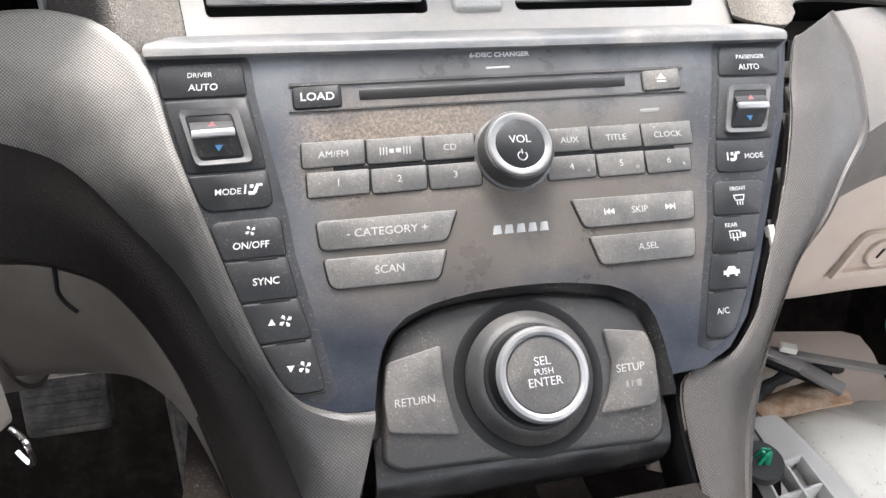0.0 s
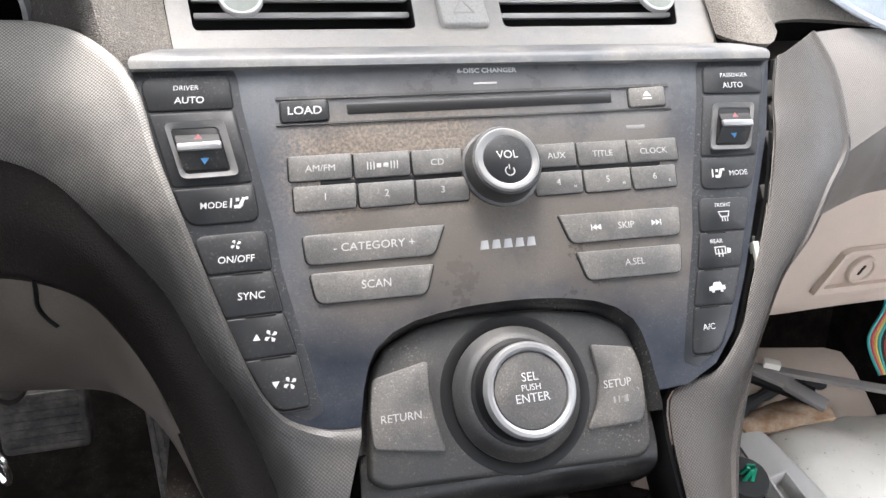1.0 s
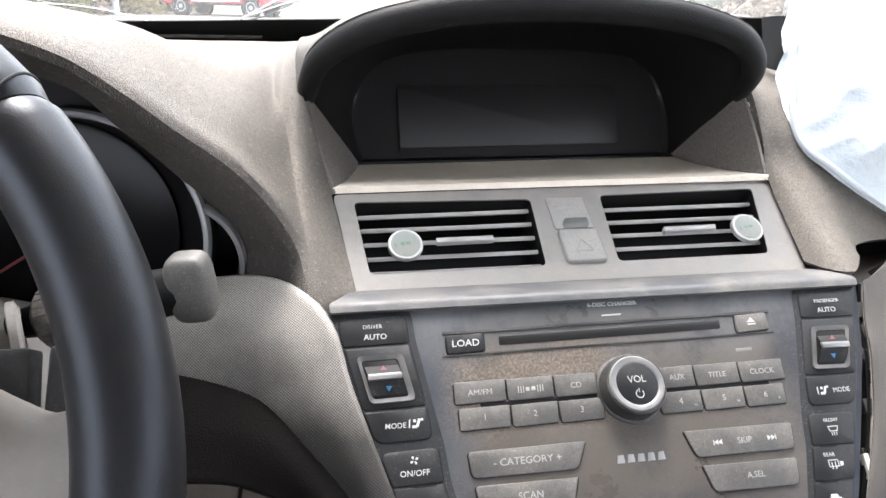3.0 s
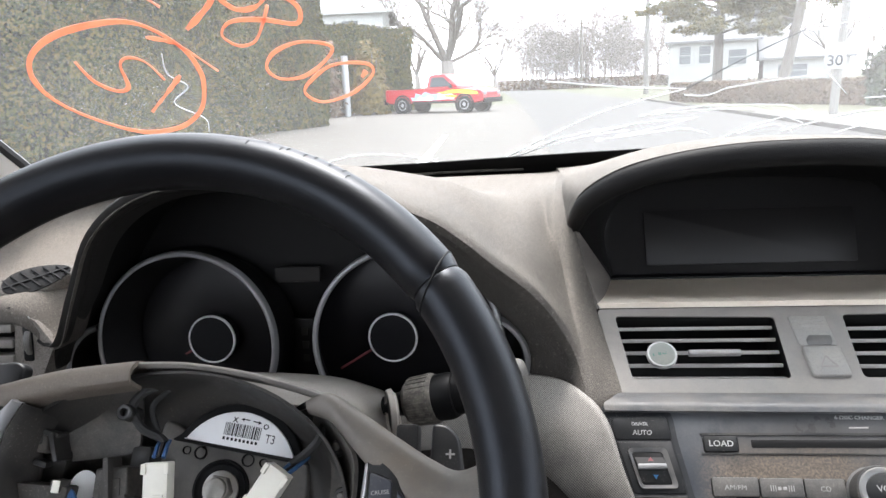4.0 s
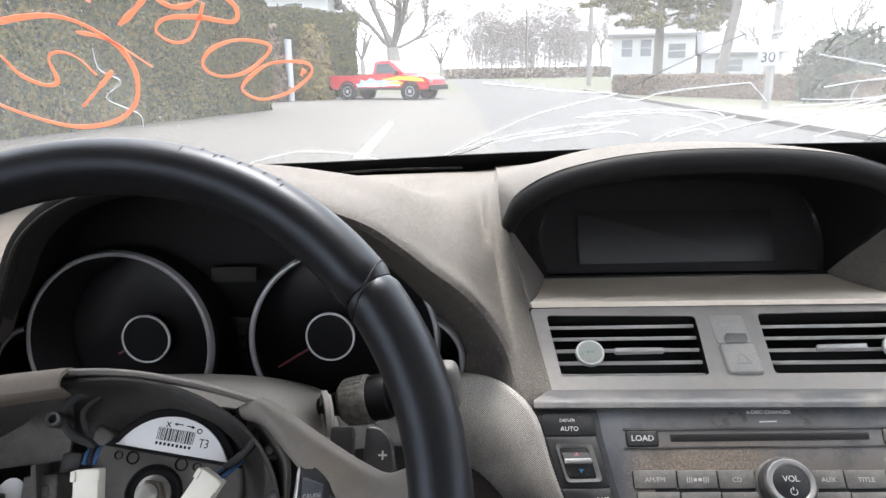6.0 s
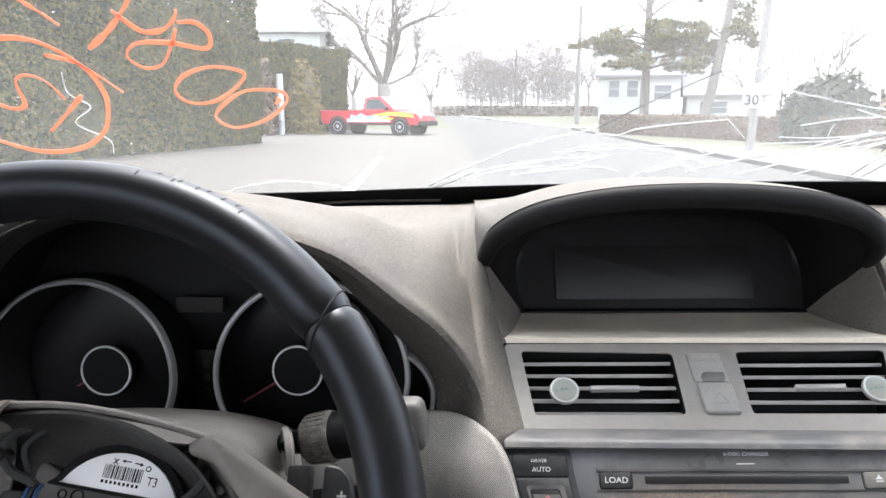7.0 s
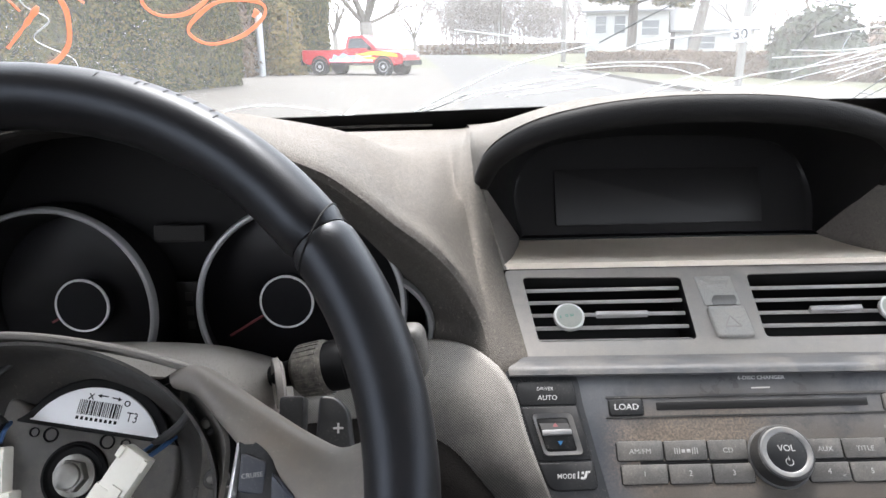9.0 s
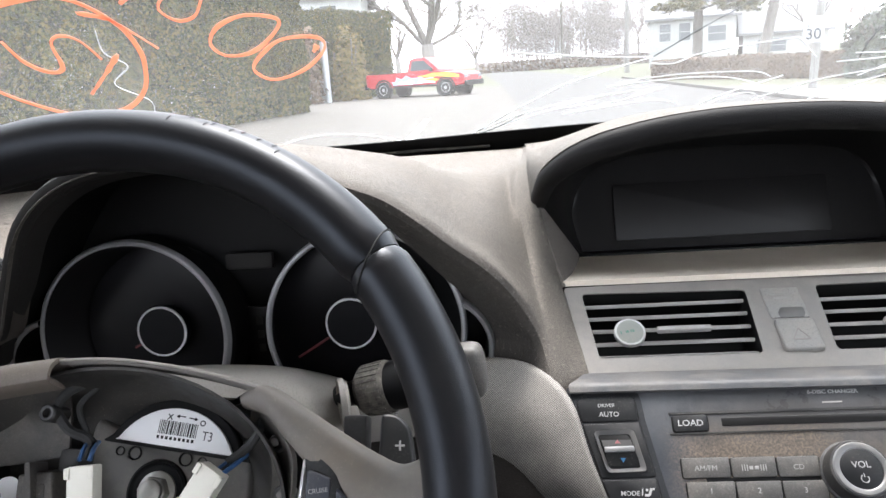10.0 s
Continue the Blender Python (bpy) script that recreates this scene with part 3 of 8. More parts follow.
    bar(bm, (-0.124, 0.212, 0.999), (0.138, 0.213, 1.0004), 0.01, 0.004, bevel=0.001)
    part("lower_frame", bm, black, root)


# ---------------------------------------------------------------- vents and audio panel
def centre_vents():
    root = thing("centre_vent_unit", (0.007, 0.08, 0.98), "dusty grey vent bezel with two black louvred outlets", "air vent")
    bm = bmesh.new()
    holes = [rounded(mm([(-140.5, 70), (-24, 68.5), (-27, 10.7), (-134.5, 9.7)]), 0.004), rounded(mm([(25, 70.5), (140, 73), (124, 12.8), (20.3, 11.7)]), 0.004)]
    rim = rounded(mm([(-153, 77), (156, 81), (143, -5), (-143, -7)]), 0.004)
    edges = []
    loops = []
    for loop in [rim, *holes]:
        vs = [bm.verts.new(VENT @ Vector((p.x, p.y, 0))) for p in loop]
        loops.append(vs)
        edges += [bm.edges.new((vs[i - 1], vs[i])) for i in range(len(vs))]
    bmesh.ops.triangle_fill(bm, use_beauty=True, edges=edges)
    back_dir = Vector(VENT.col[2][:3])
    for k, vs in enumerate(loops):
        depth = 0.012 if k == 0 else 0.001
        low = [bm.verts.new(v.co - back_dir * depth) for v in vs]
        for i in range(len(vs)):
            bm.faces.new((vs[i - 1], vs[i], low[i], low[i - 1]))
    part("bezel", bm, bezel_grey, root)
    for k, loop in enumerate(holes):
        bm = bmesh.new()
        grid(bm, [[VENT @ Vector((p.x, p.y, -0.0012)) for p in loop], [VENT @ Vector((p.x, p.y, -0.034)) for p in loop]], True)
        part("duct_wall", bm, black, root)
    for a, b, c, d in (((-143, 8), (-25, 9), (-22, 71), (-143, 73)), ((18, 9), (127, 10), (143, 76), (23, 73))):
        bm = bmesh.new()
        slab(mm([a, b, c, d]), -0.034, -0.029, VENT, 0.0005, bm)
        part("duct", bm, black, root)
    for x0a, x1a, x0b, x1b, tilt in ((-134, -27, -140, -24, 0.85), (21, 124, 25, 139, 0.85)):
        for k in range(5):
            f = 0.1 + 0.2 * k
            bm = bmesh.new()
            a = VENT @ Vector(((x0a + (x0b - x0a) * f + 1) * MM, (11 + 59 * f) * MM, -0.009))
            b = VENT @ Vector(((x1a + (x1b - x1a) * f - 1) * MM, (11.5 + 60 * f) * MM, -0.009))
            bar(bm, a, b, 0.009, 0.0027, up=VENT.to_3x3() @ Vector((0, 1, tilt)), bevel=0.0006)
            part("louvre", bm, louvre_grey, root)
    # slide tabs on the louvres
    bm = bmesh.new()
    slab(rounded(mm([(-93, 28.6), (-57, 29.2), (-57, 33.2), (-93, 32.8)]), 0.0008), 0.0015, 0.005, VENT, 0.0008, bm)
    part("slide_tab", bm, tab_silver, root, "grey plastic vane tab")
    bm = bmesh.new()
    slab(rounded(mm([(56, 30.6), (93, 31.6), (94, 36), (57, 35)]), 0.0009), 0.0015, 0.0052, VENT, 0.0009, bm)
    part("slide_tab", bm, tab_silver, root, "grey plastic vane tab")
    # centre lamp and hazard switch
    bm = bmesh.new()
    slab(rounded(mm([(-14, 40), (12, 40), (12, 68.5), (-14, 68.5)]), 0.002), -0.002, 0.0006, VENT, 0.0004, bm)
    lens = part("indicator_plate", bm, switch_grey, root)
    bm = bmesh.new()
    slab(rounded(mm([(-8, 40.2), (8, 40.2), (10, 44), (10, 49.5), (-5, 49.5), (-8, 45)]), 0.001), 0, 0.0009, VENT, 0.0002, bm)
    part("indicator_window", bm, window_grey, lens, "small dark indicator window")
    for text, y in (("PASSENGER", 62.6), ("AIRBAG", 58)):
        words(text, 0.0036, on(VENT, -1, y, 0.75), dull_print, lens, wide=1.05)
    bm = bmesh.new()
    slab(rounded(mm([(-13.5, 11), (12.5, 11), (12.5, 38.5), (-13.5, 38.5)]), 0.003), -0.003, 0.003, VENT, 0.0015, bm)
    hazard = part("hazard_switch", bm, switch_grey, root, "grey hazard switch with faded red triangle")
    red = material("faded_red", (0.19, 0.168, 0.158), 0.6)
    bm = bmesh.new()
    for a, b in (((-6, 19), (5, 19)), ((5, 19), (-0.5, 28.5)), ((-0.5, 28.5), (-6, 19))):
        bar(bm, VENT @ Vector((a[0] * MM, a[1] * MM, 0.0031)), VENT @ Vector((b[0] * MM, b[1] * MM, 0.0031)), 0.0009, 0.0002, up=Vector(VENT.col[2][:3]))
    part("triangle", bm, red, hazard)
    return root


def freshener(x, y):
    m = rigid(on(VENT, x, y, 1.5)) @ pose(0, 0, 0, 10) @ Matrix.Diagonal((0.86, 0.86, 0.62, 1))
    root = thing("vent_freshener", m.translation, "round silver-rimmed clip-on air freshener on a vent louvre", "air freshener", "fresheners clipped to the vents")
    part("case", lathe([(0.011, -0.002), (0.0124, -0.001), (0.0124, 0.003), (0.0118, 0.0041), (0.0106, 0.0042)], m, 40), rim_silver, root, "silver rim")
    face = part("face", lathe([(0.0106, 0.0036), (0.0104, 0.0045), (0.007, 0.0052), (0.003, 0.0054)], m, 40), freshener_face, root, "pale green-white domed disc")
    bm = bmesh.new()
    box(bm, m @ Matrix.Translation((0, 0, -0.008)), (0.006, 0.004, 0.012), 0.001)
    part("clip", bm, black, root)
    for k, w in enumerate((0.0032, 0.0026, 0.0034, 0.0024)):
        bm = bmesh.new()
        box(bm, m @ pose(-0.0062 + 0.004 * k, 0.0006 * k - 0.001, 0.0053 - 0.0002 * abs(k - 1.5), 0, 0, 8), (w * 0.9, 0.0024, 0.0004))
        part("print_bar", bm, green_print, face)


tab_silver = dusty(material("vane_tab_silver", (0.3, 0.29, 0.285), 0.4, 0.4), 0.35, 60, 0.4)
window_grey = dusty(material("indicator_window", (0.075, 0.073, 0.07), 0.4), 0.2, 60, 0.4)
dull_print = material("dull_print", (0.27, 0.26, 0.245), 0.6)
freshener_face = dusty(material("freshener_face", (0.17, 0.185, 0.165), 0.4), 0.3, 60, 0.4)
rim_silver = dusty(material("freshener_rim", (0.42, 0.42, 0.41), 0.45, 0.7), 0.3, 60, 0.4)
louvre_grey = dusty(material("louvre_grey", (0.26, 0.25, 0.24), 0.42), 0.4, 30, 0.5)
green_print = material("green_print", (0.06, 0.16, 0.12), 0.6)


def audio_panel():
    root = thing("audio_panel", (0.003, 0, 0.94), "dusty slate-grey centre stack panel with radio and climate buttons", "car stereo")
    half = [(158, 20), (152, 2), (146, -22), (130, -64), (118, -95), (107, -119), (96, -132), (81, -139), (67.5, -140)]
    arch = [(66.8, -132), (66, -125), (63.5, -115), (60, -108), (52, -101.5), (42, -97.5), (31, -95.4), (20, -94), (10, -93.4), (0, -93.2)]
    out = mm([*half, *arch] + [(-x, y) for x, y in reversed(arch[:-1])] + [(-x, y) for x, y in reversed(half)])
    bm = bmesh.new()
    low = [bm.verts.new(FACE @ Vector((p.x, p.y, -0.014))) for p in out]
    top = [bm.verts.new(FACE @ Vector((p.x, p.y, -0.0015))) for p in out]
    inset = []
    for i, p in enumerate(out):
        n = out[(i + 1) % len(out)] - out[i - 1]
        inset.append(bm.verts.new(FACE @ Vector((p.x - n.normalized().y * -0.0016 * -1, p.y + n.normalized().x * -0.0016 * -1, 0.0))))
    for a, b in ((low, top), (top, inset)):
        for i in range(len(out)):
            bm.faces.new((a[i - 1], a[i], b[i], b[i - 1]))
    bmesh.ops.triangle_fill(bm, use_beauty=True, edges=[bm.edges.get((inset[i - 1], inset[i])) for i in range(len(out))])
    plate = part("fascia", bm, panel_blue, root)
    rolled = ((156, 17.8, 0.04), (156.6, 20, 0.05), (156.6, 21.2, -0.1), (155.6, 22.4, -0.9), (153, 24.5, -2.9), (150.5, 27, -5.8), (149, 29.7, -9.2), (146.5, 33, -14.2), (144, 36.2, -19.3))
    rows = [[FACE @ Vector((x * MM, y * MM, n * MM)) for x in (-w, -w / 3, w / 3, w)] for w, y, n in rolled]
    part("upper_strip", skin(rows, 24, 34, -0.003), strip_dust, root, "dust-covered top edge of the panel")
    return root, plate


ring_grey = dusty(material("knob_ring_grey", (0.2, 0.2, 0.2), 0.38, 0.5), 0.35, 60, 0.5)
FLAT = 0.5      # how far the keys stand proud


def key(name, outline, parent, mat, high=1.6, radius=0.0016, label=""):
    bm = bmesh.new()
    pts = mm(outline)
    slab(rounded(pts, radius), -0.003, high * FLAT * MM, FACE, 0.0003, bm)
    button = part(name, bm, mat, parent, label)
    bm = bmesh.new()
    mid = sum(pts, Vector((0, 0))) / len(pts)
    grow = [p + (p - mid).normalized() * 0.0008 for p in pts]
    slab(rounded(grow, [0.0022] * len(pts) if not isinstance(radius, list) else [r + 0.0006 for r in radius]), -0.004, 0.00015, FACE, 0.0001, bm)
    part("gap", bm, black, button)
    return button


def legend(text, x, y, size, parent, mat=None, high=1.6, wide=1.0, bold=0.0):
    m = on(FACE, x, y, high * FLAT + 0.05)
    return words(text, size * 0.8 * MM, m, mat or (mid_ink if parent.data.materials[0] == key_grey else white_ink), parent, wide=wide, bold=bold)


def icon_bars(shapes, parent, mat=None, high=1.65, name="symbol"):
    """Small flat symbol of convex outlines."""
    bm = bmesh.new()
    for s in shapes:
        slab(mm(s), (high * FLAT - 0.1) * MM, (high * FLAT + 0.08) * MM, FACE, 0.00002, bm)
    return part(name, bm, mat or white_ink, parent)


def fan_shapes(cx, cy, r):
    out = []
    for k in range(4):
        a = math.pi / 2 * k + 0.5
        out.append([(cx + r * q * math.cos(a + d), cy + r * q * math.sin(a + d)) for q, d in ((0.15, 0), (0.75, -0.38), (1.0, 0.0), (0.8, 0.42))])
    return out


def seat_shapes(cx, cy):
    return [[(cx - 3.6, cy - 1.8), (cx - 2.9, cy - 2), (cx - 2.6, cy + 2), (cx - 3.3, cy + 2.2)], [(cx - 1.2, cy + 0.6), (cx + 0.2, cy + 0.6), (cx + 0.2, cy + 2), (cx - 1.2, cy + 2)],
            [(cx - 1.8, cy - 2.4), (cx + 0.8, cy - 2.4), (cx + 0.8, cy - 1.1), (cx - 1.8, cy - 0.9)], [(cx - 0.3, cy - 1.8), (cx + 1.4, cy - 1.8), (cx + 2.6, cy + 2), (cx + 1.4, cy + 2.4)], [(cx + 2.6, cy + 1.2), (cx + 3.8, cy + 1.2), (cx + 3.8, cy + 2.4), (cx + 2.6, cy + 2.4)]]


def radio_face(root, plate):
    # disc slot with its recess
    bm = bmesh.new()
    slab(rounded(mm([(-66.5, 0.4), (63.2, 1.8), (63, -3.2), (-66.2, -4.6)]), 0.0008), -0.004, 0.0003, FACE, 0.0001, bm)
    part("disc_slot", bm, glossy_black, root, "thin black disc slot")
    bm = bmesh.new()
    for a, b, c in (((-97, 3.6), (95, 5.2), 0.0014), ((-97, -8.8), (95, -7.2), 0.0008)):
        bar(bm, FACE @ Vector((a[0] * MM, a[1] * MM, 0.0003)), FACE @ Vector((b[0] * MM, b[1] * MM, 0.0003)), c, 0.0008, up=Vector(FACE.col[2][:3]))
    part("slot_crease", bm, black_dusty, root)
    b = key("load_button", [(-95.2, 2), (-75, 2.6), (-74.6, -7.4), (-94.6, -8)], root, key_dark, 2.6)
    legend("LOAD", -84.8, -2.8, 6.6, b, high=2.6, wide=1.05, bold=0.00005)
    b = key("eject_button", [(72.5, 3.6), (92.2, 4.4), (92, -5.8), (72.2, -6.6)], root, key_grey, 2.6)
    icon_bars([[(79.5, -1), (84.5, -0.9), (82, 2)], [(79.5, -2.6), (84.5, -2.5), (84.5, -1.7), (79.5, -1.8)]], b, high=2.65)
    legend("6-DISC CHANGER", 0.5, 15.2, 4.1, plate, white_ink, high=0.4, wide=1.12, bold=0.0001)
    icon_bars([[(-6.5, 8.2), (5, 8.4), (5, 9.4), (-6.5, 9.2)]], plate, dull_print, 0.1, "indicator_line")
    icon_bars([[(69, -17.6), (79, -17.4), (79, -15.4), (69, -15.6)]], plate, ghost_ink, 0.05, "worn_print")
    # two rows of preset keys
    top = (("AM/FM", -92.3, -65.2), ("(((XM)))", -64.4, -39.4), ("CD", -38.6, -15.4), ("AUX", 20.5, 40.4), ("TITLE", 41.2, 67), ("CLOCK", 67.8, 94.4))
    for text, a, c in top:
        name = "preset_button"
        b = key(name, [(a, -23.6), (c, -23.2), (c - 0.2, -34.6), (a + 0.4, -35)], root, key_grey, 1.8, 0.0011)
        if text.startswith("("):
            # a maker's badge as plain bars
            icon_bars([[(x - 0.25, -31.4), (x + 0.25, -31.4), (x + 0.25, -27.8), (x - 0.25, -27.8)] for x in (-58.4, -57, -55.6, -48, -46.6, -45.2)] + [[(-54.4, -30.6), (-52.4, -30.6), (-52.4, -28.6), (-54.4, -28.6)], [(-51.4, -30.6), (-49.2, -30.6), (-49.2, -28.6), (-51.4, -28.6)]], b, mid_ink, high=1.85, name="badge_bars")
        else:
            legend(text, (a + c) / 2, -29.6, 5.2, b, high=1.8, wide=1.05)
    for text, a, c, small in (("1", -90.4, -63.7, ""), ("2", -62.9, -38.2, ""), ("3", -37.4, -13.2, ""), ("4", 18, 42.2, "H"), ("5", 43, 67.2, "M"), ("6", 68, 91.6, "R")):
        b = key("preset_button", [(a, -37.4), (c, -37), (c - 0.4, -48), (a + 0.5, -48.4)], root, key_grey, 1.8, 0.0011)
        legend(text, (a + c) / 2, -42.6, 5.6, b, high=1.8)
        if small:
            legend(small, c - 4, -45, 2.6, b, high=1.8)
    icon_bars([[(-79, -35.1), (-16, -34.4), (-16, -36.8), (-79, -37.4)]], plate, black, 0.12, "key_slit")
    icon_bars([[(20, -34.6), (84, -34.4), (84, -36.8), (20, -37)]], plate, black, 0.12, "key_slit")
    b = key("category_button", [(-87, -59), (-26, -58.6), (-31.5, -71.8), (-85.4, -71.6)], root, key_grey, 2.2, [0.002, 0.001, 0.003, 0.003], "wide grey category rocker")
    legend("- CATEGORY +", -57, -65.4, 6.2, b, high=2.2, wide=1.06)
    b = key("scan_button", [(-84.4, -75.4), (-32, -75.8), (-36, -88.4), (-81.8, -88.2)], root, key_grey, 2.2, [0.002, 0.001, 0.003, 0.004])
    legend("SCAN", -57, -82, 6.2, b, high=2.2)
    b = key("skip_button", [(28, -58.4), (90.2, -58.6), (88.6, -72), (33, -72)], root, key_grey, 2.2, [0.001, 0.002, 0.003, 0.003])
    legend("SKIP", 61, -65.6, 5.6, b, high=2.2)
    for s, x in ((-1, 46), (1, 76.5)):
        icon_bars([[(x + s * (q - 2.2), -65.4 - 1.4), (x + s * q, -65.4), (x + s * (q - 2.2), -65.4 + 1.4)] for q in (0, 2.2)] + [[(x + s * 2.3, -66.8), (x + s * 2.8, -66.8), (x + s * 2.8, -64), (x + s * 2.3, -64)]], b, high=2.25)
    b = key("select_button", [(34.8, -76.4), (88, -76.8), (86, -90), (39, -89.6)], root, key_grey, 2.2, [0.001, 0.002, 0.003, 0.003])
    legend("A.SEL", 63, -83.2, 5.4, b, high=2.2)
    # maker's name as plain raised blocks
    for k in range(5):
        x = -10.4 + 5.5 * k
        icon_bars([[(x, -71.2), (x + 4.2, -71.1), (x + 3.9, -67.1), (x + 0.8, -67.2)]], plate, badge_grey, 0.2, "badge_block")
    # volume knob
    m = rigid(on(FACE, 2.6, -33.8))
    knob = part("volume_knob", lathe([(0.0185, -0.001), (0.0185, 0.001), (0.0172, 0.0016), (0.0166, 0.009), (0.016, 0.0102), (0.0146, 0.0106)], m, 56), black_dusty, root, "black volume knob with silver ring")
    part("knob_ring", lathe([(0.0149, 0.0096), (0.0149, 0.0108), (0.0142, 0.0117), (0.0124, 0.0118), (0.0114, 0.0112), (0.0112, 0.0106)], m, 56), ring_grey, knob)
    part("knob_cap", lathe([(0.0113, 0.0102), (0.0111, 0.0112), (0.0104, 0.0115)], m, 48), key_dark, knob)
    words("VOL", 0.0052, m @ Matrix.Translation((0, 0.002, 0.0115)), white_ink, knob)
    bm = bmesh.new()
    tube([m @ Vector((0.0021 * math.cos(a), 0.0021 * math.sin(a) - 0.0056, 0.0115)) for a in (2.0 + 0.62 * k for k in range(9))], 0.00028, 20, 5, bm=bm)
    bar(bm, m @ Vector((0, -0.0048, 0.0115)), m @ Vector((0, -0.0026, 0.0115)), 0.0005, 0.0002, up=m.to_3x3() @ Vector((0, 0, 1)))
    part("power_symbol", bm, white_ink, knob)


EDGE = ((14.5, 117, 152.5), (-0.5, 115, 148.6), (-2, 114.6, 148.2), (-34, 107.3, 138.4), (-35.6, 107, 138), (-51, 104.5, 132), (-56, 102, 130.3), (-72, 99.8, 124.3), (-73.2, 99.6, 124),
        (-89.8, 95.5, 118), (-91, 95.3, 117.6), (-107, 90.4, 110.8), (-108, 90.2, 110.4), (-128.5, 85.6, 99.5))


def climate_column(root, s):
    def strip(a, b, name, corner=None, high=1.4):
        (y0, i0, o0), (y1, i1, o1) = EDGE[a], EDGE[b]
        pts = [(s * o0, y0), (s * i0, y0 + 0.6), (s * i1, y1 + 0.4), (s * o1, y1)]
        return key(name, pts, root, key_dark, high, corner or 0.0012)

    # clean dark wing plate behind the keys
    out = [(156.3, 18.6), (150.6, 2), (144.6, -22), (128.6, -63), (116.7, -93.5), (106, -116.5), (95.2, -129.6), (87, -134)]
    inn = [(80.5, -131), (86.5, -107), (95.8, -72), (98.5, -54), (103.2, -34), (111, 0), (113, 14), (115, 18.2)]
    bm = bmesh.new()
    slab(rounded(mm([(s * x, y) for x, y in out + inn]), 0.002), -0.003, 0.00008, FACE, 0.00004, bm)
    part("wing_plate", bm, wing_slate, root, "dark slate plate round the climate keys")
    b = strip(0, 1, "auto_button", [0.006, 0.004, 0.0013, 0.0013])
    legend("DRIVER" if s < 0 else "PASSENGER", s * 133 + (1 if s > 0 else -1), 9.6, 3.9, b, high=1.4)
    legend("AUTO", s * 132.5, 3.9, 5.4, b, high=1.4, bold=0.00003)
    housing = strip(2, 3, "temperature_switch", 0.0013, 1.0)
    housing["label"] = "temperature rocker with silver bar in a recess"
    frame_pts = [(s * 142.5, -6.5), (s * 118.5, -6), (s * 112, -31), (s * 135, -31.5)]
    bm = bmesh.new()
    outer, inner = rounded(mm(frame_pts), 0.003), rounded(mm([(s * 140, -9), (s * 121, -8.6), (s * 115.5, -28.8), (s * 133.5, -29.2)]), 0.002)
    made = grid(bm, [[FACE @ Vector((p.x, p.y, h)) for p in loop] for loop, h in ((outer, 0.001), (outer, 0.0021), (inner, 0.0014), (inner, 0.0006))], True)
    part("recess_frame", bm, recess_grey, housing)
    bm = bmesh.new()
    slab(inner, 0.0008, 0.00115, FACE, 0.0001, bm)
    part("recess", bm, black, housing)
    bm = bmesh.new()
    rows = [[FACE @ Vector((s * x * MM, y * MM, n * MM)) for x in (a, (a + c) / 2, c)] for y, n, a, c in ((-12, 1.3, 138, 120.8), (-15, 3.4, 137.3, 120), (-19, 4.6, 136.3, 119), (-23, 3.6, 135.4, 118), (-27.5, 1.3, 134.2, 116.6))]
    bm = skin(rows, 8, 16, 0)
    part("rocker", bm, rocker_black, housing)
    a, c = FACE @ Vector((s * 136.6 * MM, -18.9 * MM, 0.0047)), FACE @ Vector((s * 119.2 * MM, -18.5 * MM, 0.0047))
    bm = bmesh.new()
    bar(bm, a, c, 0.0034, 0.002, up=Vector(FACE.col[2][:3]), bevel=0.0008)
    part("silver_bar", bm, bar_silver, housing, "silver rocker bar")
    red, blue = red_arrow, blue_arrow
    icon_bars([[(s * 128.6 - 1.7, -14.8), (s * 128.6 + 1.7, -14.8), (s * 128.6, -12.4)]], housing, red, 6.4, "warm_arrow")
    icon_bars([[(s * 125.8 - 1.7, -23.4), (s * 125.8 + 1.7, -23.4), (s * 125.8, -26.2)]], housing, blue, 6.8, "cool_arrow")
    b = strip(4, 5, "mode_button", [0.0013, 0.0013, 0.004, 0.005])
    if s < 0:
        legend("MODE", -122.5, -43.2, 4.7, b, high=1.4, bold=0.00003)
        icon_bars(seat_shapes(-112.5, -42.6), b, high=1.45)
    else:
        legend("MODE", 126.2, -43.4, 4.6, b, high=1.4)
        icon_bars(seat_shapes(114.8, -43), b, high=1.45)
    rows = ((6, 7), (8, 9), (10, 11), (12, 13))
    for k, (i, j) in enumerate(rows):
        b = strip(i, j, "climate_button", ([0.005, 0.003, 0.0013, 0.0013], 0.0013, 0.0013, [0.0013, 0.0013, 0.003, 0.012])[k])
        y = (EDGE[i][0] + EDGE[j][0]) / 2
        x = s * (sum(EDGE[i][1:]) + sum(EDGE[j][1:])) / 4
        icon_bars([[(x - 1, EDGE[j][0] - 1.2), (x + s * -11, EDGE[j][0] - 1.0), (x + s * -11, EDGE[j][0] - 0.2), (x - 1, EDGE[j][0] - 0.4)]], b, black, 1.5, "notch")
        if s < 0:
            if k == 0:
                legend("ON/OFF", x + 0.6, y - 2.6, 5.0, b, high=1.4, bold=0.00003)
                icon_bars(fan_shapes(x + 0.4, y + 3.6, 2.3), b, high=1.45)
            elif k == 1:
                legend("SYNC", x + 1.6, y - 0.6, 5.3, b, high=1.4, bold=0.00003)
            else:
                d = 1 if k == 2 else -1
                icon_bars(fan_shapes(x + 3.2, y, 2.8) + [[(x - 3.8, y - 1.2 * d), (x - 0.8, y - 1.2 * d), (x - 2.3, y + 1.4 * d)]], b, high=1.45)
        else:
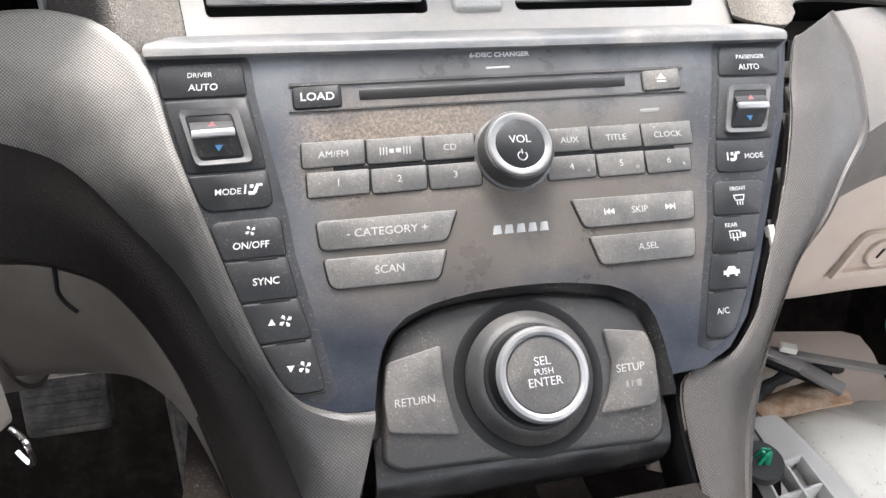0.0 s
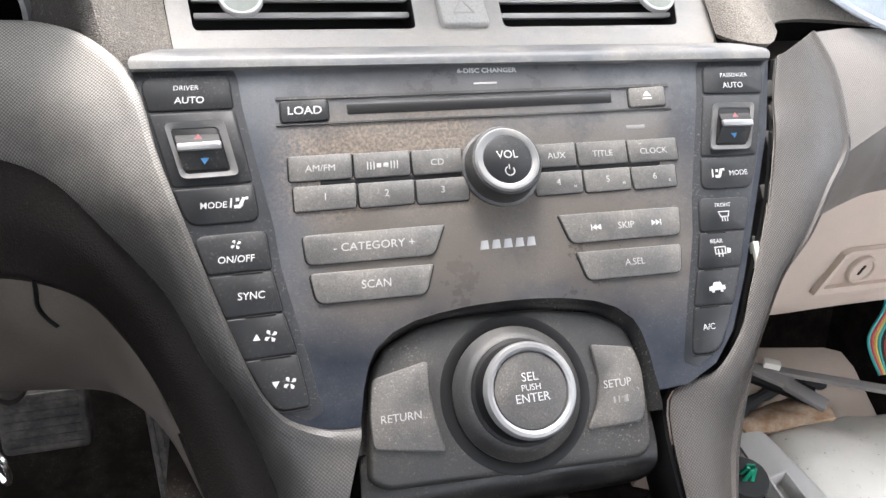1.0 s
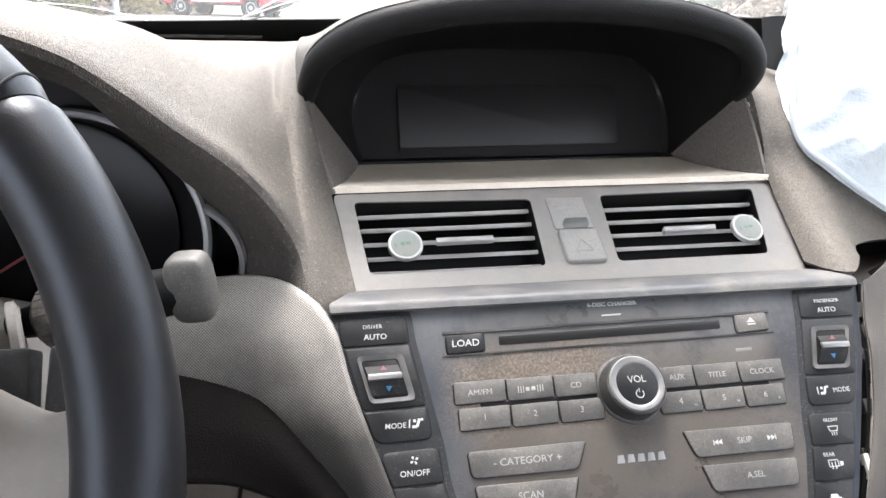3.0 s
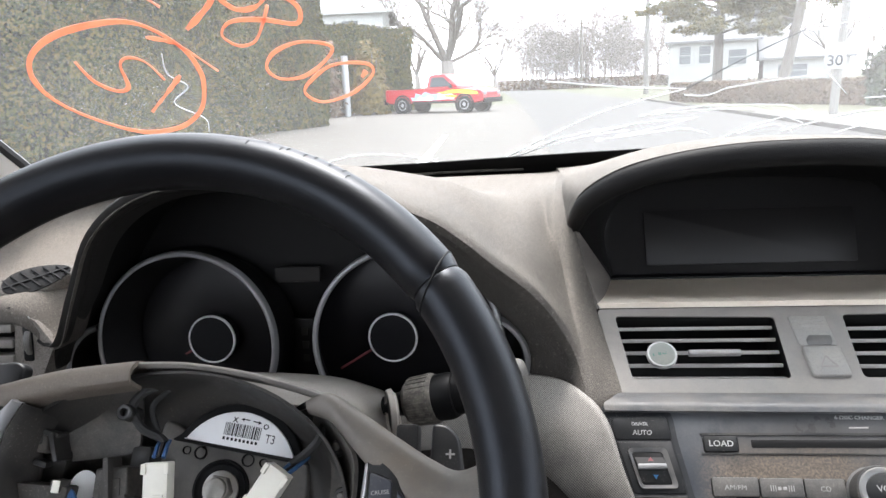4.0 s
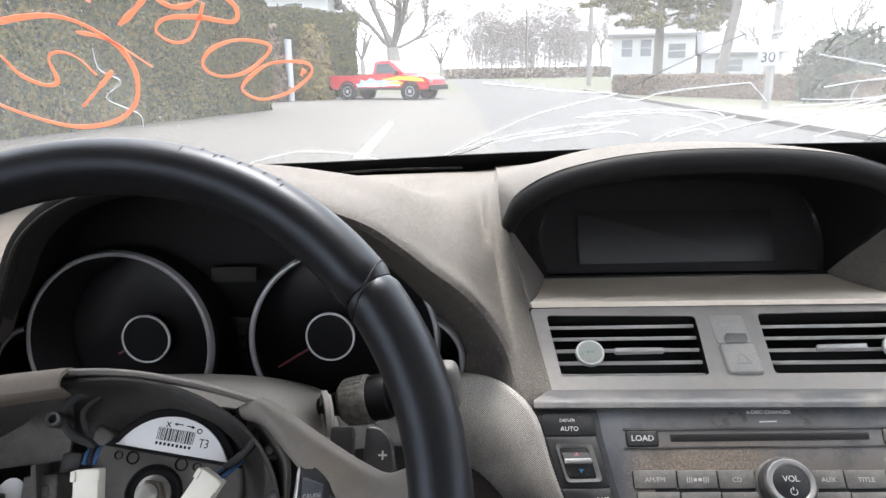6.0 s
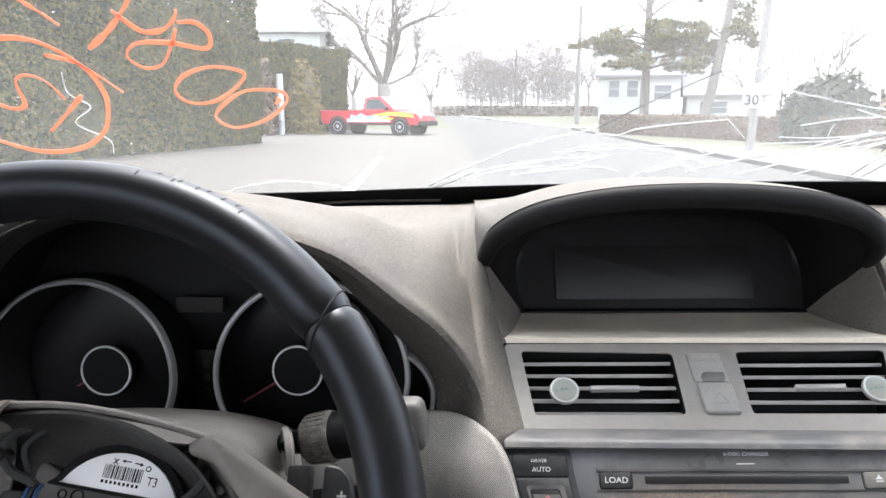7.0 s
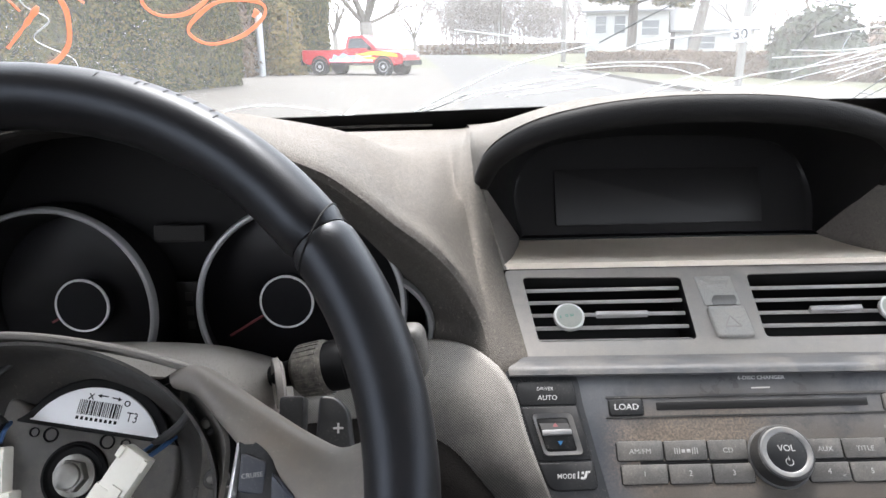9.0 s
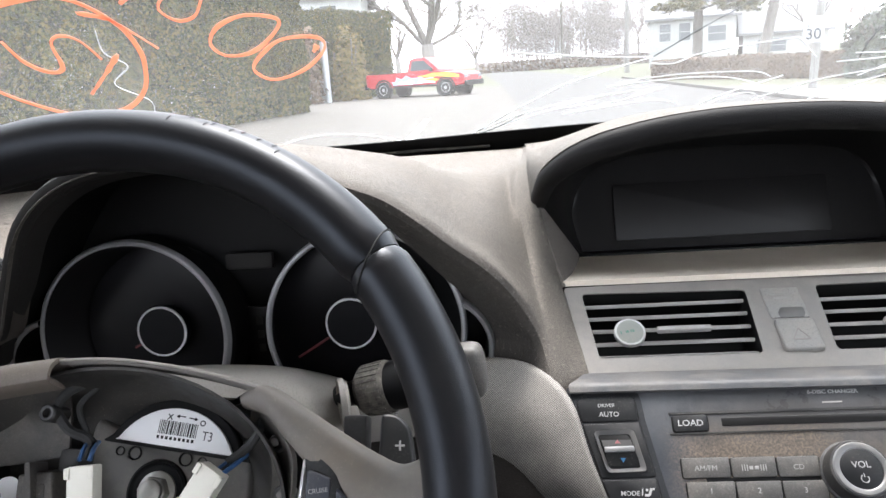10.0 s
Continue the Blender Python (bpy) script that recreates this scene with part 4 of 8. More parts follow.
            if k == 0:
                legend("FRONT", x, y + 4.6, 3.4, b, high=1.4)
                icon_bars([[(x - 3.2, y + 1.6), (x + 3.2, y + 1.6), (x + 3, y + 1.1), (x - 3, y + 1.1)], [(x - 2.2, y - 1.4), (x + 2.2, y - 1.4), (x + 2.3, y - 0.9), (x - 2.3, y - 0.9)], [(x - 3.2, y + 1.6), (x - 2.7, y + 1.6), (x - 1.8, y - 1.4), (x - 2.3, y - 1.4)], [(x + 2.7, y + 1.6), (x + 3.2, y + 1.6), (x + 2.3, y - 1.4), (x + 1.8, y - 1.4)]] + [[(x + q, y - 3.6), (x + q + 0.5, y - 3.6), (x + q + 0.5, y - 1.6), (x + q, y - 1.6)] for q in (-1.6, -0.2, 1.2)], b, high=1.45)
            elif k == 1:
                legend("REAR", x - 2, y + 4.4, 3.6, b, high=1.4)
                icon_bars([[(x - 3.6, y + 1.3), (x + 2.4, y + 1.3), (x + 2.4, y + 1.8), (x - 3.6, y + 1.8)], [(x - 3.6, y - 2), (x + 2.4, y - 2), (x + 2.4, y - 1.5), (x - 3.6, y - 1.5)], [(x - 3.6, y - 2), (x - 3.1, y - 2), (x - 3.1, y + 1.8), (x - 3.6, y + 1.8)], [(x + 1.9, y - 2), (x + 2.4, y - 2), (x + 2.4, y + 1.8), (x + 1.9, y + 1.8)], [(x - 2, y - 3.2), (x - 1.4, y - 3.2), (x - 1.4, y + 0.6), (x - 2, y + 0.6)], [(x, y - 3.2), (x + 0.6, y - 3.2), (x + 0.6, y + 0.6), (x, y + 0.6)], [(x + 3, y - 2), (x + 5, y - 1.4), (x + 5, y + 0.4), (x + 3, y + 0.8)]], b, high=1.45)
            elif k == 2:
                icon_bars([[(x - 4.4, y - 1.4), (x + 4.4, y - 1.4), (x + 4.2, y + 0.6), (x - 4, y + 0.6)], [(x - 2.4, y + 0.5), (x + 3, y + 0.5), (x + 2, y + 2.4), (x - 1.4, y + 2.4)], [(x - 3, y - 2.4), (x - 1.6, y - 2.4), (x - 1.6, y - 1.2), (x - 3, y - 1.2)], [(x + 1.6, y - 2.4), (x + 3, y - 2.4), (x + 3, y - 1.2), (x + 1.6, y - 1.2)]], b, high=1.45)
            else:
                legend("A/C", x - 0.5, y + 1.4, 5.0, b, high=1.4)


pod_black = dusty(material("pod_black_plastic", (0.008, 0.008, 0.0085), 0.35, 0, 0.35), 0.05, 35, 0.7)
rocker_black = dusty(material("rocker_black", (0.013, 0.013, 0.0135), 0.6, 0, 0.2), 0.08, 60, 0.5)
recess_grey = dusty(material("recess_frame_grey", (0.06, 0.06, 0.061), 0.4, 0, 0.4), 0.15, 60, 0.4)
badge_grey = material("badge_grey", (0.24, 0.24, 0.24), 0.45, 0.3)
bar_silver = dusty(material("rocker_silver", (0.27, 0.27, 0.272), 0.38, 0.7), 0.2, 60, 0.3)
ghost_ink = material("ghost_print", (0.13, 0.125, 0.118), 0.6)
red_arrow = material("red_arrow", (0.2, 0.06, 0.065), 0.6)
blue_arrow = material("blue_arrow", (0.012, 0.1, 0.22), 0.6)


def control_pod():
    root = thing("control_pod", (0.0, -0.1, 0.84), "black gloss control pod with a large selector knob", "control knob")
    rows = []
    arch = [(-67.5, -150), (-67, -138), (-66, -125), (-60, -108), (-42, -97.5), (-20, -94), (0, -93.2), (20, -94), (42, -97.5), (60, -108), (66, -125), (67, -138), (67.5, -150)]
    for f, n in ((0, -1), (0.04, -4), (0.1, -8), (0.22, -11), (0.4, -12.5)):
        rows.append([FACE @ Vector((x * (1 - 0.35 * f) * MM, (y + (-150 - y) * 0.4 * f) * MM, n * MM)) for x, y in arch])
    part("pod_rim", skin(rows, 48, 16, 0), pod_black, root)
    rows = [[FACE @ Vector((x * MM, y * MM, n * MM)) for x in (-66, -33, 0, 33, 66)] for y, n in ((-98, -15), (-120, -15), (-145, -14), (-164, -11), (-172, -15), (-178, -30), (-182, -60))]
    part("pod_roll", skin(rows, 24, 30, -0.003), pod_black, root, "black rolled lower edge")
    bm = bmesh.new()
    slab(rounded(mm([(-63.5, -160), (-62.2, -137), (-60.6, -118), (-54.3, -108), (-38.6, -100.6), (-22, -98.6), (0, -98.4), (16, -99), (42.7, -103.5), (57, -111), (62.5, -127), (63.5, -145), (62.5, -165), (57, -169), (-56, -165)]), 0.003), -0.02, -0.005, FACE, 0.0025, bm)
    face = part("pod_face", bm, pod_grey, root, "dusty dark grey pod face")
    bm = bmesh.new()
    ring = rigid(on(FACE, 1.8, -134, -5.1))
    lathe([(0.0338, 0.0), (0.0332, 0.0004), (0.0288, 0.0004), (0.028, 0.0)], ring, 64, bm, close=False)
    part("ring_groove", bm, black, face)
    for s, pts in ((-1, [(-60.3, -120.6), (-36.3, -115.7), (-36.4, -128), (-34.4, -140), (-30.8, -153.6), (-60.8, -148.5), (-61.8, -135)]), (1, [(37.8, -117.5), (58.5, -121), (61.6, -131.8), (61, -147.6), (58.4, -153.5), (32.1, -154), (38, -144.3), (40.2, -133.3)])):
        bm = bmesh.new()
        slab(rounded(mm(pts), 0.0025), -0.012, -0.0036, FACE, 0.0007, bm)
        b = part("pod_button", bm, pod_key, root)
        if s < 0:
            words("RETURN", 0.0046, on(FACE, -49, -137.5, -3.4), mid_ink, b)
        else:
            words("SETUP", 0.0049, on(FACE, 48.5, -136, -3.4), mid_ink, b)
            bm = bmesh.new()
            for k, w in enumerate((1.2, 0.7, 2.2)):
                slab(mm([(45.4 + 2.6 * k, -144.4), (45.4 + 2.6 * k + w, -144.3), (45.4 + 2.6 * k + w, -141.2), (45.4 + 2.6 * k, -141.6)]), -0.0034, -0.0033, FACE, 0.00002, bm)
            part("symbol", bm, ghost_ink, b)
    m = rigid(on(FACE, 1.8, -134, -5.5))
    part("knob_collar", lathe([(0.0288, -0.002), (0.0286, 0.002), (0.0275, 0.0032), (0.0255, 0.0062), (0.0235, 0.008), (0.0215, 0.009)], m, 64), pod_grey, root, "dusty dark grey collar")
    knob = part("selector_knob", lathe([(0.0228, 0.0075), (0.0222, 0.0092), (0.0208, 0.0098), (0.0203, 0.0165), (0.0193, 0.0178)], m, 64), black, root, "selector knob with bright silver ring")
    part("knob_ring", lathe([(0.0198, 0.0168), (0.0197, 0.0186), (0.0187, 0.0202), (0.0172, 0.0204), (0.0161, 0.0196), (0.0157, 0.018)], m, 64), bar_silver, knob)
    part("knob_cap", lathe([(0.0156, 0.018), (0.0154, 0.0189), (0.0138, 0.0195)], m, 48), pod_key, knob)
    for text, y, size in (("SEL", 0.0052, 0.005), ("PUSH", 0.001, 0.0036), ("ENTER", -0.0032, 0.005)):
        words(text, size, m @ Matrix.Translation((0, y, 0.0196)), white_ink, knob)


dashboard()
display()
centre_vents()
freshener(-111.8, 29.7)
freshener(116.5, 33)
stack, fascia = audio_panel()
radio_face(stack, fascia)
climate_column(stack, -1)
climate_column(stack, 1)
control_pod()


# ---------------------------------------------------------------- instrument cluster
def instrument_cluster():
    root = thing("instrument_cluster", (-0.375, 0.09, 0.96), "black instrument cluster with two silver-ringed round gauges under a hood", "instrument cluster")
    centre = Vector((-0.375, 0.1, 1.0))
    lip = [Vector(p) + Vector((0, 0.001, -0.002)) for p in HOOD]
    ends = [Vector((-0.157, 0.03, 0.962)), Vector((-0.18, 0.05, 0.935)), Vector((-0.3, 0.06, 0.925)), Vector((-0.45, 0.06, 0.925)), Vector((-0.56, 0.065, 0.935))]
    loop = lip + ends

    def straight(p):
        return -0.3 if p.x < -0.42 else 0.4 if p.z > 1.05 else 1.0

    rows = [loop]
    for f, d in ((0.03, 0.02), (0.06, 0.05), (0.09, 0.085)):
        rows.append([Vector((p.x + (centre.x - p.x) * f * straight(p), max(p.y + d, 0.02), p.z + (centre.z - p.z) * f * straight(p))) for p in loop])
    rows.append([Vector((p.x + (centre.x - p.x) * 0.1 * straight(p), 0.112, p.z + (centre.z - p.z) * 0.1 * straight(p))) for p in loop])
    part("hood_lining", skin(rows, 90, 20, 0.002, closed=True), cave, root)
    bm = bmesh.new()
    bm.faces.new([bm.verts.new(Vector((p.x, 0.11, p.z))) for p in spline(rows[-1], 60, True)])
    part("back_plate", bm, black, root)
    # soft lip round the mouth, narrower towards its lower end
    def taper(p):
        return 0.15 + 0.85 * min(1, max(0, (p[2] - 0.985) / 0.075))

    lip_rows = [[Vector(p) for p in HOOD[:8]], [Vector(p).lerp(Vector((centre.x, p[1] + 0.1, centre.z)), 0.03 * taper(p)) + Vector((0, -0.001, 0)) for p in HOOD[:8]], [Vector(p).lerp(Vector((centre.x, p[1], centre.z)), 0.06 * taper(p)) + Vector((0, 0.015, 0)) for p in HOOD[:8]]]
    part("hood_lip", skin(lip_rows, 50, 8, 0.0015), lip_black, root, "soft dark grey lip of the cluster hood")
    tilt = pose(0, 0, 0, 84, 0, 0)
    for x, z, r, turn, shift in ((-0.448, 0.988, 0.0695, 208, -0.0135), (-0.303, 0.989, 0.0697, 211, 0.0135)):
        m = Matrix.Translation((x, 0.086, z)) @ tilt
        # the mouth of each tube stands a little outboard of its dial
        mouth = Matrix.Translation((x + shift, 0.086, z)) @ tilt
        bm = bmesh.new()
        rows = [[f @ Vector((q * math.cos(a), q * math.sin(a), h)) for a in (2 * math.pi * k / 72 for k in range(72))] for f, q, h in ((m, r * 0.93, -0.016), (m.lerp(mouth, 0.5), r * 0.96, 0.002), (mouth, r - 0.0012, 0.0165))]
        grid(bm, rows, True)
        pod = part("gauge_tube", bm, black, root, "deep black gauge tube")
        part("gauge_ring", lathe([(r - 0.0016, 0.0145), (r - 0.0012, 0.0172), (r, 0.018), (r + 0.0016, 0.0174), (r + 0.0026, 0.0155), (r + 0.003, 0.012)], mouth, 96, close=False), gauge_silver, pod, "grey satin gauge ring")
        part("tube_skirt", lathe([(r + 0.0029, 0.0122), (r + 0.0036, -0.006)], mouth, 72, close=False), cave, pod)
        part("dial", lathe([(r * 0.92, -0.012), (r * 0.88, -0.0115), (r * 0.3, -0.011)], m, 64), dial_black, pod, "black unlit dial")
        part("hub_cap", lathe([(0.0182, -0.012), (0.0182, -0.001), (0.0176, 0.0), (0.004, 0.0003)], m, 48), hub_grey, pod, "dark round hub cap")
        part("hub_ring", lathe([(0.0178, -0.0006), (0.0178, 0.0006), (0.0189, 0.0008), (0.0194, -0.0008)], m, 64, close=False), bright_ring, pod, "thin bright hub ring")
        a = radians(turn)
        bm = bmesh.new()
        reach = (0.019, 0.05) if x > -0.4 else (0.019, 0.028)
        bar(bm, m @ Vector((math.cos(a) * reach[0], math.sin(a) * reach[0], -0.005)), m @ Vector((math.cos(a) * reach[1], math.sin(a) * reach[1], -0.005)), 0.0016, 0.001, up=(0, -1, 0))
        part("needle", bm, needle_red, pod, "thin dull red needle")

    def trimmed(bm, x, z, r):
        """Cuts away what the neighbouring large gauge covers."""
        gone = [f for f in bm.faces if (f.calc_center_median().x - x) ** 2 + (f.calc_center_median().z - z) ** 2 < r * r]
        bmesh.ops.delete(bm, geom=gone, context="FACES")
        return bm

    for x, z, r, big in ((-0.237, 0.972, 0.0355, (-0.2895, 0.989, 0.073)), (-0.526, 0.966, 0.0345, (-0.4615, 0.988, 0.074))):
        m = Matrix.Translation((x, 0.086, z)) @ tilt
        pod = part("small_gauge_tube", trimmed(lathe([(r * 0.9, -0.014), (r, 0.018)], m, 90, close=False), *big), black, root)
        part("gauge_ring", trimmed(lathe([(r * 0.97, 0.015), (r, 0.0185), (r + 0.0022, 0.019), (r + 0.0038, 0.016), (r + 0.004, 0.0)], m, 120, close=False), *big), gauge_silver, pod, "grey satin gauge ring")
        part("dial", lathe([(r * 0.93, -0.022), (r * 0.2, -0.0215)], m, 48), dial_black, pod)
        bm = bmesh.new()
        for k in (-1, 1):
            bar(bm, m @ Vector((0.006 + 0.001 * k, -0.02 + 0.001 * k, -0.006)), m @ Vector((0.012 + 0.0025 * k, -0.006, -0.006)), 0.0007, 0.0004, up=(0, -1, 0))
        part("needle", bm, needle_red, pod)
    # centre information panel between the gauges
    bm = bmesh.new()
    box(bm, pose(-0.376, 0.095, 1.038, -8), (0.036, 0.006, 0.012), 0.002)
    part("centre_lamp", bm, lip_black, root)
    bm = bmesh.new()
    box(bm, pose(-0.376, 0.1, 0.975, -6), (0.02, 0.004, 0.05), 0.001)
    centre_plate = part("message_window", bm, glossy_black, root)
    for k in range(4):
        bm = bmesh.new()
        box(bm, pose(-0.376, 0.0974, 0.957 + 0.011 * k, -6), (0.005, 0.0006, 0.006))
        part("gear_print", bm, dim_print, centre_plate)


bright_ring = material("bright_gauge_ring", (0.75, 0.75, 0.75), 0.45, 0.2)
gauge_silver = material("gauge_ring_grey", (0.3, 0.3, 0.303), 0.4, 0.3)
dial_black = material("dial_black", (0.0078, 0.0075, 0.0088), 0.3, 0, 0.2)
hub_grey = material("gauge_hub", (0.011, 0.011, 0.0125), 0.5, 0, 0.12)
needle_red = material("needle_red", (0.22, 0.055, 0.06), 0.5)
dim_print = material("dim_print", (0.02, 0.0185, 0.019), 0.5)

# ---------------------------------------------------------------- steering wheel and column
TH = radians(33)
WHEEL = plane((-0.382, -0.1605, 0.998), (1, 0, 0), (0, math.sin(TH), math.cos(TH)))


def on_wheel(x, y, d=0.0):
    return WHEEL @ Vector((x * MM, y * MM, d * MM))


def steering_wheel():
    root = thing("steering_wheel", WHEEL.translation, "black leather steering wheel stripped of its airbag, hub wiring exposed", "steering wheel")
    # rim in lengths of leather that meet at seams
    R, r = 0.1727, 0.0144
    for a0, a1 in ((37.1, 142.8), (143.0, 217.2), (217.4, 322.6), (322.8, 396.9)):
        pts = [WHEEL @ Vector((R * math.cos(radians(a)), R * math.sin(radians(a)), 0)) for a in np.linspace(a0, a1, 60)]
        bm = bmesh.new()
        n = len(pts)
        rows = []
        for i, p in enumerate(pts):
            a = radians(a0 + (a1 - a0) * i / (n - 1))
            out = WHEEL.to_3x3() @ Vector((math.cos(a), math.sin(a), 0))
            up = WHEEL.to_3x3() @ Vector((0, 0, 1))
            q = r * (1.0 - 0.1 * max(0, 1 - 2 * min(i, n - 1 - i)) )
            rows.append([p + q * (math.cos(t) * out + 1.12 * math.sin(t) * up) for t in (2 * math.pi * k / 28 for k in range(28))])
        made = grid(bm, rows, True)
        bm.faces.new(made[0][::-1])
        bm.faces.new(made[-1])
        part("rim_leather", bm, leather, root)
    for a in (37, 142.9, 217.3, 322.7):
        t = radians(a)
        pts = []
        for k in (2 * math.pi * j / 28 for j in range(28)):
            slant = t + 0.045 * math.cos(k) * (1 if math.sin(t) * math.cos(t) > 0 else -1)
            c = Vector((R * math.cos(slant), R * math.sin(slant), 0))
            pts.append(WHEEL @ (c + (r + 0.0001) * (math.cos(k) * Vector((math.cos(slant), math.sin(slant), 0)) + 1.12 * math.sin(k) * Vector((0, 0, 1)))))
        part("rim_seam", tube(pts, 0.0005, 0, 6, closed=True), seam_dark, root, "stitched leather seam")
    # scuffs on the leather
    for k in range(9):
        a = radians(58 + 2.2 * k + random.uniform(-1, 1))
        p = Vector((R * math.cos(a), R * math.sin(a), 0))
        q = random.uniform(0.5, 1.0)
        pts = [WHEEL @ (p + (r + 0.0002) * (math.cos(q + d) * Vector((math.cos(a + 0.01 * d), math.sin(a + 0.01 * d), 0)) + 1.12 * math.sin(q + d) * Vector((0, 0, 1)))) for d in (-0.12, 0.0, 0.13)]
        part("scuff", tube(pts, 0.00022, 8, 4), seam_grey, root)
    # upper hub cover: taupe at one end, dark ridge at the other
    top = [(-128, 44), (-115, 51), (-83, 60), (-53, 67), (-14, 71.5)]
    part("upper_spoke_cover", skin([[on_wheel(x, y - 4, -36) for x, y in top], [on_wheel(x, y + 0.5, -27) for x, y in top], [on_wheel(x, y, -19) for x, y in top], [on_wheel(x, y - 5, -13) for x, y in top], [on_wheel(x, y - 11 - 0.03 * abs(x), -14) for x, y in top], [on_wheel(x, y - 13 - 0.03 * abs(x), -26) for x, y in top]], 26, 18, 0.002), spoke_brown, root, "scuffed brown-grey spoke cover")
    ridge = [(-14, 71.5), (8, 71.5), (30, 69), (56, 64), (84, 56)]
    part("hub_ridge", skin([[on_wheel(x, y - 2, -34) for x, y in ridge], [on_wheel(x, y, -22) for x, y in ridge], [on_wheel(x, y - 1.5, -19) for x, y in ridge], [on_wheel(x, y - 3, -22) for x, y in ridge]], 22, 10, 0.0015), bezel_grey, root, "thin grey hub ridge")
    # right spoke in taupe, running into the rim
    rows = []
    for up, lo, d0 in (((72, 54), (74, 47), -24), ((84, 57), (86, 43), -17), ((101, 47), (97, 32), -14), ((118, 36), (108, 20), -13), ((135, 26), (122, 4), -11), ((148, 21), (138, -16), -7), ((162, 26), (158, -28), -2)):
        u, l = Vector(up), Vector(lo)
        rows.append([on_wheel(*(u + (u - l) * 0.02), d0 - 16), on_wheel(*u, d0 - 6), on_wheel(*u.lerp(l, 0.15), d0), on_wheel(*u.lerp(l, 0.55), d0 + 2), on_wheel(*u.lerp(l, 0.92), d0), on_wheel(*l, d0 - 6)])
    part("side_spoke_cover", skin(rows, 16, 30, 0.002), taupe, root, "dusty taupe spoke cover")
    part("clip_prong", skin([[on_wheel(66, 51, -30), on_wheel(73, 54, -26), on_wheel(79, 56, -23)], [on_wheel(67, 49, -30), on_wheel(73, 50, -26), on_wheel(79, 51, -23)]], 6, 4, 0.002), black, root)
    rows = []
    for up, lo, d0 in (((-125, 44), (-120, 10), -10), ((-110, 46), (-108, 0), -10), ((-92, 50), (-90, -6), -11), ((-78, 52), (-72, -12), -13)):
        u, l = Vector(up), Vector(lo)
        rows.append([on_wheel(*u, d0 - 12), on_wheel(*u.lerp(l, 0.08), d0), on_wheel(*u.lerp(l, 0.5), d0 + 2), on_wheel(*u.lerp(l, 0.92), d0), on_wheel(*l, d0 - 12)])
    part("side_spoke_cover", skin(rows, 16, 16, 0.002), key_dark, root)
    rows = []
    for up, lo, d0 in (((-165, 34), (-165, -28), -2), ((-150, 38), (-148, -14), -7), ((-126, 45), (-122, 6), -12)):
        u, l = Vector(up), Vector(lo)
        rows.append([on_wheel(*u, d0 - 12), on_wheel(*u.lerp(l, 0.1), d0), on_wheel(*u.lerp(l, 0.9), d0), on_wheel(*l, d0 - 12)])
    part("side_spoke_cover", skin(rows, 12, 12, 0.002), taupe, root)
    # lower spoke, mostly out of sight
    rows = [[on_wheel(-34, -40, -55), on_wheel(0, -38, -45), on_wheel(34, -40, -55)], [on_wheel(-30, -100, -35), on_wheel(0, -100, -26), on_wheel(30, -100, -35)], [on_wheel(-34, -166, -6), on_wheel(0, -167, -2), on_wheel(34, -166, -6)]]
    part("lower_spoke", skin(rows, 12, 14, 0.004), taupe, root)
    # silver crescents beside the switches
    out, inn = [(-68.5, 51.5), (-79.8, 40), (-84, 24), (-81, 7.2), (-75, -4), (-66, -16)], [(-66, 49), (-69.5, 37), (-70.5, 22), (-66.5, 7), (-60, -4), (-50, -17)]
    out = [(x - 1.5, y) for x, y in out]
    inn = [(x + (u - x) * 0.72, y + (v - y) * 0.72) for (x, y), (u, v) in zip(out, inn)]
    part("spoke_trim", skin([[on_wheel(x, y, -14) for x, y in out], [on_wheel((x + u) / 2, (y + v) / 2, -7) for (x, y), (u, v) in zip(out, inn)], [on_wheel(x, y, -9) for x, y in inn], [on_wheel(x + 1, y, -14) for x, y in inn]], 24, 12, 0.0012), satin_grey, root, "curved satin silver trim")
    part("trim_back", skin([[on_wheel(x + 1, y, -12) for x, y in inn], [on_wheel(x + 3, y - 1, -18) for x, y in inn], [on_wheel(x + 5, y - 2, -38) for x, y in inn]], 16, 8, 0.0015), hub_dark, root)
    part("spoke_trim", skin([[on_wheel(105, 29, -18), on_wheel(104.5, 12, -13), on_wheel(102, -10, -13)], [on_wheel(106.5, 29, -15), on_wheel(106.5, 12, -9), on_wheel(104, -10, -9)], [on_wheel(108, 27, -17), on_wheel(108, 12, -12), on_wheel(106, -10, -12)]], 14, 8, 0.001), silver, root, "curved satin silver trim")
    part("switch_plate", skin([[on_wheel(107, 28, -13), on_wheel(106, 8, -12), on_wheel(104, -20, -14)], [on_wheel(118, 21, -10), on_wheel(119, 2, -8), on_wheel(118, -24, -10)], [on_wheel(126, 10, -11), on_wheel(133, -4, -8), on_wheel(136, -26, -10)]], 12, 10, 0.002), key_dark, root)
    W = WHEEL
    for pts, d, text in (([(109, 20), (119, 16.5), (119, 4), (108.5, 5.5)], -8.2, "CRUISE"), ([(121.5, 13), (131, 3.5), (130, -6), (121.5, -3)], -7.6, ""), ([(108, 3), (119, 1.5), (118, -12), (107, -10)], -8.2, ""),
                         ([(-108, 43), (-86, 46), (-87.5, 35), (-107, 33)], -7.4, "MODE"), ([(-106, 30.5), (-88.5, 32), (-88, 11), (-104, 10)], -7.4, "CH"), ([(-107, 7), (-87, 8), (-85, -7), (-105, -8)], -7.4, "")):
        bm = bmesh.new()
        slab(rounded(mm(pts), 0.0015), (d - 4) * MM, d * MM, W, 0.0008, bm)
        b = part("wheel_button", bm, wheel_key, root)
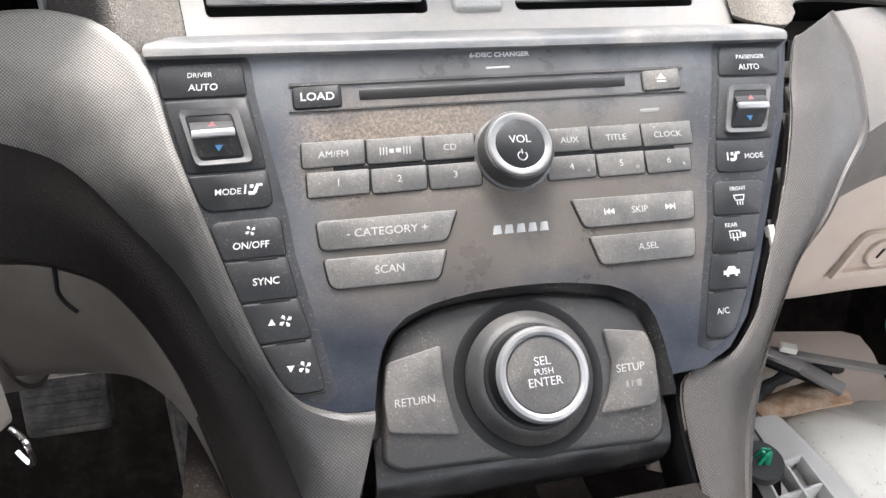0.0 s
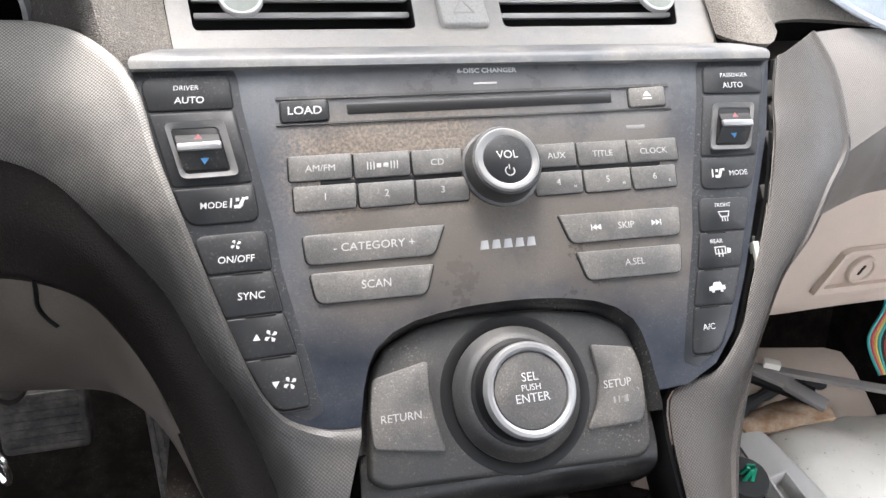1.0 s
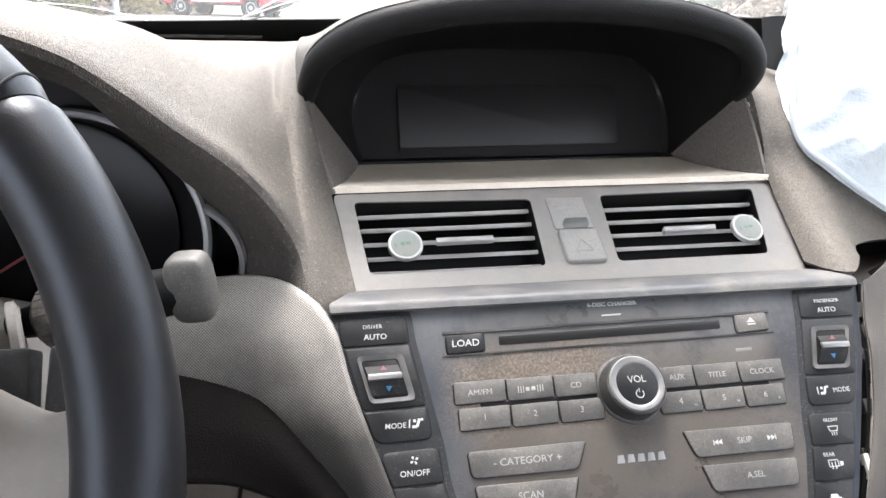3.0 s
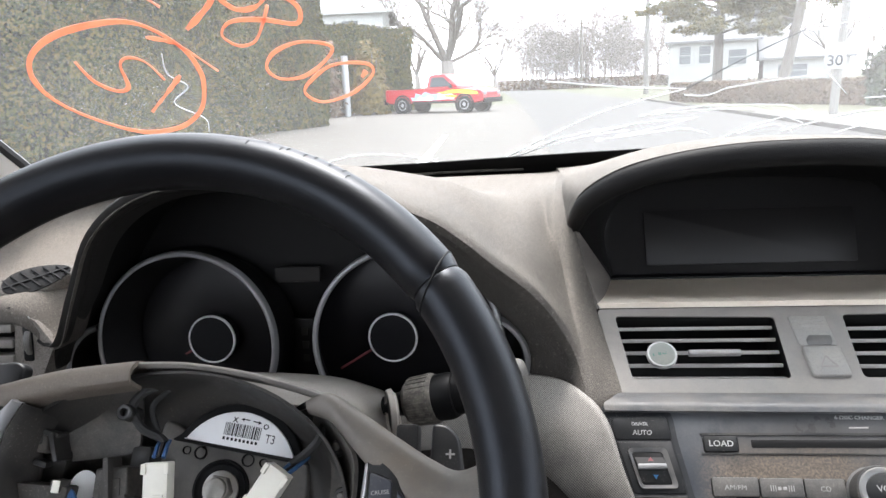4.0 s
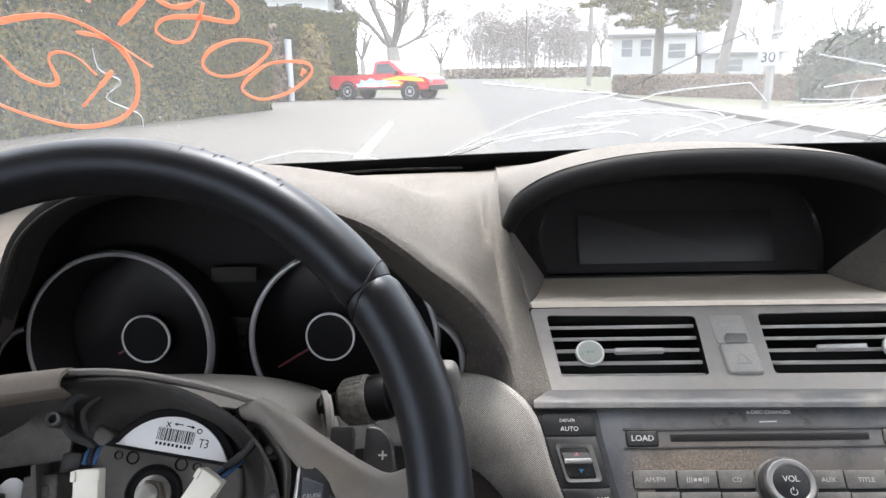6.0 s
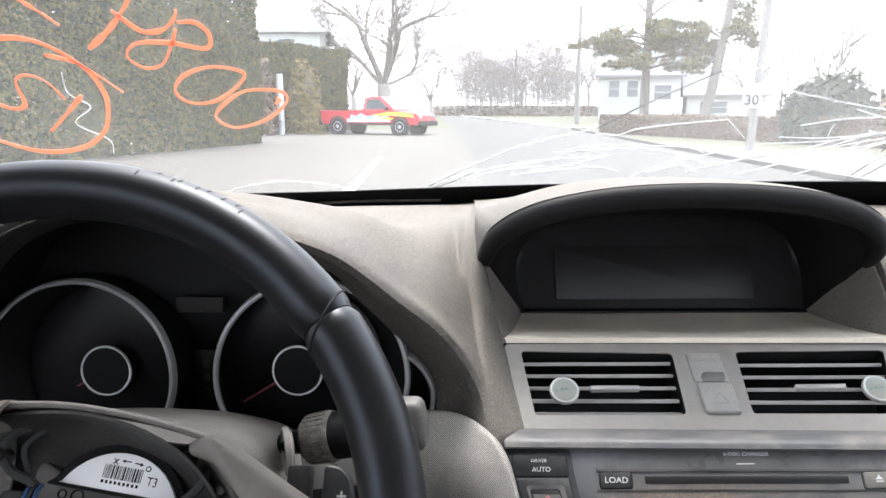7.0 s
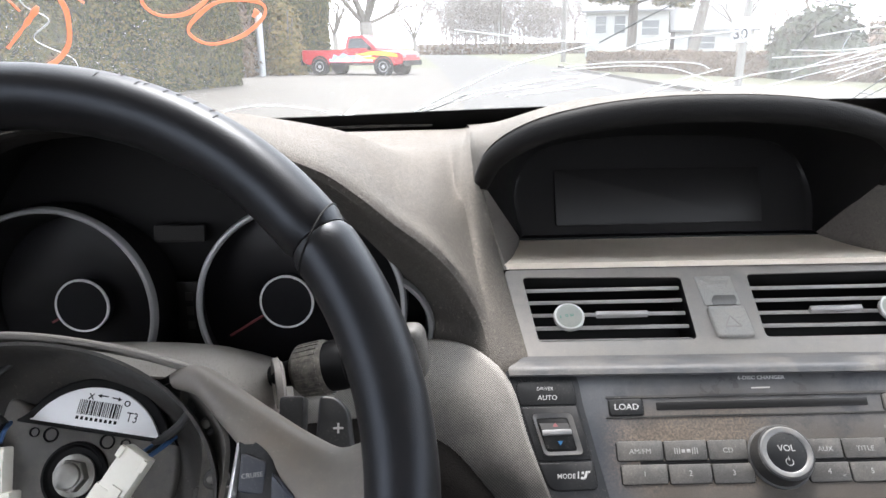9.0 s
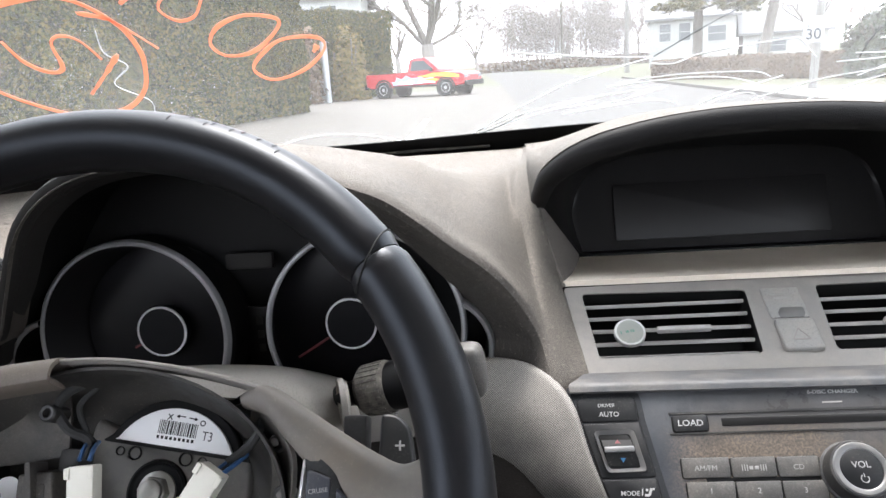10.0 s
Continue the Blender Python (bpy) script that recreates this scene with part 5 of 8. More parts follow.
        cx, cy = sum(p[0] for p in pts) / 4, sum(p[1] for p in pts) / 4
        if text:
            words(text, 0.0026 if text == "CRUISE" else 0.0042, W @ pose(cx * MM, (cy - (1.5 if text == "CH" else 0)) * MM, (d + 0.05) * MM, 0, 0, 6), faded_ink, b)
        if text == "CH":
            words("+", 0.0042, W @ pose(cx * MM, (cy + 6) * MM, (d + 0.05) * MM), faded_ink, b)
        if text == "":
            bm = bmesh.new()
            box(bm, W @ pose(cx * MM, cy * MM, (d + 0.05) * MM), (0.0062, 0.002, 0.0001))
            part("print_bar", bm, faded_ink, b)
    return root


def wheel_hub():
    root = thing("wheel_hub", on_wheel(4, 10, -90), "exposed black steering hub with bolt, paper label and loose wiring plugs", "steering hub")
    # dished carrier behind the opening
    rows = []
    for f, d in ((1.13, -23), (1.1, -36), (0.98, -54), (0.82, -66), (0.5, -72), (0.1, -72)):
        rows.append([on_wheel(6 + (80 * f if math.cos(a) > 0 else 86 * f) * math.cos(a), 2 + 58 * f * math.sin(a), d) for a in (2 * math.pi * k / 24 for k in range(24))])
    part("carrier", skin(rows, 60, 18, 0.0015, closed=True), hub_dark, root)
    # left well with ribs
    for x, y, w, h, d in ((-66, 14, 12, 34, -44), (-28, 6, 14, 34, -48), (-22, 22, 12, 22, -52), (-44, -12, 30, 14, -40), (84, -4, 14, 22, -46), (-34, 18, 8, 10, -46)):
        bm = bmesh.new()
        box(bm, WHEEL @ pose(x * MM, y * MM, (d - 12) * MM, random.uniform(-8, 8), random.uniform(-8, 8), random.uniform(-6, 6)), (w * MM, h * MM, 0.024), 0.003)
        part("moulding", bm, hub_dark, root)
    for a, b in (((-72, 40), (-60, 36)), ((-62, 38), (-58, 24)), ((-30, 26), (-24, -10)), ((-70, 24), (-64, 22))):
        bm = bmesh.new()
        bar(bm, on_wheel(*a, -38), on_wheel(*b, -40), 0.003, 0.014, up=WHEEL.col[2][:3], bevel=0.001)
        part("rib", bm, hub_dark, root)
    # stepped brackets in the well
    for pts, hi in (([(-84, 48.5), (-72, 46.5), (-63, 34), (-63, 28.5), (-70, 27.5), (-76, 38)], -33), ([(-84, 23), (-71.5, 24), (-70.5, 13), (-77, -2), (-82, 2)], -33), ([(-76, 10), (-55, 11.5), (-53, -8), (-71, -8)], -30),
                    ([(-37, 20.5), (-20, 22), (-18, 8), (-27, 8), (-28, -8), (-36, -8)], -36)):
        bm = bmesh.new()
        slab(rounded(mm(pts), 0.0015), (hi - 16) * MM, hi * MM, WHEEL, 0.0012, bm)
        part("bracket", bm, hub_brown, root, "stepped moulded bracket")
        bm = bmesh.new()
        mid = sum(mm(pts), Vector((0, 0))) / len(pts)
        slab(rounded([mid + (p - mid) * 0.62 for p in mm(pts)], 0.001), (hi - 1) * MM, (hi + 0.4) * MM, WHEEL, 0.0003, bm)
        part("bracket_recess", bm, hub_dark, root)
    for x, y in ((-25, 48), (87.3, 32), (91, 10)):
        part("screw_boss", lathe([(0.0042, -0.012), (0.0042, 0.0), (0.0034, 0.0008), (0.0022, 0.0006), (0.002, -0.003)], WHEEL @ pose(x * MM, y * MM, -0.033), 20), black_dusty, root)
    # moulded walls either side of the opening
    rows = [[on_wheel(*p) for p in r] for r in (((-72, 55, -20), (-46, 62, -22), (-20, 65, -24)), ((-71, 50, -36), (-46, 56, -40), (-22, 60, -42)), ((-68, 42, -46), (-46, 46, -52), (-25, 50, -53)), ((-62, 24, -50), (-45, 27, -57), (-26, 30, -58)))]
    part("hub_wall", skin(rows, 16, 18, 0.002), hub_brown, root, "dusty moulded hub wall")
    rows = [[on_wheel(*p) for p in r] for r in (((76, 54, -27), (99, 28, -24), (98, -6, -24)), ((74, 48, -38), (92, 26, -36), (91, -6, -36)), ((70, 42, -48), (83, 24, -46), (82, -6, -46)))]
    part("hub_wall", skin(rows, 16, 14, 0.002), hub_brown, root, "dusty moulded hub wall")
    # black semicircular frame and paper label
    W2 = WHEEL @ pose(0.028, 0.0175, -0.052, 0, 0, -9) @ Matrix.Diagonal((0.93, 0.93, 1, 1))
    arc = [(36 * math.cos(a), 36 * math.sin(a)) for a in np.linspace(0.05, math.pi - 0.05, 22)]
    bm = bmesh.new()
    slab(mm([(40, 14)] + [(x * 1.13, y * 1.13) for x, y in arc if y > 13] + [(-40, 14)]), -0.006, -0.001, W2, 0.001, bm)
    part("label_frame", bm, black, root)
    bm = bmesh.new()
    slab(mm([(-33, 16)] + [(x, y) for x, y in reversed(arc) if y > 15] + [(33, 16)]), -0.002, 0.0006, W2, 0.0004, bm)
    paper = part("label", bm, label_white, root, "white paper label with a barcode")
    x = -11.0
    widths = random.Random(4)
    while x < 10:
        w = widths.choice((0.35, 0.5, 0.9))
        bm = bmesh.new()
        slab(mm([(x, 22), (x + w, 22), (x + w, 29), (x, 29)]), 0.0005, 0.00075, W2, 0.00002, bm)
        part("print_bar", bm, black, paper)
        x += w + widths.choice((0.4, 0.6))
    for k in range(9):
        bm = bmesh.new()
        slab(mm([(-11 + 2.4 * k, 19.4), (-9.6 + 2.4 * k, 19.4), (-9.6 + 2.4 * k, 21), (-11 + 2.4 * k, 21)]), 0.0005, 0.00072, W2, 0.00002, bm)
        part("print_bar", bm, black, paper)
    words("T3", 0.0068, W2 @ Matrix.Translation((0.0165, 0.0235, 0.00065)), black, paper, wide=0.8)
    words("X", 0.004, W2 @ Matrix.Translation((-0.006, 0.0308, 0.00065)), black, paper, bold=0.0001)
    words("O", 0.004, W2 @ Matrix.Translation((0.0125, 0.0298, 0.00065)), black, paper, bold=0.0001)
    bm = bmesh.new()
    slab(mm([(-3, 31.8), (-1, 32.8), (-1, 32.2), (2.4, 32.2), (2.4, 31.6), (-1, 31.6), (-1, 30.8)]), 0.0005, 0.00072, W2, 0.00002, bm)
    slab(mm([(9.6, 31.4), (7.6, 32.4), (7.6, 31.8), (4.4, 32), (4.4, 31.4), (7.6, 31.2), (7.6, 30.4)]), 0.0005, 0.00072, W2, 0.00002, bm)
    part("arrows", bm, black, paper)
    # plate under the label with holes, and the centre bolt
    W3 = WHEEL @ pose(0.019, 0.012, -0.066, 0, 0, -9)
    bm = bmesh.new()
    slab(rounded(mm([(-42, -40), (46, -40), (46, 10), (42, 25), (-26, 26), (-42, 31)]), 0.006), -0.012, 0.004, W3, 0.002, bm)
    part("boss_plate", bm, hub_plate, root)
    for x, y, r in ((-16.4, 16.1, 2.8), (10.5, 16.8, 2.8), (-24.3, 16.1, 1.8), (19.2, 16.9, 1.8)):
        part("plate_hole", lathe([(r * 1.25 * MM, 0.0035), (r * 1.2 * MM, 0.005), (r * MM, 0.0046), (r * 0.9 * MM, 0.0036)], W3 @ Matrix.Translation((x * MM, y * MM, 0)), 24), black, root)
    part("boss_ring", lathe([(0.0155, 0.003), (0.015, 0.0056), (0.0138, 0.006), (0.0128, 0.0046), (0.0122, 0.0042)], W3, 40), black, root)
    part("bolt_washer", lathe([(0.0098, 0.003), (0.0096, 0.0055), (0.008, 0.006)], W3, 40), steel, root)
    bm = bmesh.new()
    slab(rounded([Vector((0.0076 * math.cos(k * math.pi / 3), 0.0076 * math.sin(k * math.pi / 3))) for k in range(6)], 0.0006), 0.004, 0.011, W3, 0.0008, bm)
    bolt = part("centre_bolt", bm, steel, root, "bare steel hexagon bolt")
    part("bolt_cap", lathe([(0.006, 0.0106), (0.0056, 0.0126), (0.0048, 0.0131), (0.002, 0.0131)], W3, 32), steel, bolt)
    # white plugs on blue tails
    for x, y, turn, tail in ((2, 2, 4, ((-2, 26, -30), (-2.5, 29, -32), (-4, 32, -36), (-7, 35, -44))), (50, 3, -33, ((60, 18, -30), (62, 20, -31), (64, 23, -36), (67, 28, -44)))):
        m = WHEEL @ pose(x * MM, y * MM, -0.03, 6, 0, turn)
        bm = bmesh.new()
        box(bm, m @ Matrix.Translation((0, 0.012, 0)), (0.0125, 0.02, 0.008), 0.001)
        plug = part("wiring_plug", bm, connector_white, root, "ivory plastic wiring plug")
        bm = bmesh.new()
        box(bm, m @ Matrix.Translation((0.001, -0.013, -0.0005)), (0.0165, 0.034, 0.0095), 0.001)
        part("plug_shell", bm, connector_white, plug)
        for q in (-0.0058, 0.0058):
            bm = bmesh.new()
            box(bm, m @ Matrix.Translation((q, 0.019, 0.0035)), (0.0024, 0.005, 0.003), 0.0005)
            part("plug_latch", bm, connector_white, plug)
        bm = bmesh.new()
        box(bm, m @ Matrix.Translation((0.002, 0.0, 0.0046)), (0.005, 0.014, 0.001), 0.0003)
        part("plug_tongue", bm, connector_white, plug)
        for k in range(3):
            part("wire", tube([on_wheel(a + 2.5 * k - 2, b, c) for a, b, c in tail], 0.0011, 16, 6), wire_blue if k != 1 else rubber, root)
    for pts, r in (([(-14, 63, -44), (-20, 59, -40), (-24, 51, -38), (-18, 41, -40), (-10, 37, -43), (-4, 33, -40)], 2.4), ([(-8, 62, -46), (-15, 52, -42), (-12, 40, -46)], 1.4), ([(76, 52, -36), (79, 44, -36), (76, 36, -38), (70, 30, -40), (63, 24, -38)], 2.2)):
        part("cable", tube([on_wheel(*p) for p in pts], r * MM, 24, 8), rubber, root, "black sleeved cable")
    for x, y, r in ((86, 33, 2.4), (90, 10, 2.2)):
        part("screw", lathe([(r * MM, -0.012), (r * MM, 0.001), (r * 0.5 * MM, 0.0018)], WHEEL @ pose(x * MM, y * MM, -0.034), 16), hub_plate, root)
    # plug with a fat blue tail in the left well
    bm = bmesh.new()
    box(bm, WHEEL @ pose(-0.0595, 0.004, -0.034, 4, 10, -4), (0.027, 0.018, 0.018), 0.0015)
    box(bm, WHEEL @ pose(-0.05, 0.012, -0.03, 4, 10, -4), (0.005, 0.006, 0.012), 0.001)
    part("side_plug", bm, hub_dark, root)
    bm = bmesh.new()
    box(bm, WHEEL @ pose(-0.049, 0.0115, -0.026, 4, 10, -4), (0.004, 0.006, 0.004), 0.0008)
    part("plug_tab", bm, connector_white, root)
    for k in range(3):
        part("wire", tube([on_wheel(-48 + 1.5 * k, 11 - k, -32), on_wheel(-45 + 1.8 * k, 5, -30), on_wheel(-41 + 1.8 * k, -5, -31), on_wheel(-38 + 1.8 * k, -26, -38)], 0.0017, 20, 8), wire_blue, root)
    part("paper_tab", lathe([(0.0085, -0.0004), (0.0085, 0.0004), (0.002, 0.0006)], WHEEL @ pose(-0.0445, 0.0105, -0.041, 0, 20, 0) @ Matrix.Diagonal((0.8, 1.1, 1, 1)), 28), label_white, root)


wheel_key = dusty(material("wheel_button_slate", (0.016, 0.021, 0.033), 0.42), 0.08, 30, 0.3)
seam_dark = material("seam_shadow", (0.003, 0.003, 0.0035), 0.8)
seam_grey = material("leather_seam", (0.05, 0.05, 0.052), 0.7)
steel = dusty(material("bare_steel", (0.42, 0.41, 0.38), 0.4, 0.8), 0.35, 70, 0.3)
hub_brown = granular(blotched(dusty(material("hub_moulding", (0.042, 0.0385, 0.035), 0.5), 0.3, 30, 0.5), 45, 0.7, (0.014, 0.0135, 0.013)), 0.12)
hub_plate = dusty(material("hub_plate", (0.12, 0.115, 0.108), 0.4, 0.35), 0.35, 45, 0.5)
wire_blue = material("blue_wire", (0.03, 0.09, 0.22), 0.45)


def steering_column():
    root = thing("steering_column_cover", (-0.38, 0.0, 0.94), "dusty grey-brown steering column shroud", "column cover")
    rows = []
    for y, w, top, low in ((0.07, 0.088, 0.955, 0.89), (0.03, 0.096, 0.976, 0.88), (-0.01, 0.1, 0.996, 0.87), (-0.04, 0.098, 1.004, 0.868), (-0.054, 0.09, 0.996, 0.875)):
        rows.append([Vector((-0.382 + w * math.copysign(abs(math.cos(a)) ** 0.6, math.cos(a)), y + 0.012 * math.sin(a), (top + low) / 2 + (top - low) / 2 * math.copysign(abs(math.sin(a)) ** 0.7, math.sin(a)))) for a in (2 * math.pi * k / 20 for k in range(20))])
    part("shroud", skin(rows, 64, 20, 0.003, closed=True), shroud_grey, root)
    bm = bmesh.new()
    bm.faces.new([bm.verts.new(p + Vector((0, 0.004, 0))) for p in spline(rows[-1], 40, True)])
    part("shroud_end", bm, black, root)
    m = plane((-0.286, -0.036, 0.986), (0.35, -0.94, 0), (0, 0, 1))
    part("stalk_socket", lathe([(0.0085, -0.006), (0.0122, -0.004), (0.0118, -0.001), (0.0106, -0.0006), (0.0098, -0.006)], m @ Matrix.Diagonal((1, 1.2, 1, 1)), 32, close=False), shroud_grey, root)
    part("socket_hole", lathe([(0.0106, -0.0022), (0.002, -0.0022)], m @ Matrix.Diagonal((1, 1.2, 1, 1)), 24), black, root)
    wiper = thing("wiper_stalk", (-0.26, -0.03, 0.99), "dusty black wiper stalk with a grey paddle end", "stalk switch")
    ax = Vector((1.0, -0.18, 0.26)).normalized()
    base = Vector((-0.29, -0.02, 0.983))
    side = plane(base, ax.cross(Vector((0, 0, 1))).normalized(), (0, 0, 1))
    m = Matrix.LocRotScale(base, ax.to_track_quat("Z", "Y"), None)
    part("barrel", lathe([(0.006, 0.0), (0.0075, 0.012), (0.0115, 0.018), (0.0135, 0.022), (0.0142, 0.044), (0.013, 0.048)], m, 40), black, wiper)
    part("collar", lathe([(0.0115, 0.016), (0.0143, 0.019), (0.0149, 0.034), (0.0143, 0.036)], m, 40), dust_crust, wiper, "dust-caked knurled collar")
    part("arm", lathe([(0.0125, 0.047), (0.011, 0.062), (0.0105, 0.078)], m @ Matrix.Diagonal((0.8, 1, 1, 1)), 32), black, wiper)
    end = base + ax * 0.083
    e = Matrix.LocRotScale(end, Euler((radians(4), radians(-6), radians(-10))), None)
    bm = bmesh.new()
    bmesh.ops.create_uvsphere(bm, u_segments=28, v_segments=18, radius=1)
    for v in bm.verts:
        v.co = e @ Vector([math.copysign(abs(c) ** 0.5, c) * k for c, k in zip(v.co, (0.0095, 0.0085, 0.0155))])
    part("paddle_end", bm, key_grey, wiper, "rounded grey paddle end")
    for k, w in enumerate((2.4, 1.6, 2.0, 1.2, 1.8)):
        bm = bmesh.new()
        box(bm, m @ pose(-0.006 + 0.0032 * k, -0.0158, 0.034, 0, 0, 0), (0.0012, 0.0006, w * MM))
        part("print_bar", bm, faded_ink, wiper)
    for k in range(26):
        a = 2 * math.pi * k / 26
        bm = bmesh.new()
        bar(bm, m @ Vector((0.0141 * math.cos(a), 0.0141 * math.sin(a), 0.0195)), m @ Vector((0.0148 * math.cos(a), 0.0148 * math.sin(a), 0.0335)), 0.0014, 0.0014, up=m.to_3x3() @ Vector((math.cos(a), math.sin(a), 0)))
        part("knurl", bm, dust_crust, wiper)
    for s, x in ((1, 0), (-1, 0)):
        shift = thing("shift_paddle", on_wheel(138 * s, 32, -62), "dark grey gearshift paddle behind the steering wheel", "shift paddle", "paddles behind the wheel")
        bm = bmesh.new()
        outline = [(130, 47), (138, 46), (144, 40), (147, 20), (143, 2), (128, 4)] if s > 0 else [(-136, 56), (-132, 73), (-127, 78), (-110, 79), (-105, 76), (-108, 56)]
        slab(rounded(mm(outline), 0.003), -0.068, -0.06, WHEEL, 0.0015, bm)
        blade = part("blade", bm, key_dark, shift)
        if s > 0:
            words("+", 0.0095, WHEEL @ pose(0.1395, 0.031, -0.0599), white_ink, blade, bold=0.0001)
        else:
            words("-", 0.009, WHEEL @ pose(-0.1255, 0.0705, -0.0599), white_ink, blade, bold=0.0003)
        for dx, dy, w, h in ((116, 34, 12, 26), (121, 16, 10, 14)):
            bm = bmesh.new()
            box(bm, WHEEL @ pose(s * dx * MM, dy * MM, -0.072), (w * MM, h * MM, 0.014), 0.002)
            part("paddle_mount", bm, key_dark, shift)
    keyring = thing("ignition_key", (-0.214, -0.07, 0.865), "ignition key with a chrome loop in its lock", "car key")
    bm = bmesh.new()
    slab(rounded(mm([(-8, -16), (8, -16), (8, 16), (-8, 16)]), 0.006), -0.004, 0.004, plane((-0.219, -0.076, 0.868), (0.9, -0.43, 0), (0, 0.1, 1)), 0.0015, bm)
    part("key_head", bm, taupe, keyring)
    part("key_loop", tube([(-0.211, -0.08, 0.853), (-0.206, -0.084, 0.85), (-0.205, -0.085, 0.842), (-0.207, -0.084, 0.836), (-0.212, -0.08, 0.84)], 0.0012, 24, 8), chrome, keyring, "chrome key loop")
    part("lock_barrel", lathe([(0.018, -0.04), (0.018, 0.0), (0.014, 0.004)], plane((-0.262, -0.03, 0.872), (0.9, -0.43, 0), (0, 0, 1)), 32), taupe, keyring)


dust_crust = dusty(material("dust_crust", (0.05, 0.047, 0.043), 0.9), 0.35, 200, 0.8, 0.3, 0.6)


# ---------------------------------------------------------------- trims beside the stack, knee panel, footwell
def left_trim():
    root = thing("driver_trim", (-0.18, 0.0, 0.93), "grey weave-pattern trim sweeping down beside the centre stack", "dashboard trim")
    inner = [(-73, -104, 855), (-87, -103, 856), (-103, -98, 861), (-113, -88, 870), (-122, -71, 886), (-132, -48, 907), (-145, -17, 936), (-155, 12, 962), (-178, 36, 973), (-212, 42, 974), (-255, 34, 962), (-300, 20, 952)]
    outer = [(-92, -140, 806), (-102, -111, 824), (-110, -90, 842), (-119, -74, 857), (-129, -62, 868), (-143, -40, 888), (-165, -19, 907), (-187, -1, 924), (-212, 8, 932), (-242, 12, 938), (-275, 8, 938), (-305, 2, 935)]
    a, b = [Vector(p) * MM for p in inner], [Vector(p) * MM for p in outer]
    N = Vector(FACE.col[2][:3])
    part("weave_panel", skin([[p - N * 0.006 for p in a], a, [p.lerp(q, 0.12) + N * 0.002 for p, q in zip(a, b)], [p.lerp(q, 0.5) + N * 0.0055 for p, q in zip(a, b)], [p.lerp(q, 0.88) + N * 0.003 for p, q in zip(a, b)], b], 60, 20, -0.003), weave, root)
    low = [(-106, -165, 770), (-118, -125, 792), (-130, -95, 811), (-142, -68, 835), (-152, -50, 851), (-165, -34, 866), (-180, -21, 878), (-201, -13, 885), (-222, -10, 888), (-250, -8, 889), (-280, -8, 889), (-310, -8, 889)]
    c = [Vector(p) * MM for p in low]
    part("dark_band", skin([b, [p.lerp(q, 0.1) + N * 0.001 for p, q in zip(b, c)], [p.lerp(q, 0.5) + N * 0.006 for p, q in zip(b, c)], [p.lerp(q, 0.92) + N * 0.002 for p, q in zip(b, c)], c, [p - N * 0.012 for p in c]], 60, 20, -0.003), dark_trim, root, "black grained console band")
    part("edge_bead", tube([p + N * 0.0008 for p in a[:8]], 0.0009, 60, 6), bezel_grey, root)
    # lower console below the pod
    rows = [[Vector((x, y, z)) for x in (-0.072, -0.03, 0.03, 0.066)] for y, z in ((-0.134, 0.817), (-0.16, 0.808), (-0.2, 0.8), (-0.34, 0.79))]
    part("console_top", skin(rows, 14, 12, -0.004), dark_trim, root, "dark console tray")
    rows = [[p - Vector((0.004, 0, 0.002)) for p in c[:4]], [p + Vector((-0.002, 0.02, -0.1)) for p in c[:4]], [p + Vector((0.0, 0.05, -0.45)) for p in c[:4]]]
    part("console_side", skin(rows, 14, 12, 0.004), dark_trim, root)
    bm = bmesh.new()
    slab(rounded([Vector((-0.048, -0.012)), Vector((0.05, -0.012)), Vector((0.054, 0.012)), Vector((-0.052, 0.012))], 0.004), -0.01, 0.002, plane((-0.002, -0.158, 0.813), (1, 0, 0), (0, 0.94, 0.32)), 0.002, bm)
    part("tray_lid", bm, key_dark, root, "dark tray lid edge")
    knee = thing("knee_panel", (-0.4, 0.02, 0.82), "beige plastic knee panel under the driver's dashboard", "dashboard panel")
    rows = []
    for x, y0, bulge in ((-0.76, 0.0, 0.0), (-0.6, -0.005, 0.002), (-0.45, -0.008, 0.003), (-0.3, -0.008, 0.002), (-0.246, -0.006, 0.0)):
        rows.append([Vector((x, y0 + 0.02, 0.925)), Vector((x, y0, 0.889)), Vector((x, y0 + 0.004, 0.84)), Vector((x, y0 + 0.022, 0.79)), Vector((x, y0 + 0.05, 0.762)), Vector((x, y0 + 0.09, 0.752))])
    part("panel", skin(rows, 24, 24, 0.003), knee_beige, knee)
    rows = []
    for p, dy in ((Vector((-0.243, -0.006, 0.889)), 0), (c[7], 0), (c[6], 0), (c[5], 0), (c[4], 0), (c[3], 0), (c[2], 0)):
        t = (p.z - 0.811) / 0.078
        rows.append([p + Vector((0, 0.003, -0.001)), p + Vector((-0.006, 0.012, -0.03 - 0.02 * t)) * (0.1 + 0.9 * t), p + Vector((-0.012, 0.035, -0.05 - 0.05 * t)) * (0.1 + 0.9 * t), p + Vector((-0.014, 0.08, -0.058 - 0.07 * t)) * (0.1 + 0.9 * t)])
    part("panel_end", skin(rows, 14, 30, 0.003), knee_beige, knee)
    part("panel_seam", tube([(-0.2005, -0.0157, 0.884), (-0.2026, -0.0122, 0.8735), (-0.2037, -0.011, 0.8662), (-0.2018, -0.0107, 0.8594), (-0.198, -0.0111, 0.8539)], 0.0011, 20, 6), black, knee)


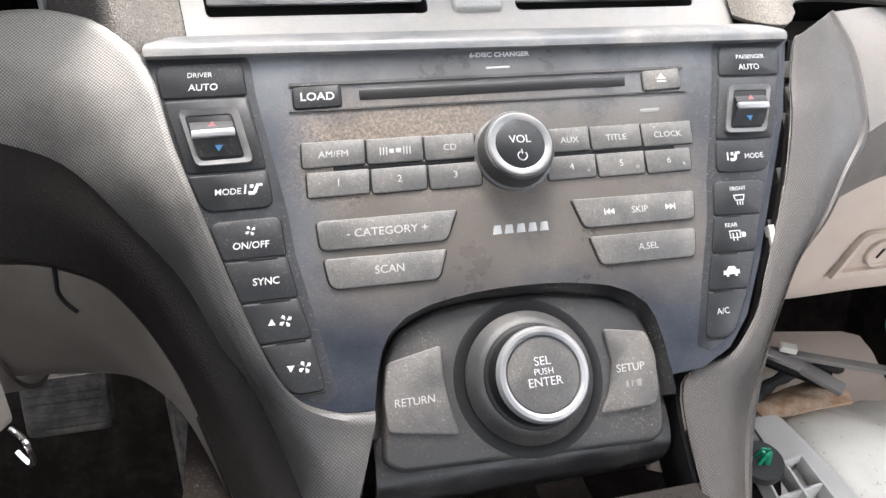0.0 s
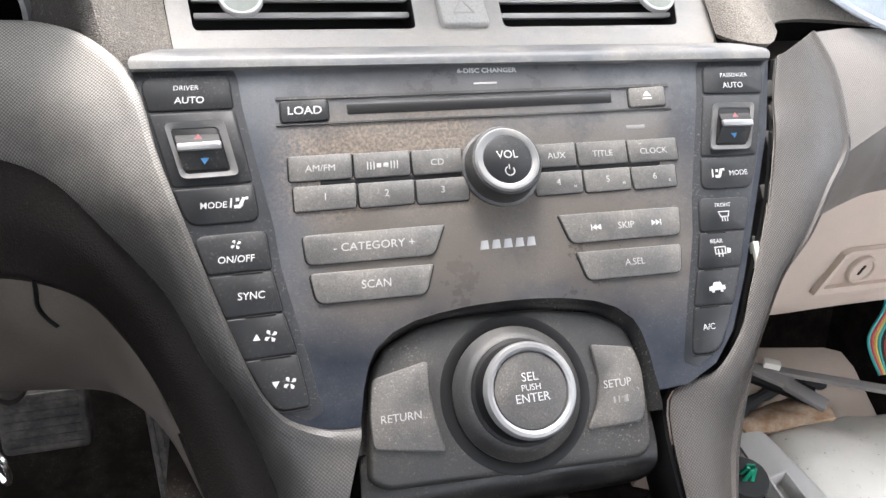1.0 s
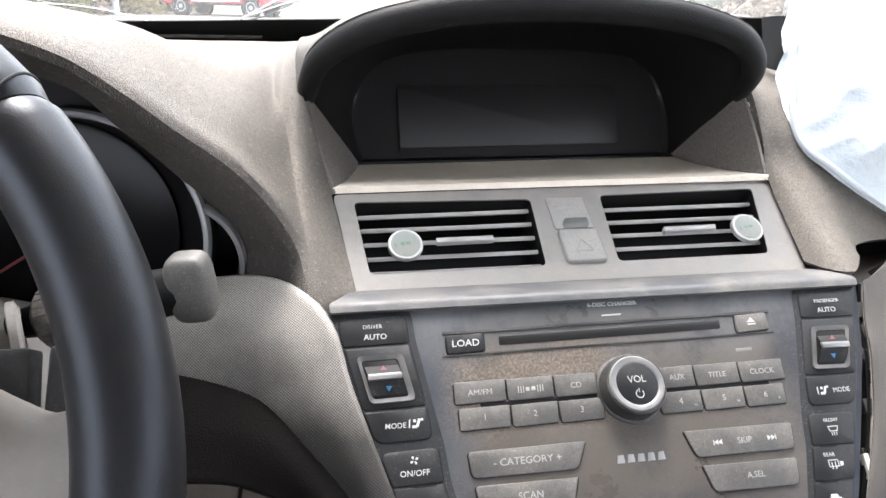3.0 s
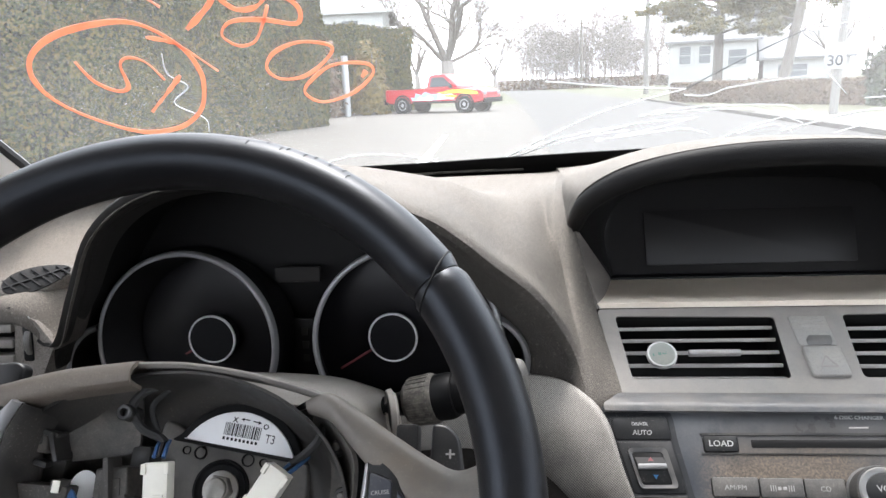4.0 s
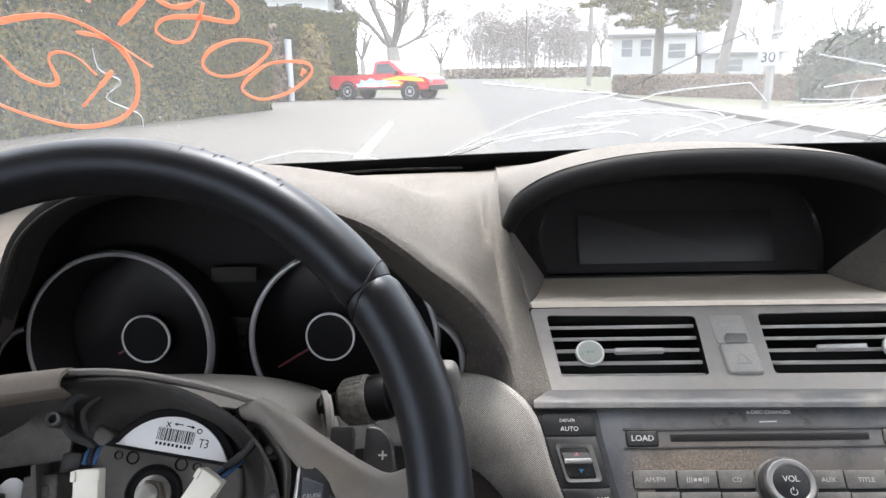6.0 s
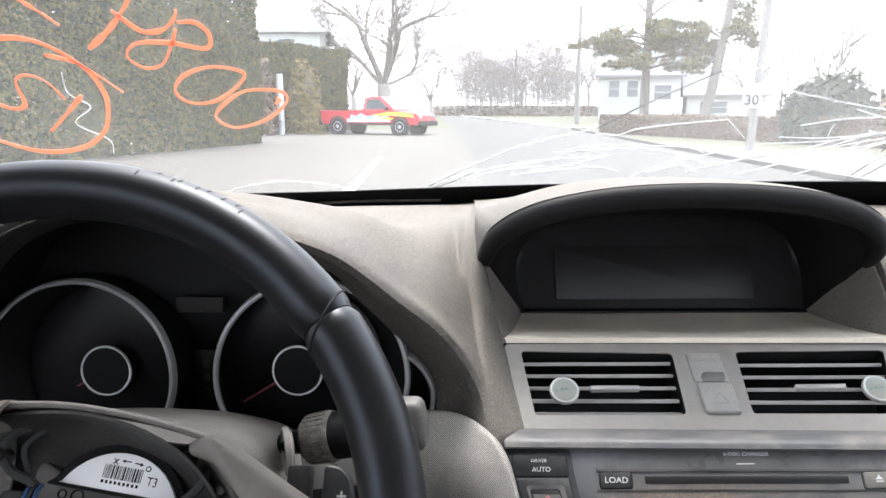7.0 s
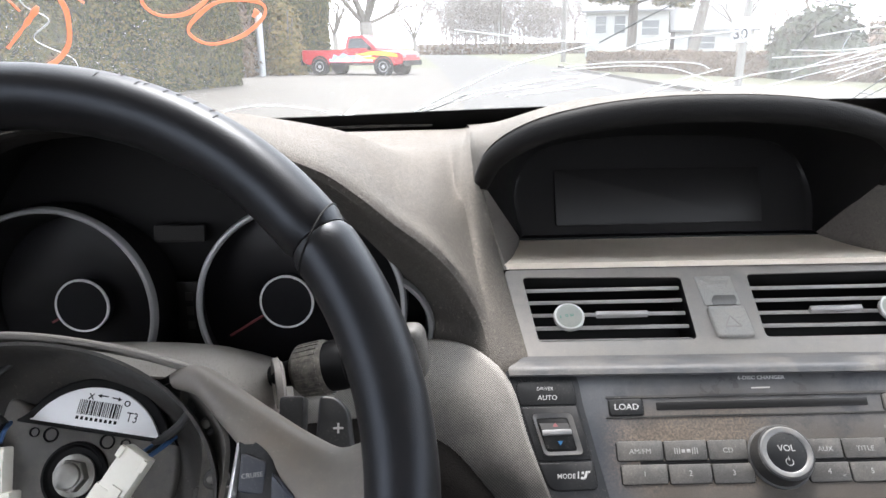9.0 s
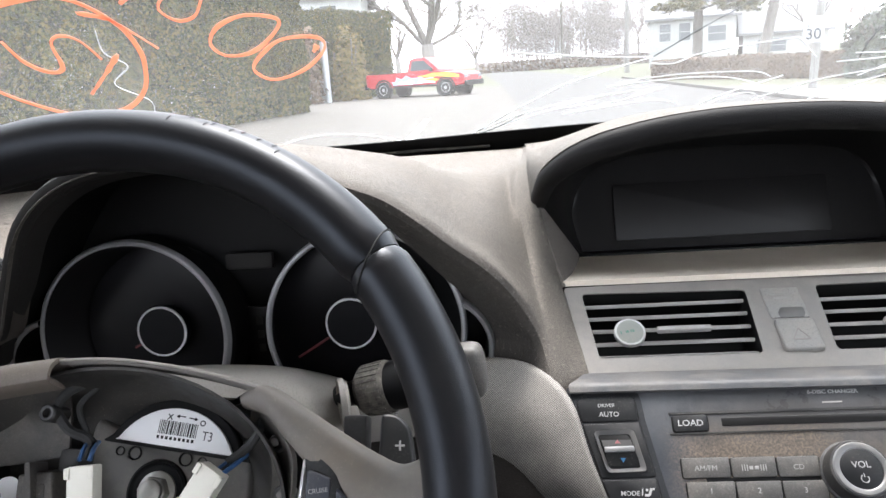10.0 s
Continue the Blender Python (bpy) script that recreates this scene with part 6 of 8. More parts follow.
def footwell():
    bm = bmesh.new()
    box(bm, pose(0, 0.05, 0.17), (1.7, 2.0, 0.06))
    solo("floor", bm, carpet, "brown-black dusty car floor carpet", "floor", kind="structure")
    bm = bmesh.new()
    box(bm, pose(0, 0.5, 0.6, -14), (1.6, 0.06, 0.9))
    solo("wall_firewall", bm, carpet, "dark footwell bulkhead carpet", "bulkhead", kind="structure")
    pedal = thing("brake_pedal", (-0.29, 0.17, 0.6), "black rubber brake pedal pad", "pedal")
    m = plane((-0.287, 0.17, 0.625), (1, 0, 0), (0, 0.35, 0.94))
    bm = bmesh.new()
    slab(rounded(mm([(-33, -28), (33, -28), (35, 28), (-33, 28)]), 0.006), -0.012, 0, m, 0.003, bm)
    pad = part("pad", bm, rubber_grey, pedal)
    for k in range(7):
        bm = bmesh.new()
        bar(bm, m @ Vector((-0.028, -0.022 + 0.0074 * k, 0.0005)), m @ Vector((0.028, -0.0215 + 0.0074 * k, 0.0005)), 0.0032, 0.002, up=m.col[2][:3], bevel=0.0006)
        part("tread_rib", bm, rubber_grey, pad)
    part("arm", tube([m @ Vector((0, 0.01, -0.012)), (-0.295, 0.26, 0.72), (-0.295, 0.45, 0.86)], 0.008, 12, 8), black, pedal)
    pedal = thing("accelerator_pedal", (-0.19, 0.16, 0.56), "ribbed black accelerator pedal", "pedal")
    m = plane((-0.192, 0.165, 0.54), (1, 0, 0), (-0.08, 0.4, 0.91))
    bm = bmesh.new()
    slab(rounded(mm([(-22, -100), (26, -100), (20, 90), (-18, 90)]), 0.006), -0.012, 0, m, 0.003, bm)
    pad = part("pad", bm, rubber_grey, pedal)
    for k in range(6):
        bm = bmesh.new()
        bar(bm, m @ Vector((-0.017 + 0.0074 * k, -0.095, 0.0006)), m @ Vector((-0.014 + 0.006 * k, 0.085, 0.0006)), 0.003, 0.0024, up=m.col[2][:3], bevel=0.0006)
        part("tread_rib", bm, rubber_grey, pad)
    bm = bmesh.new()
    box(bm, pose(-0.1, 0.1, 0.5, 0, -6, 0), (0.05, 0.7, 0.62), 0.01)
    box(bm, pose(0.09, 0.12, 0.4, 0, 6, 0), (0.05, 0.66, 0.36), 0.01)
    solo("tunnel", bm, carpet, "dark carpeted centre tunnel sides", "tunnel", kind="structure")


rubber_grey = dusty(material("worn_rubber", (0.022, 0.0205, 0.019), 0.75), 0.25, 60, 0.4)

instrument_cluster()
steering_wheel()
wheel_hub()
steering_column()
left_trim()
footwell()


# ---------------------------------------------------------------- driver's end of the dashboard
def driver_end():
    root = thing("side_vent_panel", (-0.65, 0.04, 0.98), "grey dashboard end panel with a louvred side vent", "air vent")
    # face built round the outlet
    F = plane((-0.62, 0.042, 1.0), (1, 0, 0), (0, 0.1, 0.995))
    bm = bmesh.new()
    hole = rounded(mm([(-110, 25), (42, 25.5), (38, -17), (-112, -20)]), 0.005)
    rim = mm([(-160, 27.5), (44, 27), (58, 18), (71, 0), (64, -14), (55, -34), (52, -75), (-160, -75)])
    edges, loops = [], []
    for loop in (rim, hole):
        vs = [bm.verts.new(F @ Vector((q.x, q.y, 0))) for q in loop]
        loops.append(vs)
        edges += [bm.edges.new((vs[i - 1], vs[i])) for i in range(len(vs))]
    bmesh.ops.triangle_fill(bm, use_beauty=True, edges=edges)
    for vs, depth in zip(loops, (0.03, 0.03)):
        low = [bm.verts.new(v.co - Vector(F.col[2][:3]) * depth) for v in vs]
        for i in range(len(vs)):
            bm.faces.new((vs[i - 1], vs[i], low[i], low[i - 1]))
    part("panel", bm, panel_grey, root)
    bm = bmesh.new()
    slab(mm([(-114, -22), (44, -20), (44, 28), (-114, 28)]), -0.034, -0.028, F, 0.0005, bm)
    part("duct", bm, black, root)
    for k in range(4):
        bm = bmesh.new()
        bar(bm, F @ Vector((-0.111, -0.012 + 0.0115 * k, -0.004)), F @ Vector((0.039, -0.0105 + 0.0118 * k, -0.004)), 0.012, 0.0065, up=F.col[1][:3], bevel=0.0018)
        part("louvre", bm, bezel_grey, root)
    bm = bmesh.new()
    slab(rounded(mm([(-30, -6), (18, -4), (20, 6), (-28, 4)]), 0.003), -0.004, 0.008, F, 0.002, bm)
    part("slide_tab", bm, bezel_grey, root, "grey plastic vane tab")
    bm = bmesh.new()
    slab(rounded(mm([(46, -12), (54, -12), (55, 16), (47, 16)]), 0.002), -0.001, 0.0006, F, 0.0003, bm)
    wheel_slot = part("thumbwheel_slot", bm, black, root)
    part("thumbwheel", lathe([(0.0135, -0.002), (0.014, -0.001), (0.014, 0.002), (0.0135, 0.003)], F @ Matrix.Translation((0.0505, 0.002, -0.01)) @ pose(0, 0, 0, 0, 90, 0), 40), key_grey, wheel_slot)
    part("vent_mark", lathe([(0.0016, 0), (0.0016, 0.0003), (0.0009, 0.0003)], F @ Matrix.Translation((0.052, 0.0205, 0)), 16), faded_ink, root)
    part("upper_crease", tube([F @ Vector((-0.15, 0.0278, 0.0006)), F @ Vector((0.02, 0.0282, 0.0006)), F @ Vector((0.04, 0.0275, 0.0006)), F @ Vector((0.05, 0.021, 0.0006))], 0.0011, 24, 6), black, root)
    grille = thing("demister_grille", (-0.576, 0.075, 1.04), "small black lens-shaped side demister grille", "air vent")
    G = plane((-0.5764, 0.0722, 1.043), (0.81, 0.556, 0.172), (-0.526, 0.573, 0.625))
    lens = [Vector((0.0245 * math.cos(a), 0.0112 * math.sin(a) * (1 - 0.25 * math.cos(a)))) for a in (2 * math.pi * k / 28 for k in range(28))]
    bm = bmesh.new()
    slab([p * 1.14 for p in lens], -0.03, 0.0006, G, 0.002, bm)
    part("surround", bm, panel_grey, grille)
    bm = bmesh.new()
    slab(lens, -0.004, 0.0014, G, 0.0003, bm)
    part("opening", bm, seam_dark, grille, "deep black slot")
    for k in range(6):
        bm = bmesh.new()
        x = -0.019 + 0.0076 * k
        h = 0.0105 * math.sqrt(1 - (x / 0.0246) ** 2) * 0.92
        bar(bm, G @ Vector((x + 0.006 * h / 0.0105, -h, 0.0018)), G @ Vector((x - 0.006 * h / 0.0105, h, 0.0018)), 0.0011, 0.0016, up=G.col[2][:3])
        part("bar", bm, key_dark, grille)
    bm = bmesh.new()
    bar(bm, G @ Vector((-0.0236, -0.001, 0.002)), G @ Vector((0.0236, 0.001, 0.002)), 0.0012, 0.0014, up=G.col[2][:3])
    part("bar", bm, key_dark, grille)


def pillars():
    for s in (-1, 1):
        root = thing("pillar_trim", (s * 0.68, 0.1, 1.15), "pale grey windscreen pillar trim", "pillar trim", "windscreen pillars")
        rows = []
        for z in (1.06, 1.11, 1.18, 1.27, 1.38, 1.48):
            y = glass_y(0.636, z)
            rows.append([Vector((s * 0.634, y + 0.012, z)), Vector((s * 0.638, y - 0.004, z)), Vector((s * 0.67, y - 0.03, z - 0.004)), Vector((s * 0.73, y - 0.075, z - 0.01)), Vector((s * 0.79, y - 0.11, z - 0.012))])
        part("cover", skin(rows, 18, 24, 0.004 * s), pillar_grey, root)
        rows = []
        for z in (1.0, 1.06, 1.11, 1.18, 1.27, 1.38, 1.48):
            y = glass_y(0.636, z)
            rows.append([Vector((s * (0.628 - 0.0), y + 0.004, z)), Vector((s * 0.636, y + 0.004, z))])
        part("edge_seal", skin(rows, 3, 24, 0.004), rubber, root)
        if s < 0:
            m = plane((-0.6645, 0.1435, 1.0945), (0.78, 0.62, 0.06), (0.1, 0.06, 1))
            shape = [Vector((0.0152 * math.cos(a) * (1 - 0.3 * math.sin(a)), 0.026 * math.sin(a))) for a in (2 * math.pi * k / 28 for k in range(28))]
            bm = bmesh.new()
            slab(shape, -0.006, 0.003, m, 0.0012, bm)
            part("tweeter_grille", bm, mesh_grille, root, "perforated grey tweeter grille")


def grille_material():
    m = material("perforated_grille", (0.62, 0.6, 0.57), 0.6)
    v = node(m, "ShaderNodeTexVoronoi", Scale=420.0)
    v.inputs["Randomness"].default_value = 0.0
    link(m, coords(m), v.inputs["Vector"])
    return blend(m, ramp(m, v.outputs["Distance"], 0.38, 0.3), (0.2, 0.195, 0.185))


mesh_grille = grille_material()


# ---------------------------------------------------------------- passenger side
def right_trim():
    root = thing("passenger_trim", (0.15, -0.03, 0.9), "grey weave-pattern trim pulled loose beside the centre stack", "dashboard trim")
    inner = [Vector(p) * MM for p in ((174, 22, 962), (166, 6, 946), (159, -11, 933), (153, -23, 922), (145, -38, 908), (133, -55, 893), (121, -71, 879), (110, -86, 865), (92, -98, 854), (66, -104, 848), (65, -140, 815))]
    outer = [Vector(p) * MM for p in ((208, 42, 969), (214, 24, 953), (213, 4, 934), (209, -10, 919), (190, -26, 906), (170, -43, 890), (148, -57, 877), (129, -75, 860), (113, -94, 843), (99, -116, 822), (88, -142, 800))]
    N = Vector(FACE.col[2][:3])
    # turned-back edge, coloured black for the shade of the gap
    part("edge_return", skin([[p + Vector((0.001, 0, 0)) - N * 0.03 for p in inner], [p - N * 0.012 for p in inner], [p - N * 0.0015 for p in inner]], 60, 8, -0.002), black, root)
    part("weave_panel", skin([inner, [p.lerp(q, 0.1) + N * 0.0015 for p, q in zip(inner, outer)], [p.lerp(q, 0.5) + N * 0.004 for p, q in zip(inner, outer)], [p.lerp(q, 0.9) + N * 0.0005 for p, q in zip(inner, outer)], outer, [q - N * 0.02 for q in outer]], 60, 22, -0.003), weave_warm, root)
    part("edge_bead", tube([p + N * 0.0006 for p in inner[:9]], 0.0005, 60, 6), bezel_grey, root)
    rows = [[q - N * 0.018 for q in outer[6:]], [q + Vector((0.004, 0.02, -0.08)) for q in outer[6:]], [q + Vector((0.0, 0.05, -0.4)) for q in outer[6:]]]
    part("console_side", skin(rows, 14, 12, 0.004), dark_trim, root)
    # black slab added behind the stack to darken the gap, with loose tabs showing in it
    core = thing("stack_backing", (0.0, 0.08, 0.85), "black backing slab added to keep the gap beside the stack dark", "dashboard frame")
    bm = bmesh.new()
    bm2 = [(-150, -20), (176, -22), (160, -66), (150, -100), (110, -140), (-100, -140), (-140, -70)]
    slab(mm(bm2), -0.075, -0.03, FACE, 0.002, bm)
    part("backing_slab", bm, black, core)
    for x, y, w, h in ((164, 6, 9, 10), (163, -8, 8, 9), (157, -24, 7, 12), (148, -52, 7, 9), (137, -80, 6, 12)):
        bm = bmesh.new()
        box(bm, on(FACE, x, y, -18), (w * MM, h * MM, 0.02), 0.001)
        part("clip_tab", bm, hub_dark, core)
    bm = bmesh.new()
    box(bm, on(FACE, 133.5, -84, -7), (0.003, 0.013, 0.004), 0.0005)
    part("white_tag", bm, connector_white, core, "small white tag")


def glovebox():
    root = thing("glovebox", (0.45, 0.03, 0.84), "beige grained glovebox with a keyed latch", "glovebox")
    prof = ((0.115, 0.945), (0.085, 0.943), (0.054, 0.933), (0.035, 0.912), (0.027, 0.885))
    low = ((0.0265, 0.88), (0.027, 0.85), (0.03, 0.8), (0.036, 0.772), (0.05, 0.759), (0.075, 0.756), (0.2, 0.77), (0.42, 0.84))
    xs = (0.19, 0.24, 0.32, 0.45, 0.6, 0.78)
    part("upper_pad", skin([[Vector((x, y + 0.02 * max(0, 0.24 - x) / 0.05 - 0.01 * (x > 0.3), z)) for y, z in prof] for x in xs], 18, 30, 0.003), weave_pad, root, "grey patterned pad")
    seam = [(0.208, 0.042, 0.969), (0.214, 0.024, 0.953), (0.213, 0.004, 0.934), (0.211, -0.01, 0.918)]
    part("pad_side", skin([seam, [(0.25, 0.06, 0.966), (0.252, 0.036, 0.957), (0.252, 0.016, 0.942), (0.25, 0.004, 0.93)], [(0.29, 0.09, 0.957), (0.295, 0.06, 0.955), (0.295, 0.04, 0.946), (0.29, 0.025, 0.936)],
                           [(0.38, 0.1, 0.952), (0.38, 0.07, 0.95), (0.38, 0.046, 0.943), (0.38, 0.03, 0.936)]], 18, 30, -0.002), weave_pad, root, "grey patterned pad")
    upper = [Vector(p) + Vector((0, 0.003, -0.001)) for p in ((0.211, -0.01, 0.918), (0.25, 0.004, 0.93), (0.29, 0.025, 0.936), (0.38, 0.03, 0.936), (0.78, 0.03, 0.92))]
    lower = [Vector(p) for p in ((0.238, 0.0235, 0.85), (0.262, 0.0235, 0.863), (0.29, 0.022, 0.873), (0.38, 0.0205, 0.882), (0.78, 0.02, 0.882))]
    part("pad_recess", skin([upper, [a.lerp(b, 0.12) + Vector((0, 0.003, 0)) for a, b in zip(upper, lower)], [a.lerp(b, 0.5) + Vector((0, -0.003, 0)) for a, b in zip(upper, lower)], lower, [p + Vector((0, 0.012, -0.004)) for p in lower]], 40, 12, -0.002), weave_recess, root, "taupe patterned band under the pad")
    part("lid", skin([[Vector((x, y + 0.02 * max(0, 0.24 - x) / 0.05, z)) for y, z in low] for x in xs], 20, 30, 0.003), beige, root)
    # black bar added where the open gap is only in shade
    bm = bmesh.new()
    bar(bm, (0.185, 0.125, 0.957), (0.78, 0.125, 0.945), 0.03, 0.06)
    part("dash_gap_shade", bm, black, root, "black bar standing in for the shaded gap under the dashboard edge")
    part("pad_seam", tube([Vector(p) + Vector((0.001, -0.0012, 0.0006)) for p in seam] + [Vector((0.222, 0.004, 0.884)), Vector((0.236, 0.022, 0.852))], 0.0011, 40, 6), rubber, root)
    part("lid_seam", tube([(0.19, 0.047, 0.883), (0.24, 0.0262, 0.882), (0.4, 0.0235, 0.882), (0.6, 0.0235, 0.882), (0.78, 0.0235, 0.882)], 0.0016, 40, 6), rubber, root)
    m = plane((0.299, 0.0228, 0.808), (1, 0, 0), (0, -0.06, 1))
    bm = bmesh.new()
    outer, inner = mm([(-30, -17), (60, -17), (60, 20), (-14, 20), (-19, 17)]), mm([(-23, -13), (58, -13), (58, 16), (-12, 16), (-16, 13)])
    grid(bm, [[m @ Vector((p.x, p.y, h)) for p in loop] for loop, h in ((outer, -0.002), (outer, 0.0026), (inner, 0.0016), (inner, -0.003))], True)
    part("latch_frame", bm, beige, root)
    bm = bmesh.new()
    slab(inner, -0.005, -0.0022, m, 0.0002, bm)
    part("latch_paddle", bm, beige, root)
    lock = part("lock", lathe([(0.0115, -0.006), (0.0115, 0.0008), (0.0105, 0.0018), (0.009, 0.0014), (0.0088, 0.0), (0.003, 0.0)], m @ Matrix.Translation((0.005, 0.0, 0)), 40), beige, root, "round beige lock barrel")
    bm = bmesh.new()
    box(bm, m @ pose(0.005, 0, 0.0002, 0, 0, -20), (0.0022, 0.0085, 0.0006), 0.0002)
    part("keyhole", bm, black, lock)


weave_recess = weave_material("patterned_band", (0.15, 0.133, 0.118), 0.0, 0.05, 0.45)
weave_pad = weave_material("patterned_pad", (0.13, 0.115, 0.102), 0.0, 0.1, 0.55)


def passenger_footwell():
    cloth = thing("torn_cushion", (0.42, 0.0, 0.6), "stained off-white torn cushion lying in the passenger footwell", "cushion")
    rows = []
    for i, (x, a, b) in enumerate(((0.27, 0.06, -0.02), (0.32, 0.066, -0.08), (0.4, 0.062, -0.13), (0.5, 0.05, -0.16), (0.62, 0.02, -0.16))):
        rows.append([Vector((x, a + 0.012, 0.54)), Vector((x, a, 0.6 - 0.02 * (i == 0))), Vector((x, a * 0.6 + b * 0.4, 0.632 - 0.03 * (i == 0))), Vector((x, a * 0.25 + b * 0.75, 0.625)), Vector((x, b, 0.6))])
    bm = skin(rows, 40, 50, 0.004)
    for v in bm.verts:
        v.co.z += 0.006 * noise.noise(v.co * 30) + 0.002 * noise.noise(v.co * 90)
    part("cover", bm, stained_cloth, cloth)
    rows = [[Vector((0.285 + 0.03 * k, 0.074 - 0.006 * (k - 2) ** 2 * 0.3, 0.612 + 0.006 * k)), Vector((0.288 + 0.028 * k, 0.06 - 0.004 * k, 0.622 + 0.005 * k)), Vector((0.29 + 0.026 * k, 0.044 - 0.003 * k, 0.621 + 0.005 * k))] for k in range(4)]
    bm = skin(rows, 10, 16, 0.003)
    for v in bm.verts:
        v.co.z += 0.003 * noise.noise(v.co * 120)
    part("torn_patch", bm, rust_cloth, cloth, "torn brown foam patch")
    seat = thing("lower_bolster", (0.36, 0.12, 0.56), "smooth beige padded panel below the glovebox", "bolster")
    bm = bmesh.new()
    box(bm, pose(0.36, 0.125, 0.545, 18, 0, -10), (0.24, 0.12, 0.12), 0.03)
    part("pad", bm, beige, seat)
    hose = thing("corrugated_hose", (0.33, 0.07, 0.62), "dark corrugated cable hose across the footwell", "hose")
    line = spline([(0.28, 0.05, 0.612), (0.31, 0.075, 0.622), (0.35, 0.08, 0.634), (0.385, 0.072, 0.64)], 40)
    part("hose", tube(line, lambda f: 0.0055 + 0.0007 * math.sin(f * 200), 0, 10), rubber, hose)
    arm = thing("metal_bracket", (0.33, 0.07, 0.66), "bent grey steel bracket in the footwell", "bracket")
    for a, b, w in (((0.268, 0.106, 0.672), (0.335, 0.062, 0.656), 0.014), ((0.33, 0.064, 0.657), (0.352, 0.036, 0.652), 0.016), ((0.3, 0.088, 0.662), (0.43, 0.04, 0.652), 0.009)):
        bm = bmesh.new()
        bar(bm, a, b, w, 0.005, bevel=0.0015)
        part("strap", bm, hub_steel, arm)
    bm = bmesh.new()
    box(bm, pose(0.322, 0.078, 0.668, 0, 0, -30), (0.014, 0.008, 0.006), 0.001)
    part("white_clip", bm, connector_white, arm)
    part("bracket_tube", tube([(0.23, 0.13, 0.66), (0.3, 0.1, 0.65), (0.36, 0.06, 0.64)], 0.009, 20, 10), black, arm)
    strip = thing("sill_trim", (0.27, -0.02, 0.63), "grey plastic sill trim piece with exposed ribs", "trim piece")
    rows = [[Vector((0.262, 0.034, 0.638)), Vector((0.285, 0.03, 0.642)), Vector((0.293, 0.026, 0.634))], [Vector((0.262, -0.01, 0.634)), Vector((0.292, -0.014, 0.64)), Vector((0.301, -0.016, 0.63))], [Vector((0.262, -0.07, 0.625)), Vector((0.302, -0.07, 0.632)), Vector((0.312, -0.07, 0.622))], [Vector((0.25, -0.2, 0.6)), Vector((0.33, -0.2, 0.606)), Vector((0.345, -0.2, 0.596))]]
    part("strip", skin(rows, 10, 24, 0.004), trim_grey, strip)
    for a, b in (((0.235, -0.02, 0.64), (0.232, -0.06, 0.634)), ((0.255, -0.016, 0.642), (0.255, -0.06, 0.636)), ((0.272, -0.014, 0.642), (0.276, -0.06, 0.636)), ((0.235, -0.022, 0.641), (0.272, -0.016, 0.642)), ((0.234, -0.044, 0.637), (0.276, -0.04, 0.638))):
        bm = bmesh.new()
        bar(bm, a, b, 0.0022, 0.016, bevel=0.0006)
        part("rib", bm, trim_grey, strip)
    clip = thing("trim_clip", (0.232, -0.018, 0.655), "green trim clip on a black foam washer", "clip")
    m = Matrix.LocRotScale(Vector((0.232, -0.019, 0.655)), Euler((0.15, -0.1, 0)), None)
    part("washer", lathe([(0.0165, -0.006), (0.0175, -0.002), (0.0165, 0.002), (0.006, 0.003)], m, 36), rubber, clip)
    for k in range(5):
        a = 2 * math.pi * k / 5
        bm = bmesh.new()
        bar(bm, m @ Vector((0.005 * math.cos(a), 0.005 * math.sin(a), 0.002)), m @ Vector((0.0025 * math.cos(a + 0.6), 0.0025 * math.sin(a + 0.6), 0.015)), 0.0032, 0.0018, up=(0.3, 1, 0.1), bevel=0.0004)
        part("prong", bm, clip_green, clip)
    loom = thing("wiring_loom", (0.41, 0.06, 0.72), "bundle of coloured wires hanging under the dashboard", "wiring")
    for k, mat in enumerate((wire_teal, wire_red, wire_yellow, wire_teal, rubber, wire_red, wire_white)):
        d = 0.004 * k
        part("wire", tube([(0.41 + d, 0.09, 0.755), (0.415 + d, 0.075, 0.725), (0.402 + 0.8 * d, 0.065 - 0.2 * d, 0.695), (0.415 + 0.6 * d, 0.05, 0.665)], 0.0014, 20, 6), mat, loom)


def stain_material():
    m = material("stained_cloth", (0.62, 0.59, 0.53), 0.9)
    blend(m, ramp(m, noisy(m, 12, 6, 0.7), 0.55, 0.8), (0.36, 0.3, 0.22))
    blend(m, product(m, ramp(m, noisy(m, 160, 4, 0.8), 0.62, 0.7), 0.7), (0.1, 0.09, 0.08))
    return bump(m, noisy(m, 60), 0.4, 0.002)


stained_cloth = stain_material()
rust_cloth = material("torn_foam", (0.36, 0.22, 0.13), 0.95)
blend(rust_cloth, ramp(rust_cloth, noisy(rust_cloth, 90, 5, 0.7), 0.4, 0.65), (0.5, 0.4, 0.3))
hub_steel = dusty(material("dull_steel", (0.2, 0.19, 0.18), 0.5, 0.5), 0.4, 50, 0.3)
trim_grey = dusty(material("trim_grey", (0.42, 0.41, 0.39), 0.5), 0.3, 30, 0.3)
clip_green = material("clip_green", (0.0, 0.22, 0.12), 0.4)
wire_teal = material("wire_teal", (0.02, 0.28, 0.27), 0.4)
wire_red = material("wire_red", (0.45, 0.06, 0.05), 0.4)
wire_yellow = material("wire_yellow", (0.5, 0.38, 0.08), 0.4)
wire_white = material("wire_white", (0.6, 0.6, 0.58), 0.4)


